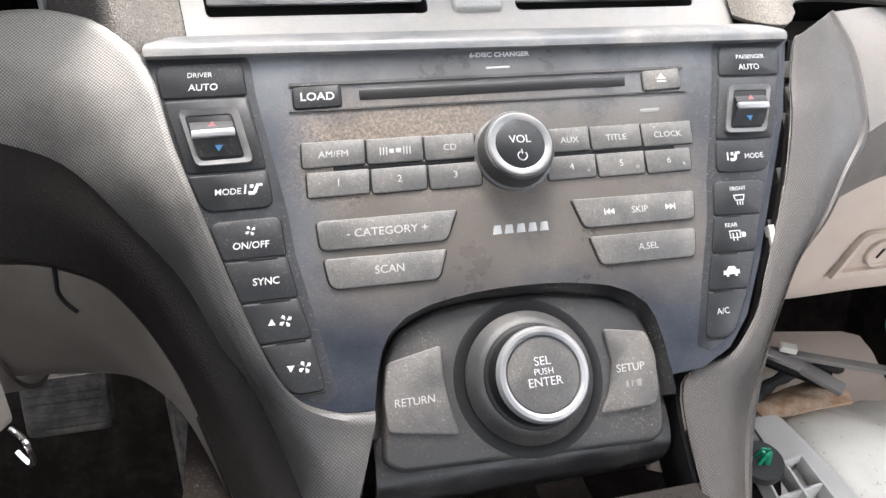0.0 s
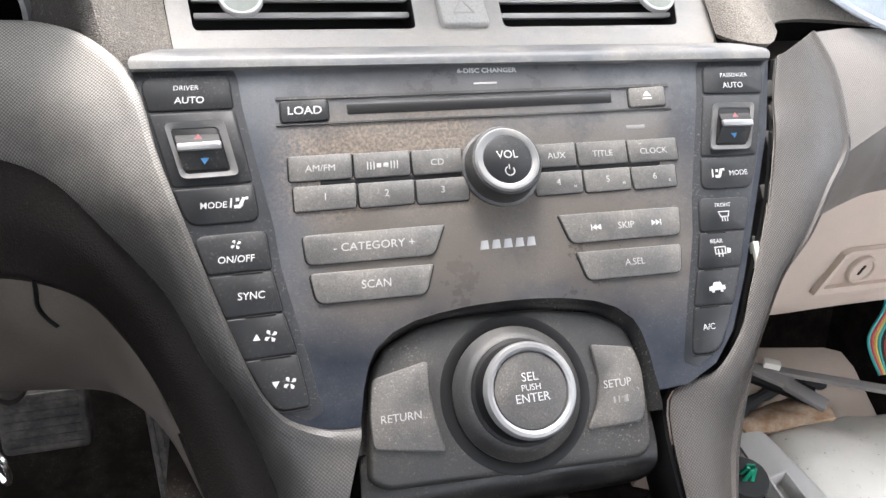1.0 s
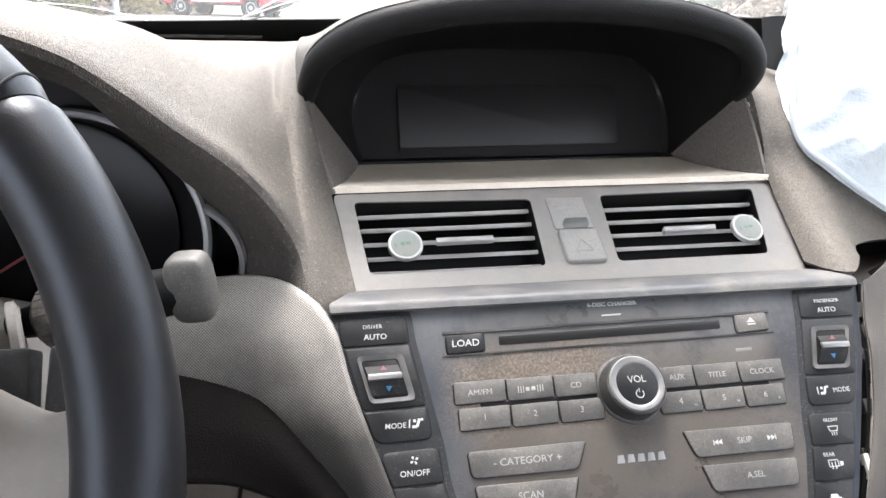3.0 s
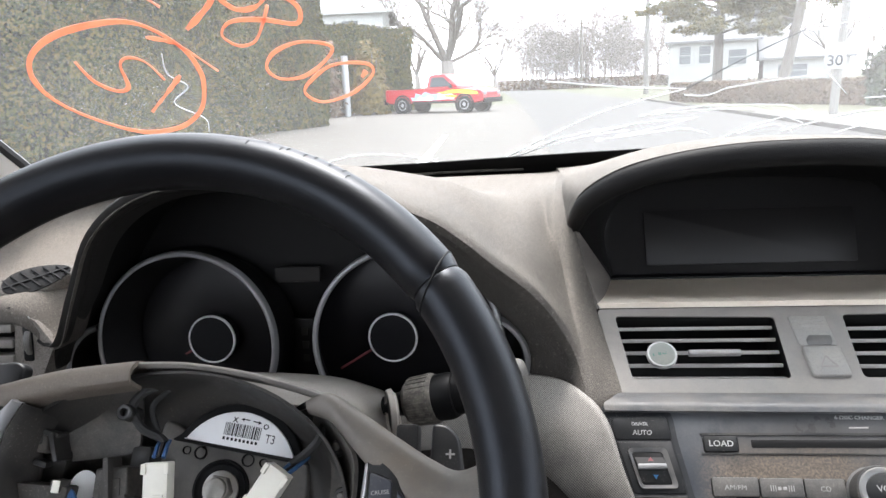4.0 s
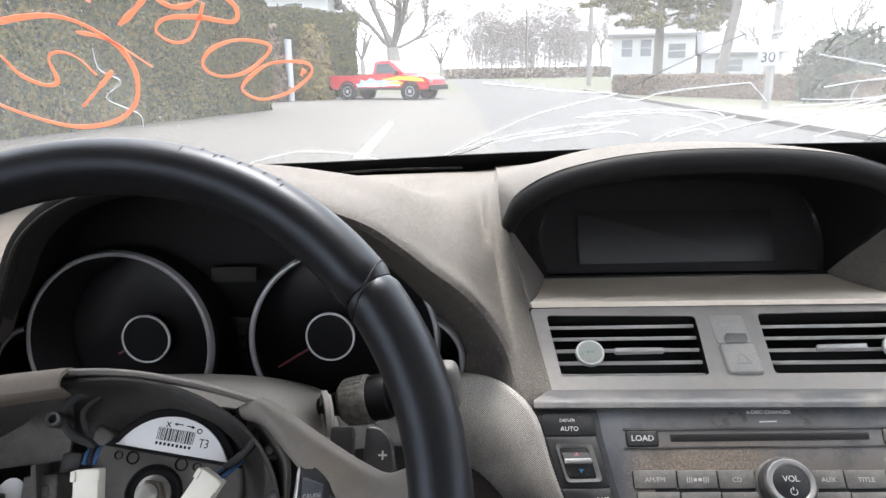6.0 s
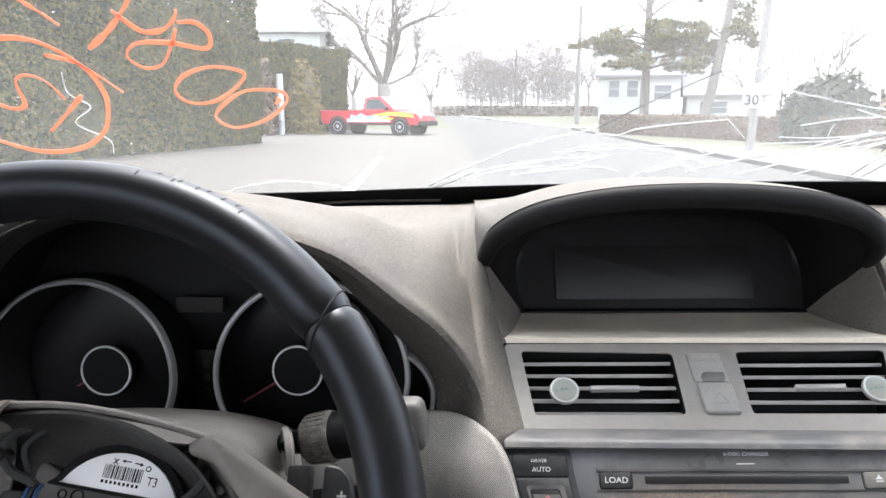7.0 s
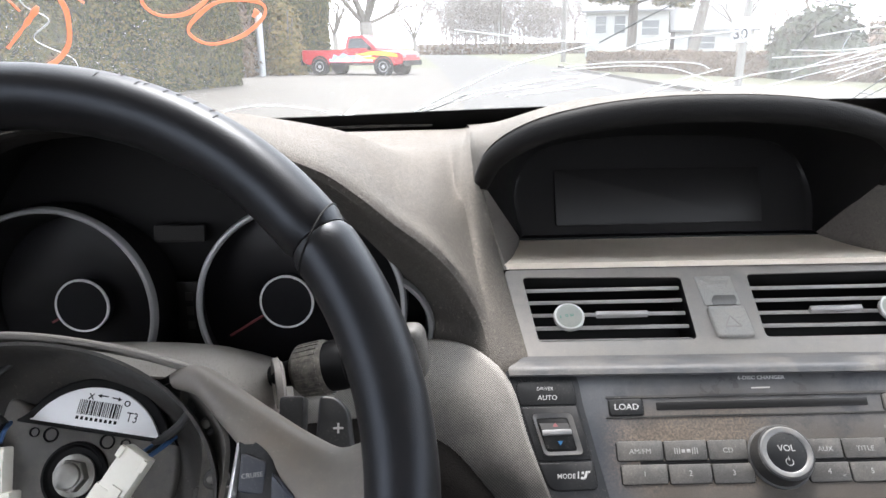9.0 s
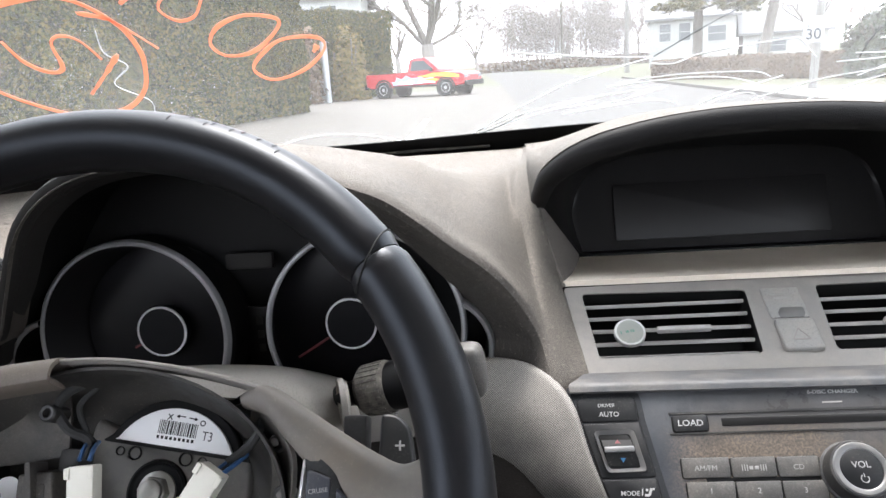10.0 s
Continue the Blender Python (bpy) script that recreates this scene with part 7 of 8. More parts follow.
def airbag():
    root = thing("passenger_airbag", (0.42, 0.16, 1.0), "deflated pale blue-white passenger airbag hanging over the dashboard", "airbag")
    hem = [Vector(p) for p in ((0.214, 0.2, 1.125), (0.2, 0.172, 1.09), (0.19, 0.148, 1.057), (0.189, 0.13, 1.029), (0.205, 0.11, 1.012), (0.23, 0.1, 0.994), (0.27, 0.09, 0.972), (0.33, 0.083, 0.953), (0.42, 0.08, 0.94), (0.56, 0.085, 0.935))]
    far = [Vector((0.225 + 0.04 * k, 0.235 - 0.004 * k, 1.135 + 0.008 * min(k, 5))) for k in range(10)]
    rows = []
    for f in np.linspace(0, 1, 9):
        row = []
        for k, (p, q) in enumerate(zip(hem, far)):
            swell = math.sin(math.pi * f) * min(1, 0.2 + k / 4)
            fold = 0.007 * math.sin(2.1 * k + 4 * f) * math.sin(math.pi * f)
            row.append(p.lerp(q, f) + Vector((0.012 * swell + fold, -0.055 * swell + fold, 0.02 * swell)))
        rows.append(row)
    bm = skin(rows, 80, 40, 0.006)
    for v in bm.verts:
        crease = abs(noise.noise(v.co * 17)) + 0.5 * abs(noise.noise(v.co * 41 + Vector((2, 5, 1))))
        v.co += Vector((0.002 * noise.noise(v.co * 30), 0.02 * crease - 0.007, 0.006 * noise.noise(v.co * 22 + Vector((3, 1, 2)))))
    part("bag", bm, airbag_cloth, root, angle=60)
    part("hem", tube([p + Vector((0.002, -0.003, 0.002)) for p in hem], 0.0026, 70, 8), airbag_seam, root)
    flap = thing("airbag_door_flap", (0.228, 0.24, 1.08), "torn black airbag door flap on the dashboard", "airbag door")
    bm = skin([[Vector((0.222, 0.24, 1.075)), Vector((0.224, 0.238, 1.09)), Vector((0.221, 0.24, 1.112))], [Vector((0.23, 0.228, 1.07)), Vector((0.234, 0.226, 1.092)), Vector((0.229, 0.228, 1.114))], [Vector((0.24, 0.226, 1.072)), Vector((0.243, 0.222, 1.09)), Vector((0.24, 0.226, 1.108))]], 8, 8, 0.004)
    part("flap", bm, rubber, flap)


airbag_seam = material("airbag_hem", (0.5, 0.54, 0.57), 0.85)
bump(airbag_cloth, noisy(airbag_cloth, 28, 5), 0.6, 0.008)
blend(airbag_cloth, ramp(airbag_cloth, noisy(airbag_cloth, 9, 5), 0.5, 0.8), (0.5, 0.56, 0.62))


# ---------------------------------------------------------------- windscreen
def pane_material(name, haze, specks):
    m = bpy.data.materials.new(name)
    m.use_nodes = True
    t = m.node_tree
    t.nodes.clear()
    out, mix1, mix2 = (t.nodes.new(k) for k in ("ShaderNodeOutputMaterial", "ShaderNodeMixShader", "ShaderNodeMixShader"))
    clear, gloss, dust, thru, both = (t.nodes.new(k) for k in ("ShaderNodeBsdfTransparent", "ShaderNodeBsdfGlossy", "ShaderNodeBsdfDiffuse", "ShaderNodeBsdfTranslucent", "ShaderNodeMixShader"))
    clear.inputs[0].default_value = (0.93, 0.96, 0.95, 1)
    gloss.inputs["Roughness"].default_value = 0.02
    dust.inputs[0].default_value = (0.8, 0.8, 0.78, 1)
    thru.inputs[0].default_value = (0.85, 0.85, 0.84, 1)
    mix1.inputs[0].default_value = 0.03
    link(m, clear.outputs[0], mix1.inputs[1])
    link(m, gloss.outputs[0], mix1.inputs[2])
    link(m, dust.outputs[0], both.inputs[1])
    link(m, thru.outputs[0], both.inputs[2])
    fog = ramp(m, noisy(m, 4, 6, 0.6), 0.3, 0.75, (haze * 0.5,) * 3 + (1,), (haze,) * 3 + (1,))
    spot = ramp(m, noisy(m, 620, 2, 0.6), 0.66, 0.74)
    where = ramp(m, noisy(m, 9, 4, 0.6), 0.4, 0.65)
    add = t.nodes.new("ShaderNodeMath")
    add.operation, add.use_clamp = "ADD", True
    # dust film, thickened across the passenger's half to paint in mist and flare
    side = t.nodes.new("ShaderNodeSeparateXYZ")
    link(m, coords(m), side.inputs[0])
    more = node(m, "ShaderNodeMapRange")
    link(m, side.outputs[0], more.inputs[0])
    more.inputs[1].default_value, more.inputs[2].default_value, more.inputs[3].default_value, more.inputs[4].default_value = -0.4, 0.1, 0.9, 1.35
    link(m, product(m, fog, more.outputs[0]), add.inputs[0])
    link(m, product(m, product(m, spot, where), specks), add.inputs[1])
    link(m, add.outputs[0], mix2.inputs[0])
    link(m, mix1.outputs[0], mix2.inputs[1])
    link(m, both.outputs[0], mix2.inputs[2])
    link(m, mix2.outputs[0], out.inputs[0])
    return m


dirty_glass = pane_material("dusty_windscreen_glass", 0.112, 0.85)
side_glass = pane_material("side_glass", 0.05, 0.1)
crack_white = material("glass_crack", (0.7, 0.72, 0.73), 0.35)
crack_dark = material("glass_crack_dark", (0.08, 0.09, 0.09), 0.3)


def on_glass(x, z, lift=0.0):
    n = Vector((0.9 * x, 1, 1 / 0.75)).normalized()
    return Vector((x, glass_y(x, z), z)) - n * lift


def ribbon(points, width, lift, n=40, closed=False, taper=True):
    """A flat stroke that lies on the windscreen."""
    line = spline([(x, z, 0) for x, z in points], n, closed)
    bm = bmesh.new()
    rows = []
    for i, p in enumerate(line):
        a, b = line[max(0, i - 1)] if not closed else line[i - 1], line[min(n - 1, i + 1)] if not closed else line[(i + 1) % n]
        d = (b - a).normalized()
        side = Vector((-d.y, d.x, 0))
        f = i / (n - 1)
        w = width * (1.0 if closed or not taper else 0.55 + 0.45 * math.sin(math.pi * min(1, f * 1.6 + 0.1))) * (1 + 0.18 * math.sin(23 * f + 5 * points[0][0]))
        q, r = p + side * w, p - side * w
        rows.append([on_glass(q.x, q.y, lift), on_glass(q.x, q.y, lift + 0.0006), on_glass(r.x, r.y, lift + 0.0006), on_glass(r.x, r.y, lift)])
    if closed:
        rows.append(rows[0])
    grid(bm, rows, True)
    return bm


def windscreen():
    root = thing("windscreen", (0, 0.34, 1.1), "dusty cracked windscreen with a shattered corner", "windscreen")
    rows = [[on_glass(x, z) for x in np.linspace(-0.64, 0.64, 9)] for z in (1.06, 1.15, 1.25, 1.35, 1.46)]
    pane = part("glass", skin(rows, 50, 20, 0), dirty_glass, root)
    pane.visible_shadow = False
    # black band and wiper cowl at the foot of the glass
    rows = [[on_glass(x, 1.0985 + 0.0225 * (x + 0.3) + 0.04 * max(0, -x - 0.3), 0.002) for x in np.linspace(-0.64, 0.64, 9)], [on_glass(x, 1.085, 0.003) for x in np.linspace(-0.64, 0.64, 9)], [on_glass(x, 1.072, 0.004) for x in np.linspace(-0.64, 0.64, 9)]]
    part("black_band", skin(rows, 40, 8, 0.001), black, root, "black ceramic edge band")
    part("seal_cord", tube([on_glass(x, 1.0885 + 0.0006 * math.sin(40 * x), 0.006) for x in np.linspace(-0.33, -0.2, 12)], 0.0016, 40, 6), rubber_grey, root)
    cracks = [([(770, 200), (900, 213), (1012, 220)], 0.9, 1), ([(700, 331), (850, 262), (930, 238), (1012, 220)], 0.8, 1), ([(1012, 220), (1100, 178), (1195, 134)], 0.7, 0), ([(1195, 134), (1215, 140), (1330, 112)], 0.9, 1),
              ([(1012, 230), (1050, 232), (1078, 222)], 0.9, 1), ([(1078, 222), (1160, 213), (1250, 205)], 1.0, 1), ([(1250, 205), (1275, 220), (1300, 236)], 0.6, 1), ([(945, 263), (1080, 256), (1180, 262), (1262, 286)], 0.8, 1),
              ([(965, 257), (1060, 250), (1200, 252), (1240, 262)], 0.6, 1), ([(860, 292), (960, 275), (1040, 272)], 0.7, 1), ([(905, 300), (980, 286), (1050, 268)], 0.6, 1), ([(870, 306), (960, 296), (1020, 290)], 0.6, 1), ([(1005, 290), (1045, 291), (1080, 299)], 0.7, 1),
              ([(700, 330), (780, 305), (870, 285), (1000, 272)], 0.6, 1), ([(760, 318), (840, 298), (930, 288)], 0.5, 1), ([(690, 336), (740, 325), (800, 300)], 0.5, 0), ([(1120, 311), (1180, 285), (1262, 262)], 0.8, 1), ([(1150, 302), (1210, 287), (1250, 300)], 0.6, 1),
              ([(1230, 300), (1330, 272), (1430, 257), (1568, 228)], 1.0, 1), ([(1330, 305), (1440, 268), (1568, 235)], 0.7, 1), ([(1335, 165), (1420, 178), (1500, 190)], 1.0, 1), ([(1340, 162), (1345, 130), (1380, 86)], 0.8, 0), ([(1350, 165), (1430, 108), (1560, 30)], 0.6, 0),
              ([(1370, 245), (1370, 205), (1400, 175), (1480, 95)], 0.6, 0), ([(1420, 48), (1445, 52), (1466, 66)], 0.7, 0), ([(330, 331), (420, 312), (510, 318), (605, 346)], 0.6, 1), ([(1040, 100), (1052, 60), (1070, 10)], 0.4, 0), ([(1300, 20), (1330, 60), (1350, 110)], 0.3, 0)]

    def place(px, py):
        return (-0.179 + (px - 770) * (0.000545 if px < 1100 else 0.000525), 1.177 - (py - 200) * 0.00059)

    for pts, w, pale in cracks:
        part("crack", ribbon([place(*p) for p in pts], w * 0.00058, 0.001, 26), crack_white if pale else crack_dark, root)
    part("crack", ribbon([(-0.476, 1.21), (-0.482, 1.195), (-0.474, 1.185), (-0.492, 1.172), (-0.478, 1.158), (-0.482, 1.146)], 0.0004, 0.0016, 30), crack_white, root)
    # shattered web round the blow
    rnd = random.Random(7)
    cx, cz = 0.262, 1.172
    for k in range(64):
        a = rnd.uniform(0, 2 * math.pi)
        r0, r1 = rnd.uniform(0.005, 0.05), rnd.uniform(0.04, 0.12)
        wob = rnd.uniform(-0.25, 0.25)
        pts = [(cx + 1.25 * r * math.cos(a + wob * q), cz + 0.72 * r * math.sin(a + wob * q)) for q, r in ((0, r0), (0.5, (r0 + r1) / 2), (1, r1))]
        part("crack", ribbon(pts, rnd.uniform(0.0002, 0.0006), 0.001, 8), crack_white if rnd.random() < 0.75 else crack_dark, root)
    for k in range(26):
        a, r = rnd.uniform(0, 2 * math.pi), rnd.uniform(0.012, 0.085)
        pts = [(cx + 1.25 * r * math.cos(a + q), cz + 0.72 * r * math.sin(a + q)) for q in (0, 0.18, 0.36)]
        part("crack", ribbon(pts, rnd.uniform(0.0002, 0.0005), 0.001, 8), crack_white, root)
    # hand-drawn marks in orange
    marks = thing("paint_marks", on_glass(-0.47, 1.19), "orange paint-marker figures hand-drawn on the windscreen", "writing")
    rim = [(-0.5674, 1.1965), (-0.5575, 1.2095), (-0.5395, 1.2205), (-0.5165, 1.2278), (-0.4875, 1.2316), (-0.471, 1.2262), (-0.4595, 1.2125), (-0.458, 1.1985), (-0.462, 1.1861), (-0.4752, 1.1669), (-0.4965, 1.153), (-0.5209, 1.1483), (-0.5396, 1.1524), (-0.5598, 1.1667), (-0.569, 1.1816)]
    part("circle", ribbon(rim, 0.0015, 0.002, 110, True), orange_paint, marks)
    for name, pts, w in (("stroke", [(-0.4785, 1.2213), (-0.468, 1.219), (-0.4592, 1.2138), (-0.4454, 1.1965)], 0.0019), ("letter_s", [(-0.534, 1.206), (-0.533, 1.192), (-0.524, 1.184), (-0.514, 1.187), (-0.508, 1.203), (-0.499, 1.208), (-0.49, 1.204), (-0.4865, 1.191)], 0.0019),
                         ("stroke", [(-0.474, 1.194), (-0.49, 1.182), (-0.512, 1.166)], 0.0019), ("letter_f_stem", [(-0.449, 1.226), (-0.43, 1.238), (-0.412, 1.252), (-0.397, 1.266)], 0.0021), ("letter_f_hook", [(-0.421, 1.25), (-0.41, 1.2385), (-0.396, 1.2395), (-0.385, 1.2465), (-0.381, 1.252)], 0.0022), ("stroke", [(-0.474, 1.258), (-0.465, 1.249), (-0.457, 1.24)], 0.002)):
        part("stroke", ribbon(pts, w * 0.72, 0.002, 40), orange_paint, marks)
    part("figure_eight", ribbon([(-0.384, 1.2445), (-0.372, 1.2445), (-0.3665, 1.237), (-0.373, 1.2285), (-0.395, 1.2315), (-0.417, 1.2305), (-0.428, 1.222), (-0.421, 1.2145), (-0.408, 1.217), (-0.396, 1.229), (-0.387, 1.2405)], 0.0015, 0.002, 80), orange_paint, marks)
    for pts in ([(-0.409, 1.198), (-0.397, 1.2095), (-0.375, 1.216), (-0.354, 1.2125), (-0.361, 1.203), (-0.383, 1.1905), (-0.403, 1.189)], [(-0.389, 1.177), (-0.377, 1.1885), (-0.357, 1.1985), (-0.331, 1.1985), (-0.329, 1.1895), (-0.351, 1.1745), (-0.378, 1.168)]):
        part("figure_zero", ribbon(pts, 0.0011, 0.002, 60, True), orange_paint, marks)
    part("stroke", ribbon([(-0.333, 1.193), (-0.338, 1.188)], 0.002, 0.0022, 8), orange_paint, marks)


# ---------------------------------------------------------------- body shell that closes the cabin
def cabin():
    bm = bmesh.new()
    box(bm, pose(0, -1.0, 1.5), (1.62, 1.9, 0.04))
    solo("ceiling", bm, headliner, "pale grey fabric headliner", "ceiling", kind="structure")
    for s, name in ((-1, "wall_left"), (1, "wall_right")):
        bm = bmesh.new()
        low = 1.1
        # dark carpet colour paints in the shaded void of the footwell
        box(bm, pose(s * 0.82, -0.55, 0.53), (0.06, 2.8, 0.78))
        solo(name + "_lower", bm, carpet, "lower body side in dark carpet colour for footwell shade", "body side", kind="structure")
        bm = bmesh.new()
        # unseen sill band, raised to hold back light from the side
        box(bm, pose(s * 0.82, -0.37, (0.92 + low) / 2), (0.06, 0.56, low - 0.92))
        box(bm, pose(s * 0.8, -0.95, 0.85), (0.05, 0.1, 1.3))
        box(bm, pose(s * 0.8, -0.7, 1.48), (0.05, 2.3, 0.04))
        solo(name, bm, pillar_grey, "pale grey car body side with its door opening", "door", kind="structure")
    bm = bmesh.new()
    box(bm, pose(0, -1.95, 0.6), (1.62, 0.06, 0.8))
    box(bm, pose(0, -1.95, 1.48), (1.62, 0.06, 0.08))
    solo("wall_rear", bm, carpet, "dark rear bulkhead below the back window", "bulkhead", kind="structure")
    # bonnet beyond the glass
    bm = skin([[Vector((x, y, 1.02 - 0.06 * (x / 0.7) ** 2 - 0.1 * ((y - 0.4) / 1.0) ** 1.5)) for x in np.linspace(-0.72, 0.72, 7)] for y in (0.42, 0.7, 1.0, 1.35)], 24, 16, -0.004)
    solo("bonnet", bm, material("bonnet_paint", (0.05, 0.055, 0.06), 0.3), "dark grey car bonnet beyond the windscreen", "bonnet")


driver_end()
pillars()
right_trim()
glovebox()
passenger_footwell()
airbag()
windscreen()
cabin()


# ---------------------------------------------------------------- outside: ground, road, planting
def speckled(name, color, second, scale, rough=0.9):
    m = material(name, color, rough)
    blend(m, ramp(m, noisy(m, scale, 8, 0.7), 0.35, 0.7), second)
    blend(m, product(m, ramp(m, noisy(m, scale * 14, 4, 0.7), 0.45, 0.7), 0.5), tuple(c * 0.6 for c in color))
    return m


asphalt = speckled("grey_asphalt", (0.042, 0.04, 0.0375), (0.054, 0.0515, 0.048), 1.2)
lot_surface = speckled("worn_lot_asphalt", (0.0592, 0.054, 0.0473), (0.0828, 0.0747, 0.0643), 0.8)
blend(lot_surface, product(lot_surface, ramp(lot_surface, noisy(lot_surface, 0.55, 7, 0.75), 0.6, 0.7), 0.6), (0.06, 0.053, 0.045))
earth = speckled("grass_and_earth", (0.0391, 0.0487, 0.0191), (0.074, 0.0644, 0.0391), 0.6)
concrete = speckled("concrete", (0.0944, 0.0884, 0.0787), (0.0691, 0.0641, 0.0578), 2.0)
bark = speckled("bark", (0.13, 0.115, 0.1), (0.2, 0.185, 0.17), 6)
# bark of far trees, lightened to carry the haze in its colour
pale_bark = speckled("pale_bark", (0.24, 0.22, 0.2), (0.32, 0.3, 0.28), 6)
hedge_green = [material("hedge_leaf", c, 0.8) for c in ((0.074, 0.0783, 0.0209), (0.126, 0.103, 0.0313), (0.0391, 0.0487, 0.0148), (0.0209, 0.0261, 0.0104))]
dry_green = [material("dry_conifer", c, 0.8) for c in ((0.16, 0.125, 0.045), (0.21, 0.155, 0.06), (0.1, 0.088, 0.032))]
# for the sheet inside the hedges: shade between leaves put into its colour
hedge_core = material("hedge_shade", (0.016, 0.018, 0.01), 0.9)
# twig tones also lightened for haze over the woods
twig_grey = [material("twig_grey", c, 0.9) for c in ((0.2, 0.18, 0.165), (0.27, 0.25, 0.232), (0.16, 0.145, 0.134))]
brown_twig = [material("brown_hedge", c, 0.9) for c in ((0.125, 0.09, 0.0666), (0.172, 0.13, 0.0936), (0.0936, 0.0705, 0.047))]
evergreen = [material("evergreen", c, 0.85) for c in ((0.0305, 0.0435, 0.0261), (0.0478, 0.0609, 0.0348), (0.0218, 0.0305, 0.0191))]
pine_green = [material("pine_needles", c, 0.85) for c in ((0.0957, 0.0914, 0.0435), (0.148, 0.122, 0.0522), (0.0609, 0.0653, 0.0348))]
white_wall = speckled("white_siding", (0.42, 0.42, 0.41), (0.35, 0.35, 0.34), 1.0, 0.7)
grey_roof = speckled("roof_shingle", (0.16, 0.16, 0.165), (0.22, 0.22, 0.22), 3.0)
line_paint = speckled("worn_line_paint", (0.522, 0.513, 0.479), (0.348, 0.331, 0.304), 8)
metal_grey = material("galvanised_metal", (0.45, 0.46, 0.47), 0.5, 0.5)
# window glass paled: distance haze is put into the colour
hazed_glass = material("hazed_window_glass", (0.13, 0.14, 0.15), 0.2)
window_dark = material("window_glass", (0.03, 0.035, 0.04), 0.15)


def sheet(name, pts, z, mat, label, category):
    bm = bmesh.new()
    bm.faces.new([bm.verts.new((x, y, z)) for x, y in pts])
    return solo(name, bm, mat, label, category, kind="structure")


def leaves(name, count, where, size, mats, label, category, kind="stuff", seed=1, core=None):
    """Many small leaf blades; where(rnd) gives a place and an outward way."""
    rnd = random.Random(seed)
    verts, faces, index = [], [], []
    for k in range(count):
        p, n = where(rnd)
        n = (Vector(n) + Vector((rnd.gauss(0, 0.5), rnd.gauss(0, 0.5), rnd.gauss(0.2, 0.5)))).normalized()
        u = n.orthogonal().normalized()
        u.rotate(Matrix.Rotation(rnd.uniform(0, 6.28), 3, n))
        v = n.cross(u)
        s = size * rnd.uniform(0.6, 1.5)
        i = len(verts)
        p = Vector(p)
        verts += [p - u * s * 0.5, p + v * s * 0.45, p + u * s + n * s * 0.2, p - v * s * 0.45]
        faces.append((i, i + 1, i + 2, i + 3))
        index.append(rnd.randrange(len(mats)))
    me = bpy.data.meshes.new(name)
    me.from_pydata([tuple(v) for v in verts], [], faces)
    for m in mats:
        me.materials.append(m)
    me.polygons.foreach_set("material_index", index)
    ob = new(name, me)
    return tagged(ob, label, category, "", kind) if label else ob


def hedge_run(a, b, height, depth, count, size, mats, label, seed, core_mat, sway=0.25):
    a, b = Vector((*a, 0)), Vector((*b, 0))
    along = b - a
    side = Vector((along.y, -along.x, 0)).normalized()
    root = thing("hedge", a.lerp(b, 0.5), label, "hedge")

    def profile(p):
        return sway * noise.noise(p * 0.7) + 0.5 * sway * noise.noise(p * 2.1)

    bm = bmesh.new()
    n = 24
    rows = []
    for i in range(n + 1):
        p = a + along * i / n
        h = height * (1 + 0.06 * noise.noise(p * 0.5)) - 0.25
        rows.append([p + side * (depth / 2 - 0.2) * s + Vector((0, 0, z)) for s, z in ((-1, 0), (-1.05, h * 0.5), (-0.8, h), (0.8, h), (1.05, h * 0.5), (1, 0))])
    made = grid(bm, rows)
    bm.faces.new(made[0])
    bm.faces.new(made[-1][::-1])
    part("core_sheet", bm, core_mat, root)

    def where(rnd):
        f = rnd.random()
        p = a + along * f
        h = height * (1 + 0.06 * noise.noise(p * 0.5))
        k = rnd.random()
        if k < 0.72:
            z = h * rnd.random() ** 0.9
            q = p + side * (depth / 2) * (1 if rnd.random() < 0.85 else -1) * (1 - 0.15 * (z / h) ** 3)
            n = side
        elif k < 0.86:
            z, n = h, Vector((0, 0, 1))
            q = p + side * depth * (rnd.random() - 0.5)
        else:
            e = 0 if rnd.random() < 0.5 else 1
            z, n = h * rnd.random(), along.normalized() * (1 if e else -1)
            q = (b if e else a) + side * depth * (rnd.random() - 0.5)
        q = q + Vector((0, 0, z))
        return q + n * (profile(q) + rnd.uniform(-0.12, 0.06)), n

    ob = leaves("foliage", count, where, size, mats, "", "", seed=seed)
    ob.parent = root
    ob.matrix_parent_inverse = Matrix.Translation(-root.location)
    return root


def branch(bm, p, d, length, radius, level, rnd, tips, spread=0.55, droop=0.0):
    """A tapered limb that forks."""
    pts, q, way = [p], p, d.copy()
    for k in range(3):
        way = (way + Vector((rnd.gauss(0, 0.14), rnd.gauss(0, 0.14), rnd.gauss(0.04 - droop, 0.1)))).normalized()
        q = q + way * length / 3
        pts.append(q)
    tube(pts, lambda f: radius * (1 - 0.45 * f), 5 if level else 4, 5 if level > 1 else 4, bm=bm)
    if level == 0:
        tips.append((q, way))
        return
    for k in range(rnd.choice((2, 3, 3))):
        t = rnd.uniform(0.45, 1.0) if k else 1.0
        at = pts[min(3, int(t * 3))]
        side = way.orthogonal().normalized()
        side.rotate(Matrix.Rotation(rnd.uniform(0, 6.28), 3, way))
        branch(bm, at, (way + side * rnd.uniform(0.35, 1.0) * spread * 1.6).normalized(), length * rnd.uniform(0.6, 0.82), radius * 0.56, level - 1, rnd, tips, spread, droop)


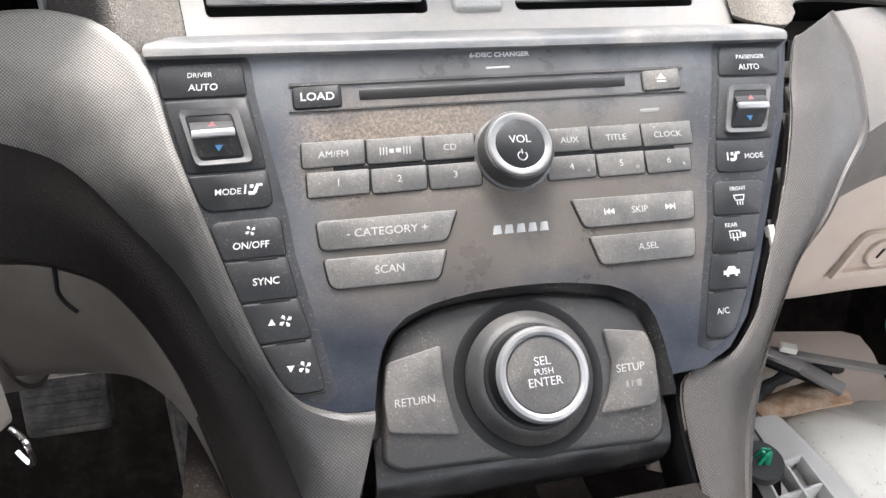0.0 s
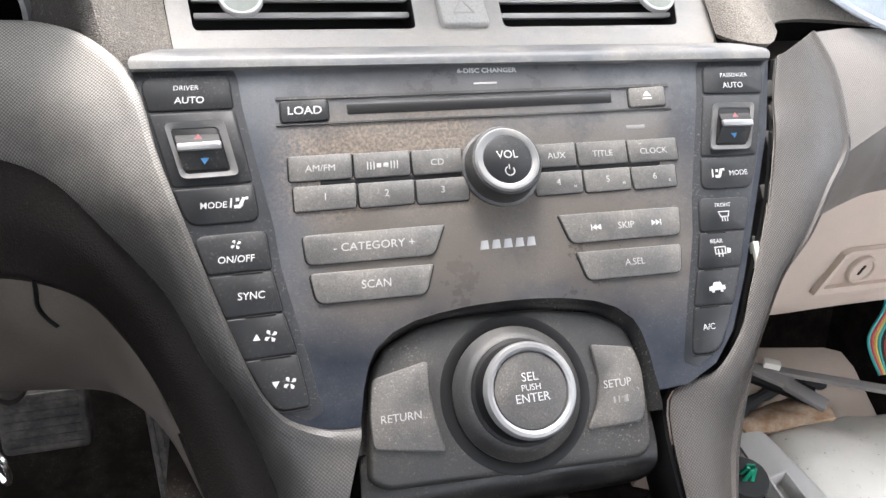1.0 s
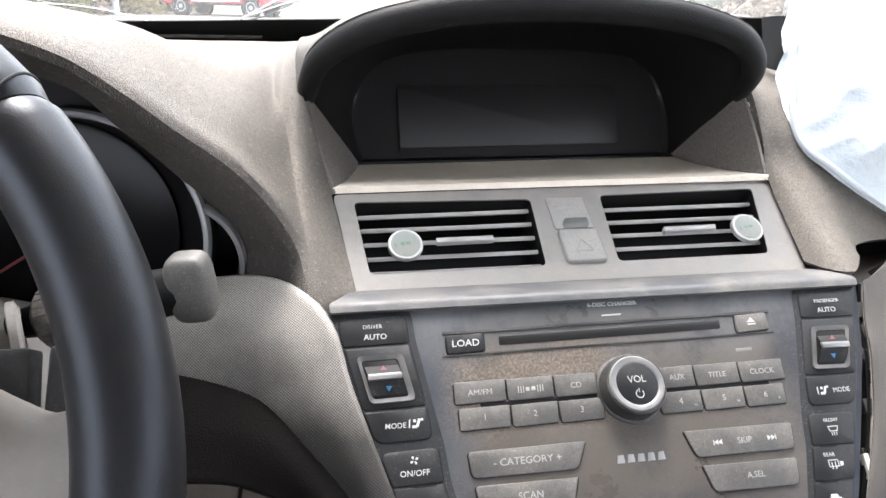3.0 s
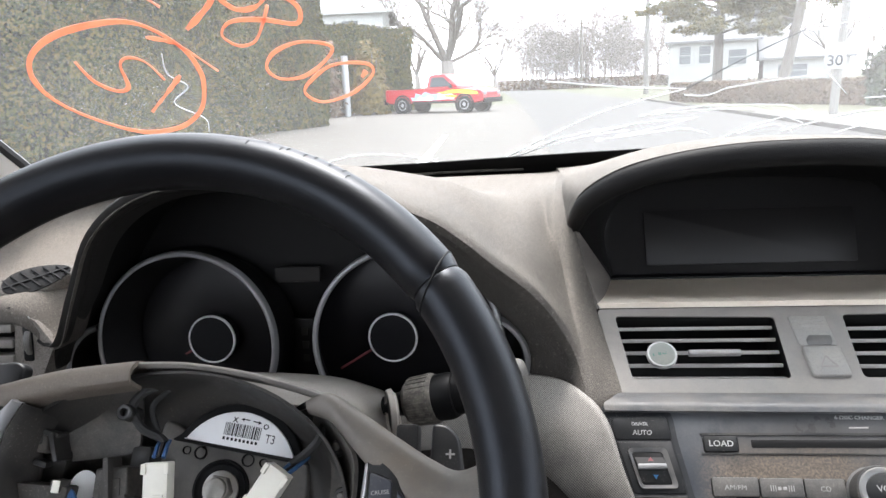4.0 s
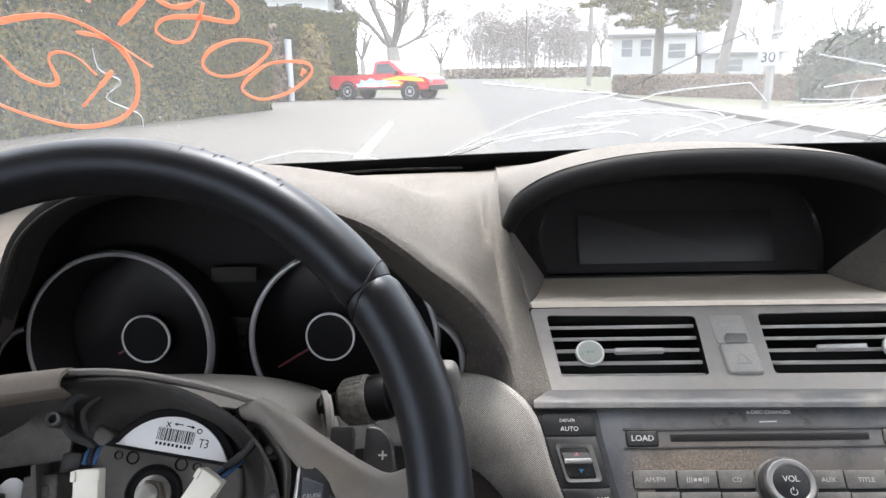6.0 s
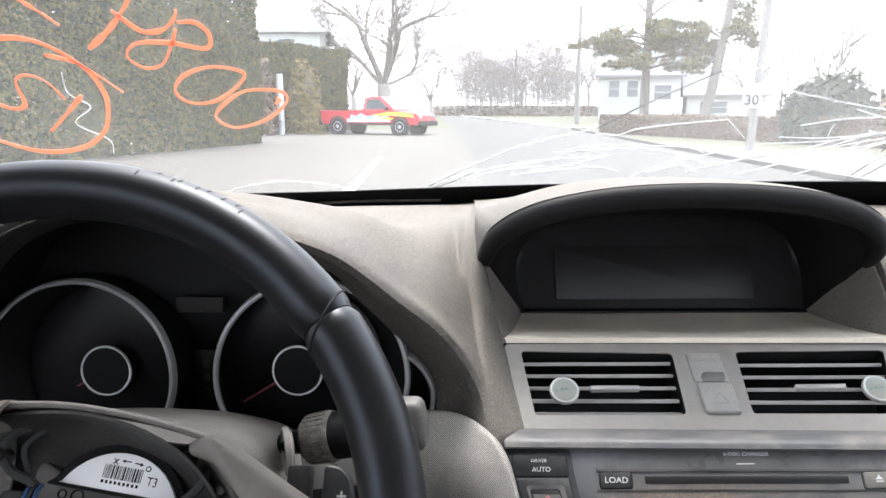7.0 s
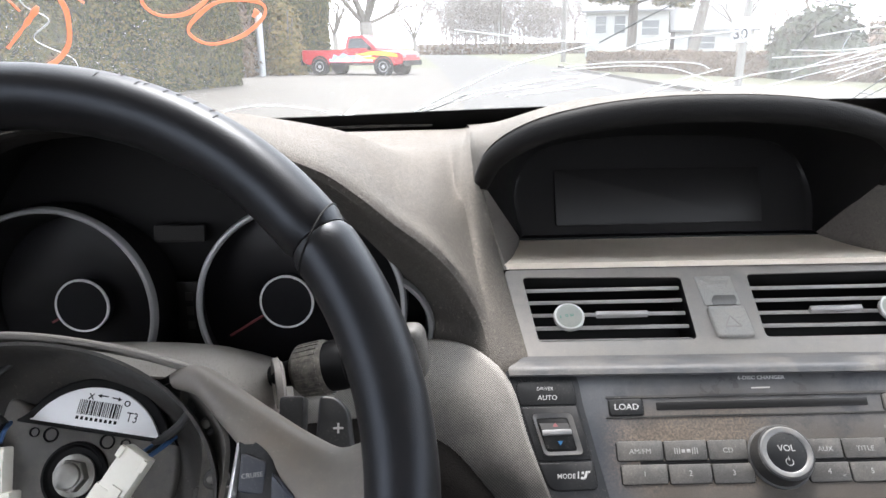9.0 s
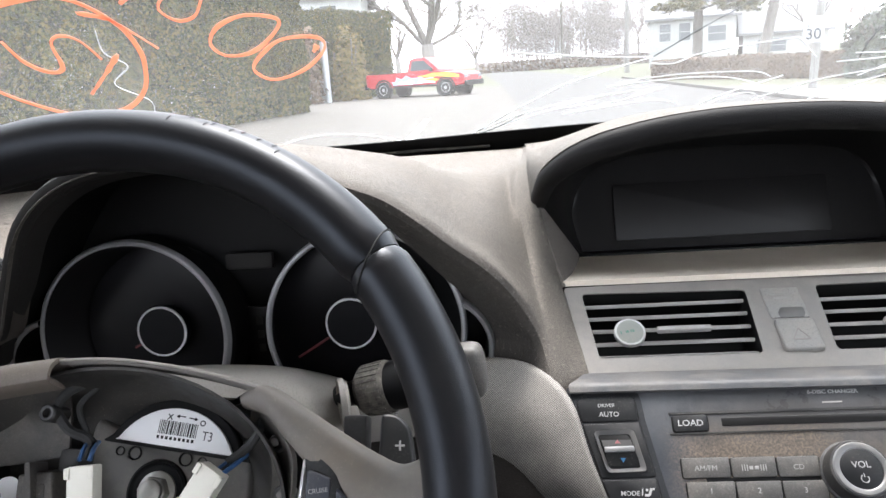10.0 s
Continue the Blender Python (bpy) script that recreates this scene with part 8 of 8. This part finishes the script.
def twig_blades(name, tips, per, length, mats, root, seed):
    """Fine twigs as slim tapering blades that fan out from the ends of the limbs."""
    rnd = random.Random(seed)
    verts, faces, index = [], [], []
    for p, way in tips:
        for k in range(per):
            d = (way + Vector((rnd.gauss(0, 0.6), rnd.gauss(0, 0.6), rnd.gauss(0.1, 0.5)))).normalized()
            side = d.orthogonal().normalized()
            side.rotate(Matrix.Rotation(rnd.uniform(0, 6.28), 3, d))
            n = length * rnd.uniform(0.5, 1.3)
            q = p - way * length * rnd.uniform(0, 1.2)
            mid = q + d * n * 0.55 + side * n * rnd.uniform(-0.12, 0.12)
            i = len(verts)
            verts += [q - side * 0.016, q + side * 0.016, mid + side * 0.012, mid - side * 0.012, q + d * n]
            faces += [(i, i + 1, i + 2, i + 3), (i + 3, i + 2, i + 4)]
            index += [rnd.randrange(len(mats))] * 2
    me = bpy.data.meshes.new(name)
    me.from_pydata([tuple(v) for v in verts], [], faces)
    for m in mats:
        me.materials.append(m)
    me.polygons.foreach_set("material_index", index)
    ob = new(name, me)
    ob.parent = root
    ob.matrix_parent_inverse = Matrix.Translation(-root.location)
    return ob


def bare_tree(place, height, levels, seed, label, trunk_r=0.4, limbs=4, fork=0.22, ways=(), per=3):
    rnd = random.Random(seed)
    root = thing("tree", place, label, "tree", "bare winter trees")
    bm, tips = bmesh.new(), []
    p = Vector(place)
    h0 = height * fork
    tube([p, p + Vector((0.1, 0, h0 * 0.5)), p + Vector((0, 0.1, h0))], lambda f: trunk_r * (1.15 - 0.3 * f), 6, 9, bm=bm)
    part("trunk", bm, pale_bark, root)
    bm = bmesh.new()
    for k in range(limbs):
        a = k * 2 * math.pi / limbs + rnd.uniform(-0.3, 0.3)
        lean = rnd.uniform(0.35, 0.6)
        branch(bm, p + Vector((0, 0.1, h0)), Vector((lean * math.cos(a), lean * math.sin(a), 0.85)).normalized(), height * 0.27, trunk_r * 0.5, levels, rnd, tips)
    for way, size in ways:
        branch(bm, p + Vector((0, 0.1, h0 * 0.95)), Vector(way).normalized(), height * 0.26 * size, trunk_r * 0.46 * size, levels, rnd, tips, 0.5)
    part("crown", bm, bark, root, "bare branching crown")
    twig_blades("twigs", tips, per, height * 0.07, twig_grey, root, seed)


def pine(place, height, seed, label, lean=0.4, low=3.4, high=6.2, boughs=18, reach=(2.0, 5.2), count=26000):
    """A sparse pine: heavy drooping boughs in one zone, bare limbs with small tufts above."""
    rnd = random.Random(seed)
    root = thing("pine_tree", place, label, "tree", "pines by the house")
    p = Vector(place)
    bm = bmesh.new()
    tube([p, p + Vector((lean * 0.3, 0, height * 0.35)), p + Vector((lean * 0.6, 0.2, height * 0.7)), p + Vector((lean, 0, height))], lambda f: 0.3 * (1.1 - 0.75 * f), 14, 9, bm=bm)
    part("trunk", bm, bark, root)
    spots = []
    for k in range(boughs + 10):
        heavy = k < boughs
        z = rnd.uniform(low, high) if heavy else rnd.uniform(high, height * 0.95)
        a = rnd.uniform(0, 6.28)
        far = rnd.uniform(*reach) if heavy else rnd.uniform(1.0, 3.0)
        start = p + Vector((lean * z / height, 0, z))
        rise = rnd.uniform(-0.5, 0.4) if heavy else rnd.uniform(0.8, 2.0)
        end = start + Vector((math.cos(a) * far, math.sin(a) * far, rise))
        line = [start, start.lerp(end, 0.45) + Vector((0, 0, 0.35)), start.lerp(end, 0.8) + Vector((0, 0, 0.25)), end]
        bm = bmesh.new()
        tube(line, lambda f: 0.085 * (1.05 - 0.8 * f), 8, 5, bm=bm)
        part("limb", bm, bark, root)
        curve = spline(line, 12)
        for q in (curve[4:] if heavy else curve[9:]):
            for n in range(3 if heavy else 1):
                spots.append((q + Vector((rnd.gauss(0, 0.32), rnd.gauss(0, 0.32), rnd.gauss(-0.08, 0.14))), rnd.uniform(0.12, 0.3)))

    def where(r):
        c, size = r.choice(spots)
        n = Vector((r.gauss(0, 1), r.gauss(0, 1), r.gauss(0, 1)))
        return c + Vector((n.x * size, n.y * size, n.z * size * 0.5 - 0.04 * abs(n.x))), n

    ob = leaves("crown", count, where, 0.1, pine_green, "", "", seed=seed)
    ob.parent = root
    ob.matrix_parent_inverse = Matrix.Translation(-root.location)


def bush(place, wide, high, count, mats, label, seed, size=0.16):
    root = thing("bush", place, label, "bush")
    p = Vector(place)
    bm = bmesh.new()
    rnd0 = random.Random(seed)
    for k in range(9):
        a = rnd0.uniform(0, 6.28)
        tube([p + Vector((0.2 * math.cos(a), 0.2 * math.sin(a), 0)), p + Vector((wide * 0.4 * math.cos(a), wide * 0.4 * math.sin(a), high * rnd0.uniform(0.5, 0.9)))], 0.03, 5, 5, bm=bm)
    part("stems", bm, bark, root)

    def where(rnd):
        d = Vector((rnd.gauss(0, 1), rnd.gauss(0, 1), abs(rnd.gauss(0, 1)))).normalized()
        r = (1 + 0.28 * noise.noise(d * 2.2 + Vector((seed, 0, 0)))) * rnd.uniform(0.6, 1.02)
        return p + Vector((d.x * wide * 0.5 * r, d.y * wide * 0.5 * r, d.z * high * r)), d

    ob = leaves("foliage", count, where, size, mats, "", "", seed=seed)
    ob.parent = root
    ob.matrix_parent_inverse = Matrix.Translation(-root.location)


def pickup():
    root = thing("pickup_truck", (-3.5, 32.6, 0), "red pickup truck with blue and yellow flame graphics", "truck")
    M = Matrix.Translation((-3.55, 32.6, 0)) @ Matrix.Rotation(radians(-24), 4, "Z")

    def P(x, y, z):
        return M @ Vector((x, y, z))

    half = 0.88
    side = [(-2.55, 0.55), (-2.55, 1.08), (-0.35, 1.06), (-0.3, 1.1), (1.15, 1.08), (2.3, 0.98), (2.5, 0.86), (2.52, 0.5), (2.1, 0.42), (-2.3, 0.45)]
    bm = bmesh.new()
    made = grid(bm, [[P(x, y, z) for x, z in side] for y in (-half, -half + 0.05, half - 0.05, half)], True)
    bm.faces.new(made[0])
    bm.faces.new(made[-1][::-1])
    bmesh.ops.bevel(bm, geom=[e for e in bm.edges], offset=0.03, segments=1, affect="EDGES")
    body = part("body", bm, truck_red, root)
    cab = [(-0.35, 1.04), (-0.22, 1.62), (0.1, 1.7), (0.55, 1.68), (1.3, 1.1)]
    bm = bmesh.new()
    made = grid(bm, [[P(x, y * (0.86 if z > 1.3 else 0.97), z) for x, z in cab] for y in (-half, half)], False)
    bm.faces.new(made[0])
    bm.faces.new(made[-1][::-1])
    bm.faces.new((made[0][0], made[0][-1], made[1][-1], made[1][0]))
    part("cab", bm, truck_red, root)
    for s in (-1, 1):
        y = s * (half * 0.93)
        bm = bmesh.new()
        bm.faces.new([bm.verts.new(P(x, s * (half * (0.97 if z < 1.3 else 0.875)) + s * 0.006, z)) for x, z in ((-0.18, 1.14), (-0.1, 1.56), (0.5, 1.58), (1.02, 1.16))])
        part("side_window", bm, window_dark, root)
    bm = bmesh.new()
    bm.faces.new([bm.verts.new(P(x + 0.012, y, z + 0.01)) for x, y, z in ((1.24, -0.78, 1.14), (1.24, 0.78, 1.14), (0.62, 0.68, 1.62), (0.62, -0.68, 1.62))])
    part("windshield", bm, window_dark, root)
    # cargo bed hollow
    bm = bmesh.new()
    box(bm, M @ Matrix.Translation((-1.45, 0, 1.06)), (2.05, 1.5, 0.06))
    part("bed", bm, rubber, root)
    for x in (-1.62, 1.6):
        for s in (-1, 1):
            m = M @ Matrix.Translation((x, s * (half - 0.06), 0.37)) @ Matrix.Rotation(radians(90 * s), 4, "X") @ Matrix.Rotation(math.pi, 4, "X")
            bm = bmesh.new()
            part("arch", lathe([(0.47, 0.02), (0.47, 0.075), (0.4, 0.08), (0.38, 0.02)], m, 28, close=False), rubber, root)
            tyre = part("tyre", lathe([(0.2, -0.1), (0.33, -0.12), (0.37, -0.08), (0.37, 0.08), (0.33, 0.12), (0.22, 0.11)], m, 28), rubber, root)
            part("rim", lathe([(0.23, 0.09), (0.22, 0.115), (0.12, 0.1), (0.05, 0.12)], m, 24), alloy, tyre, "bright alloy rim")
    for s in (-1, 1):
        for k, (pts, mat) in enumerate((([(-1.1, 0.56), (-1.16, 0.72), (-0.98, 0.7), (-0.9, 0.9), (-0.62, 0.82), (-0.4, 0.96), (-0.1, 0.84), (0.3, 0.86), (0.42, 0.58)], truck_blue), ([(-0.85, 0.6), (-0.7, 0.74), (-0.45, 0.68), (-0.2, 0.8), (0.05, 0.66), (-0.1, 0.56)], truck_white),
                                        ([(0.2, 0.6), (0.3, 0.88), (0.6, 0.8), (1.0, 0.84), (1.1, 0.6)], truck_white), ([(0.15, 0.9), (0.5, 0.93), (1.0, 1.02), (1.7, 1.0), (2.25, 0.9), (2.3, 0.78), (1.9, 0.8), (1.2, 0.86), (0.7, 0.84)], truck_yellow),
                                        ([(0.5, 0.78), (1.0, 0.8), (1.3, 0.74), (1.12, 0.66), (0.7, 0.7)], truck_yellow), ([(-1.1, 0.44), (1.15, 0.44), (1.15, 0.53), (-1.1, 0.53)], rubber))):
            bm = bmesh.new()
            bm.faces.new([bm.verts.new(P(x, s * (half + 0.006 + 0.004 * k), z)) for x, z in pts])
            part("graphic", bm, mat, body)
    for s in (-1, 1):
        bm = bmesh.new()
        box(bm, M @ Matrix.Translation((2.48, s * 0.68, 0.82)), (0.1, 0.32, 0.16), 0.03)
        part("headlight", bm, alloy, root)
        bm = bmesh.new()
        box(bm, M @ Matrix.Translation((-2.55, s * 0.78, 0.85)), (0.04, 0.16, 0.34), 0.02)
        part("tail_light", bm, truck_red, root)
        bm = bmesh.new()
        box(bm, M @ Matrix.Translation((0.95, s * 0.98, 1.16)), (0.1, 0.18, 0.16), 0.03)
        part("mirror", bm, rubber, root)
    for x in (2.56, -2.62):
        bm = bmesh.new()
        box(bm, M @ Matrix.Translation((x, 0, 0.52)), (0.12, 1.74, 0.22), 0.04)
        part("bumper", bm, rubber, root)


truck_red = material("truck_red", (0.42, 0.022, 0.03), 0.3)
truck_blue = material("graphic_blue", (0.32, 0.45, 0.6), 0.4)
truck_white = material("graphic_white", (0.75, 0.75, 0.72), 0.4)
truck_yellow = material("graphic_yellow", (0.75, 0.47, 0.06), 0.4)
alloy = material("alloy", (0.3, 0.3, 0.31), 0.4, 0.6)


def house(place, turn, wide, deep, eave, ridge, label, wall, roof, wins):
    root = thing("house", place, label, "house")
    M = Matrix.Translation(place) @ Matrix.Rotation(radians(turn), 4, "Z")
    bm = bmesh.new()
    box(bm, M @ Matrix.Translation((0, 0, eave / 2)), (wide, deep, eave))
    body = part("wall", bm, wall, root)
    bm = bmesh.new()
    rows = [[M @ Vector((x, y, z)) for y, z in ((-deep / 2 - 0.4, eave - 0.1), (0, ridge), (deep / 2 + 0.4, eave - 0.1), (deep / 2 + 0.4, eave - 0.3), (0, ridge - 0.25), (-deep / 2 - 0.4, eave - 0.3))] for x in (-wide / 2 - 0.4, wide / 2 + 0.4)]
    made = grid(bm, rows, True)
    bm.faces.new(made[0])
    bm.faces.new(made[1][::-1])
    part("roof", bm, roof, root)
    for e in (-1, 1):
        bm = bmesh.new()
        bm.faces.new([bm.verts.new(M @ Vector((e * wide / 2, y, z))) for y, z in ((-deep / 2, eave), (deep / 2, eave), (0, ridge - 0.2))])
        part("gable", bm, wall, root)
    for x, z, w, h in wins:
        bm = bmesh.new()
        box(bm, M @ Matrix.Translation((x, -deep / 2 - 0.02, z)), (w + 0.25, 0.08, h + 0.25))
        frame_ = part("window", bm, white_wall, root)
        bm = bmesh.new()
        box(bm, M @ Matrix.Translation((x, -deep / 2 - 0.05, z)), (w, 0.06, h))
        part("pane", bm, hazed_glass, frame_)
        bm = bmesh.new()
        box(bm, M @ Matrix.Translation((x, -deep / 2 - 0.07, z)), (w, 0.06, 0.06))
        part("sash_bar", bm, white_wall, frame_)


def pole(place, height, radius, mat, label, lean=(0, 0), arms=()):
    root = thing("utility_pole", place, label, "pole", "poles along the road")
    p = Vector(place)
    top = p + Vector((lean[0], lean[1], height))
    part("shaft", tube([p, p.lerp(top, 0.5), top], lambda f: radius * (1 - 0.3 * f), 6, 10), mat, root)
    for z, w in arms:
        bm = bmesh.new()
        c = p.lerp(top, z / height)
        bar(bm, c - Vector((w / 2, 0, 0)), c + Vector((w / 2, 0, 0)), 0.09, 0.11)
        part("crossarm", bm, mat, root)
    return root


pole_wood = speckled("weathered_pole", (0.2, 0.19, 0.175), (0.26, 0.25, 0.24), 5)


def speed_sign():
    root = thing("speed_sign", (8.1, 19.75, 0), "white rectangular speed limit sign on a roadside pole", "road sign")
    M = plane((8.1, 19.6, 1.53), (0.93, -0.36, 0), (0, 0, 1))
    bm = bmesh.new()
    slab(rounded([Vector((-0.25, -0.33)), Vector((0.25, -0.33)), Vector((0.25, 0.33)), Vector((-0.25, 0.33))], 0.04), 0, 0.015, M, 0.004, bm)
    plate = part("plate", bm, metal_grey, root)
    words("30", 0.38, M @ Matrix.Translation((0, -0.12, 0.017)), window_dark, plate, bold=0.006)
    words("SPEED", 0.125, M @ Matrix.Translation((0, 0.23, 0.017)), window_dark, plate)
    words("LIMIT", 0.125, M @ Matrix.Translation((0, 0.11, 0.017)), window_dark, plate)
    part("post", tube([(8.22, 19.75, 0), (8.32, 19.75, 2.4), (8.48, 19.75, 5.6)], 0.105, 8, 10), pole_wood, root)


def outside():
    sheet("ground", [(-900, -900), (900, -900), (900, 1500), (-900, 1500)], 0.0, earth, "patchy spring grass and bare earth", "ground")
    sheet("pavement_lot", [(-30, -20), (0.3, -20), (0.35, 20), (0.0, 42), (-5.2, 40), (-30, 36)], 0.008, lot_surface, "pale worn asphalt parking area", "pavement")
    sheet("road", [(0.31, -40), (6.1, -40), (6.3, 15), (6.6, 40), (5.0, 90), (-4, 220), (-9, 220), (-1.6, 90), (0.02, 42), (0.36, 20)], 0.014, asphalt, "grey asphalt road running ahead", "road")
    bm = bmesh.new()
    for i, (a, b) in enumerate((((6.15, -40), (6.35, 15)), ((6.35, 15), (6.65, 40)))):
        bar(bm, (*a, 0.05), (*b, 0.05), 0.16, 0.12)
    solo("kerb", bm, concrete, "pale concrete kerb along the road", "kerb", kind="structure")
    sheet("pavement_side", [(6.6, 5), (9.6, 5), (10.4, 18), (7.2, 24), (6.6, 18)], 0.03, concrete, "pale concrete apron beside the road", "pavement")
    sheet("line", [(-1.98, 16.8), (-1.84, 16.8), (-1.56, 9.5), (-1.74, 9.5)], 0.02, line_paint, "worn white parking line", "road marking")
    bm = bmesh.new()
    bar(bm, (-10.5, 11.4, 0.07), (-7.6, 22.5, 0.07), 0.2, 0.16, bevel=0.03)
    solo("kerb_lot", bm, concrete, "low concrete kerb below the hedge", "kerb", kind="structure")
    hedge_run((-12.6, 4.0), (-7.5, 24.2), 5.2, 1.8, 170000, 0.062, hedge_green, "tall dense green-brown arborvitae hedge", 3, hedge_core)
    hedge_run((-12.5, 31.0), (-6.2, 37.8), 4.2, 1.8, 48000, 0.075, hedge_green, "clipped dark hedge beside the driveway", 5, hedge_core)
    bush((-8.9, 31.2, 0), 2.2, 3.9, 2600, brown_twig, "pale brown leafless shrub by the gate post", 9, 0.15)
    bush((-7.0, 33.2, 0), 1.8, 3.3, 3200, dry_green, "yellowing conifer beside the gate post", 10, 0.13)
    post = thing("gate_post", (-7.75, 31.4, 0), "white metal gate post with a black bracket", "post")
    part("post", tube([(-7.75, 31.4, 0), (-7.75, 31.4, 1.4), (-7.75, 31.4, 2.65)], 0.15, 6, 12), metal_grey, post)
    bm = bmesh.new()
    box(bm, pose(-8.3, 31.6, 0.6), (1.0, 0.05, 0.9), 0.02)
    part("gate_panel", bm, metal_grey, post)
    house((-14.8, 58, 0), 4, 9, 8, 7.0, 7.4, "pale grey flat-fronted building behind the hedge", white_wall, white_wall, ((-2, 5.5, 1.2, 1.4), (2, 5.5, 1.2, 1.4)))
    house((17.5, 68, 0), -14, 7, 8, 4.2, 6.8, "white clapboard house with a grey roof", white_wall, grey_roof, ((-2.2, 2.9, 0.9, 1.4), (-0.6, 2.9, 0.9, 1.4), (2, 2.6, 1.4, 1.2)))
    house((24.6, 66, 0), -14, 6.5, 6, 2.5, 4.6, "low white garage beside the house", white_wall, grey_roof, ((-1, 1.3, 2.2, 1.0),))
    bare_tree((23, 56, 0), 9, 4, 14, "bare tree behind the low brown hedge", 0.2)
    bare_tree((31, 60, 0), 11, 4, 15, "spreading bare tree in the far garden", 0.25)
    pickup()
    bare_tree((-5.7, 58, 0), 18, 6, 11, "large bare deciduous tree behind the truck", 0.6, 0, 0.17, (((-0.25, 0.1, 0.95), 1.1), ((0.42, -0.1, 0.85), 1.1), ((-0.8, 0, 0.42), 0.8), ((0.75, 0.2, 0.3), 0.6), ((0.1, 0.5, 0.9), 0.9), ((-0.05, -0.4, 0.95), 0.9)), 2)
    bare_tree((-10.5, 75, 0), 11, 4, 12, "bare tree beyond the driveway", 0.3)
    bare_tree((-2.5, 80, 0), 9, 4, 13, "slender bare tree beyond the truck", 0.25)
    pine((12.2, 46, 0), 15, 21, "tall sparse pine with drooping olive boughs", 0.0)
    pine((14.6, 42, 0), 13, 22, "tall leaning pine with a dark trunk and thin tufts", 2.6, 3.8, 7.5, 9, (1.2, 2.6), 9000)
    hedge_run((7.8, 35), (13.6, 21.5), 0.85, 1.5, 26000, 0.085, brown_twig, "low brown leafless hedge along the verge", 31, bark, 0.2)
    bush((12.9, 24.6, 0), 3.4, 2.2, 6500, evergreen, "dense dark evergreen bush", 33, 0.17)
    bush((20.5, 30, 0), 5.5, 3.0, 4000, brown_twig, "broad brown leafless shrub", 34, 0.22)
    speed_sign()
    pole((9.3, 54, 0), 8.6, 0.2, pole_wood, "pale slender roadside pole")
    pole((8.7, 100, 0), 9.2, 0.18, bark, "weathered wooden utility pole with crossarm", arms=((8.6, 2.2),))
    pole((20.5, 33, 0), 9.5, 0.16, bark, "weathered wooden utility pole with crossarm", arms=((9.0, 2.2),))
    # bare woodland beyond the bend
    rnd = random.Random(8)
    bm, tips = bmesh.new(), []
    for k in range(46):
        x, y = rnd.uniform(0.5, 26), rnd.uniform(118, 150)
        if k > 34:
            x, y = rnd.uniform(20, 60), rnd.uniform(85, 120)
        p, h = Vector((x, y, 0)), rnd.uniform(8.5, 13.5)
        tube([p, p + Vector((0, 0, h * 0.35))], 0.16, 3, 5, bm=bm)
        for j in range(3):
            a = rnd.uniform(0, 6.28)
            branch(bm, p + Vector((0, 0, h * 0.35)), Vector((0.4 * math.cos(a), 0.4 * math.sin(a), 0.9)).normalized(), h * 0.3, 0.11, 3, rnd, tips)
    solo("woods", bm, pale_bark, "distant bare grey-brown woodland", "woods", kind="stuff")

    def far(r):
        x, y = r.uniform(-3, 30), r.uniform(112, 128)
        return Vector((x, y, 1.5 * r.random() ** 1.4)), Vector((0, -1, 0.3))

    def twigs(r):
        k = r.randrange(14)
        c = Vector((1.5 + 1.9 * k, 120 + 9 * math.sin(5.1 * k), 0))
        h = 10.6 + 2.6 * math.sin(2.3 * k + 1) - 0.05 * k
        d = Vector((r.gauss(0, 1.5), r.gauss(0, 1.5), 0))
        return c + d + Vector((0, 0, h * (1 - 0.75 * r.random() ** 1.5) * (1 - 0.05 * d.length))), Vector((r.gauss(0, 1), -1, r.gauss(0, 1)))

    leaves("woodland_twigs", 90000, twigs, 0.12, twig_grey, "grey-brown haze of twigs on distant trees", "twigs", seed=16)
    leaves("undergrowth", 20000, far, 0.3, brown_twig + twig_grey, "brown undergrowth along the far roadside", "undergrowth", seed=6)


outside()
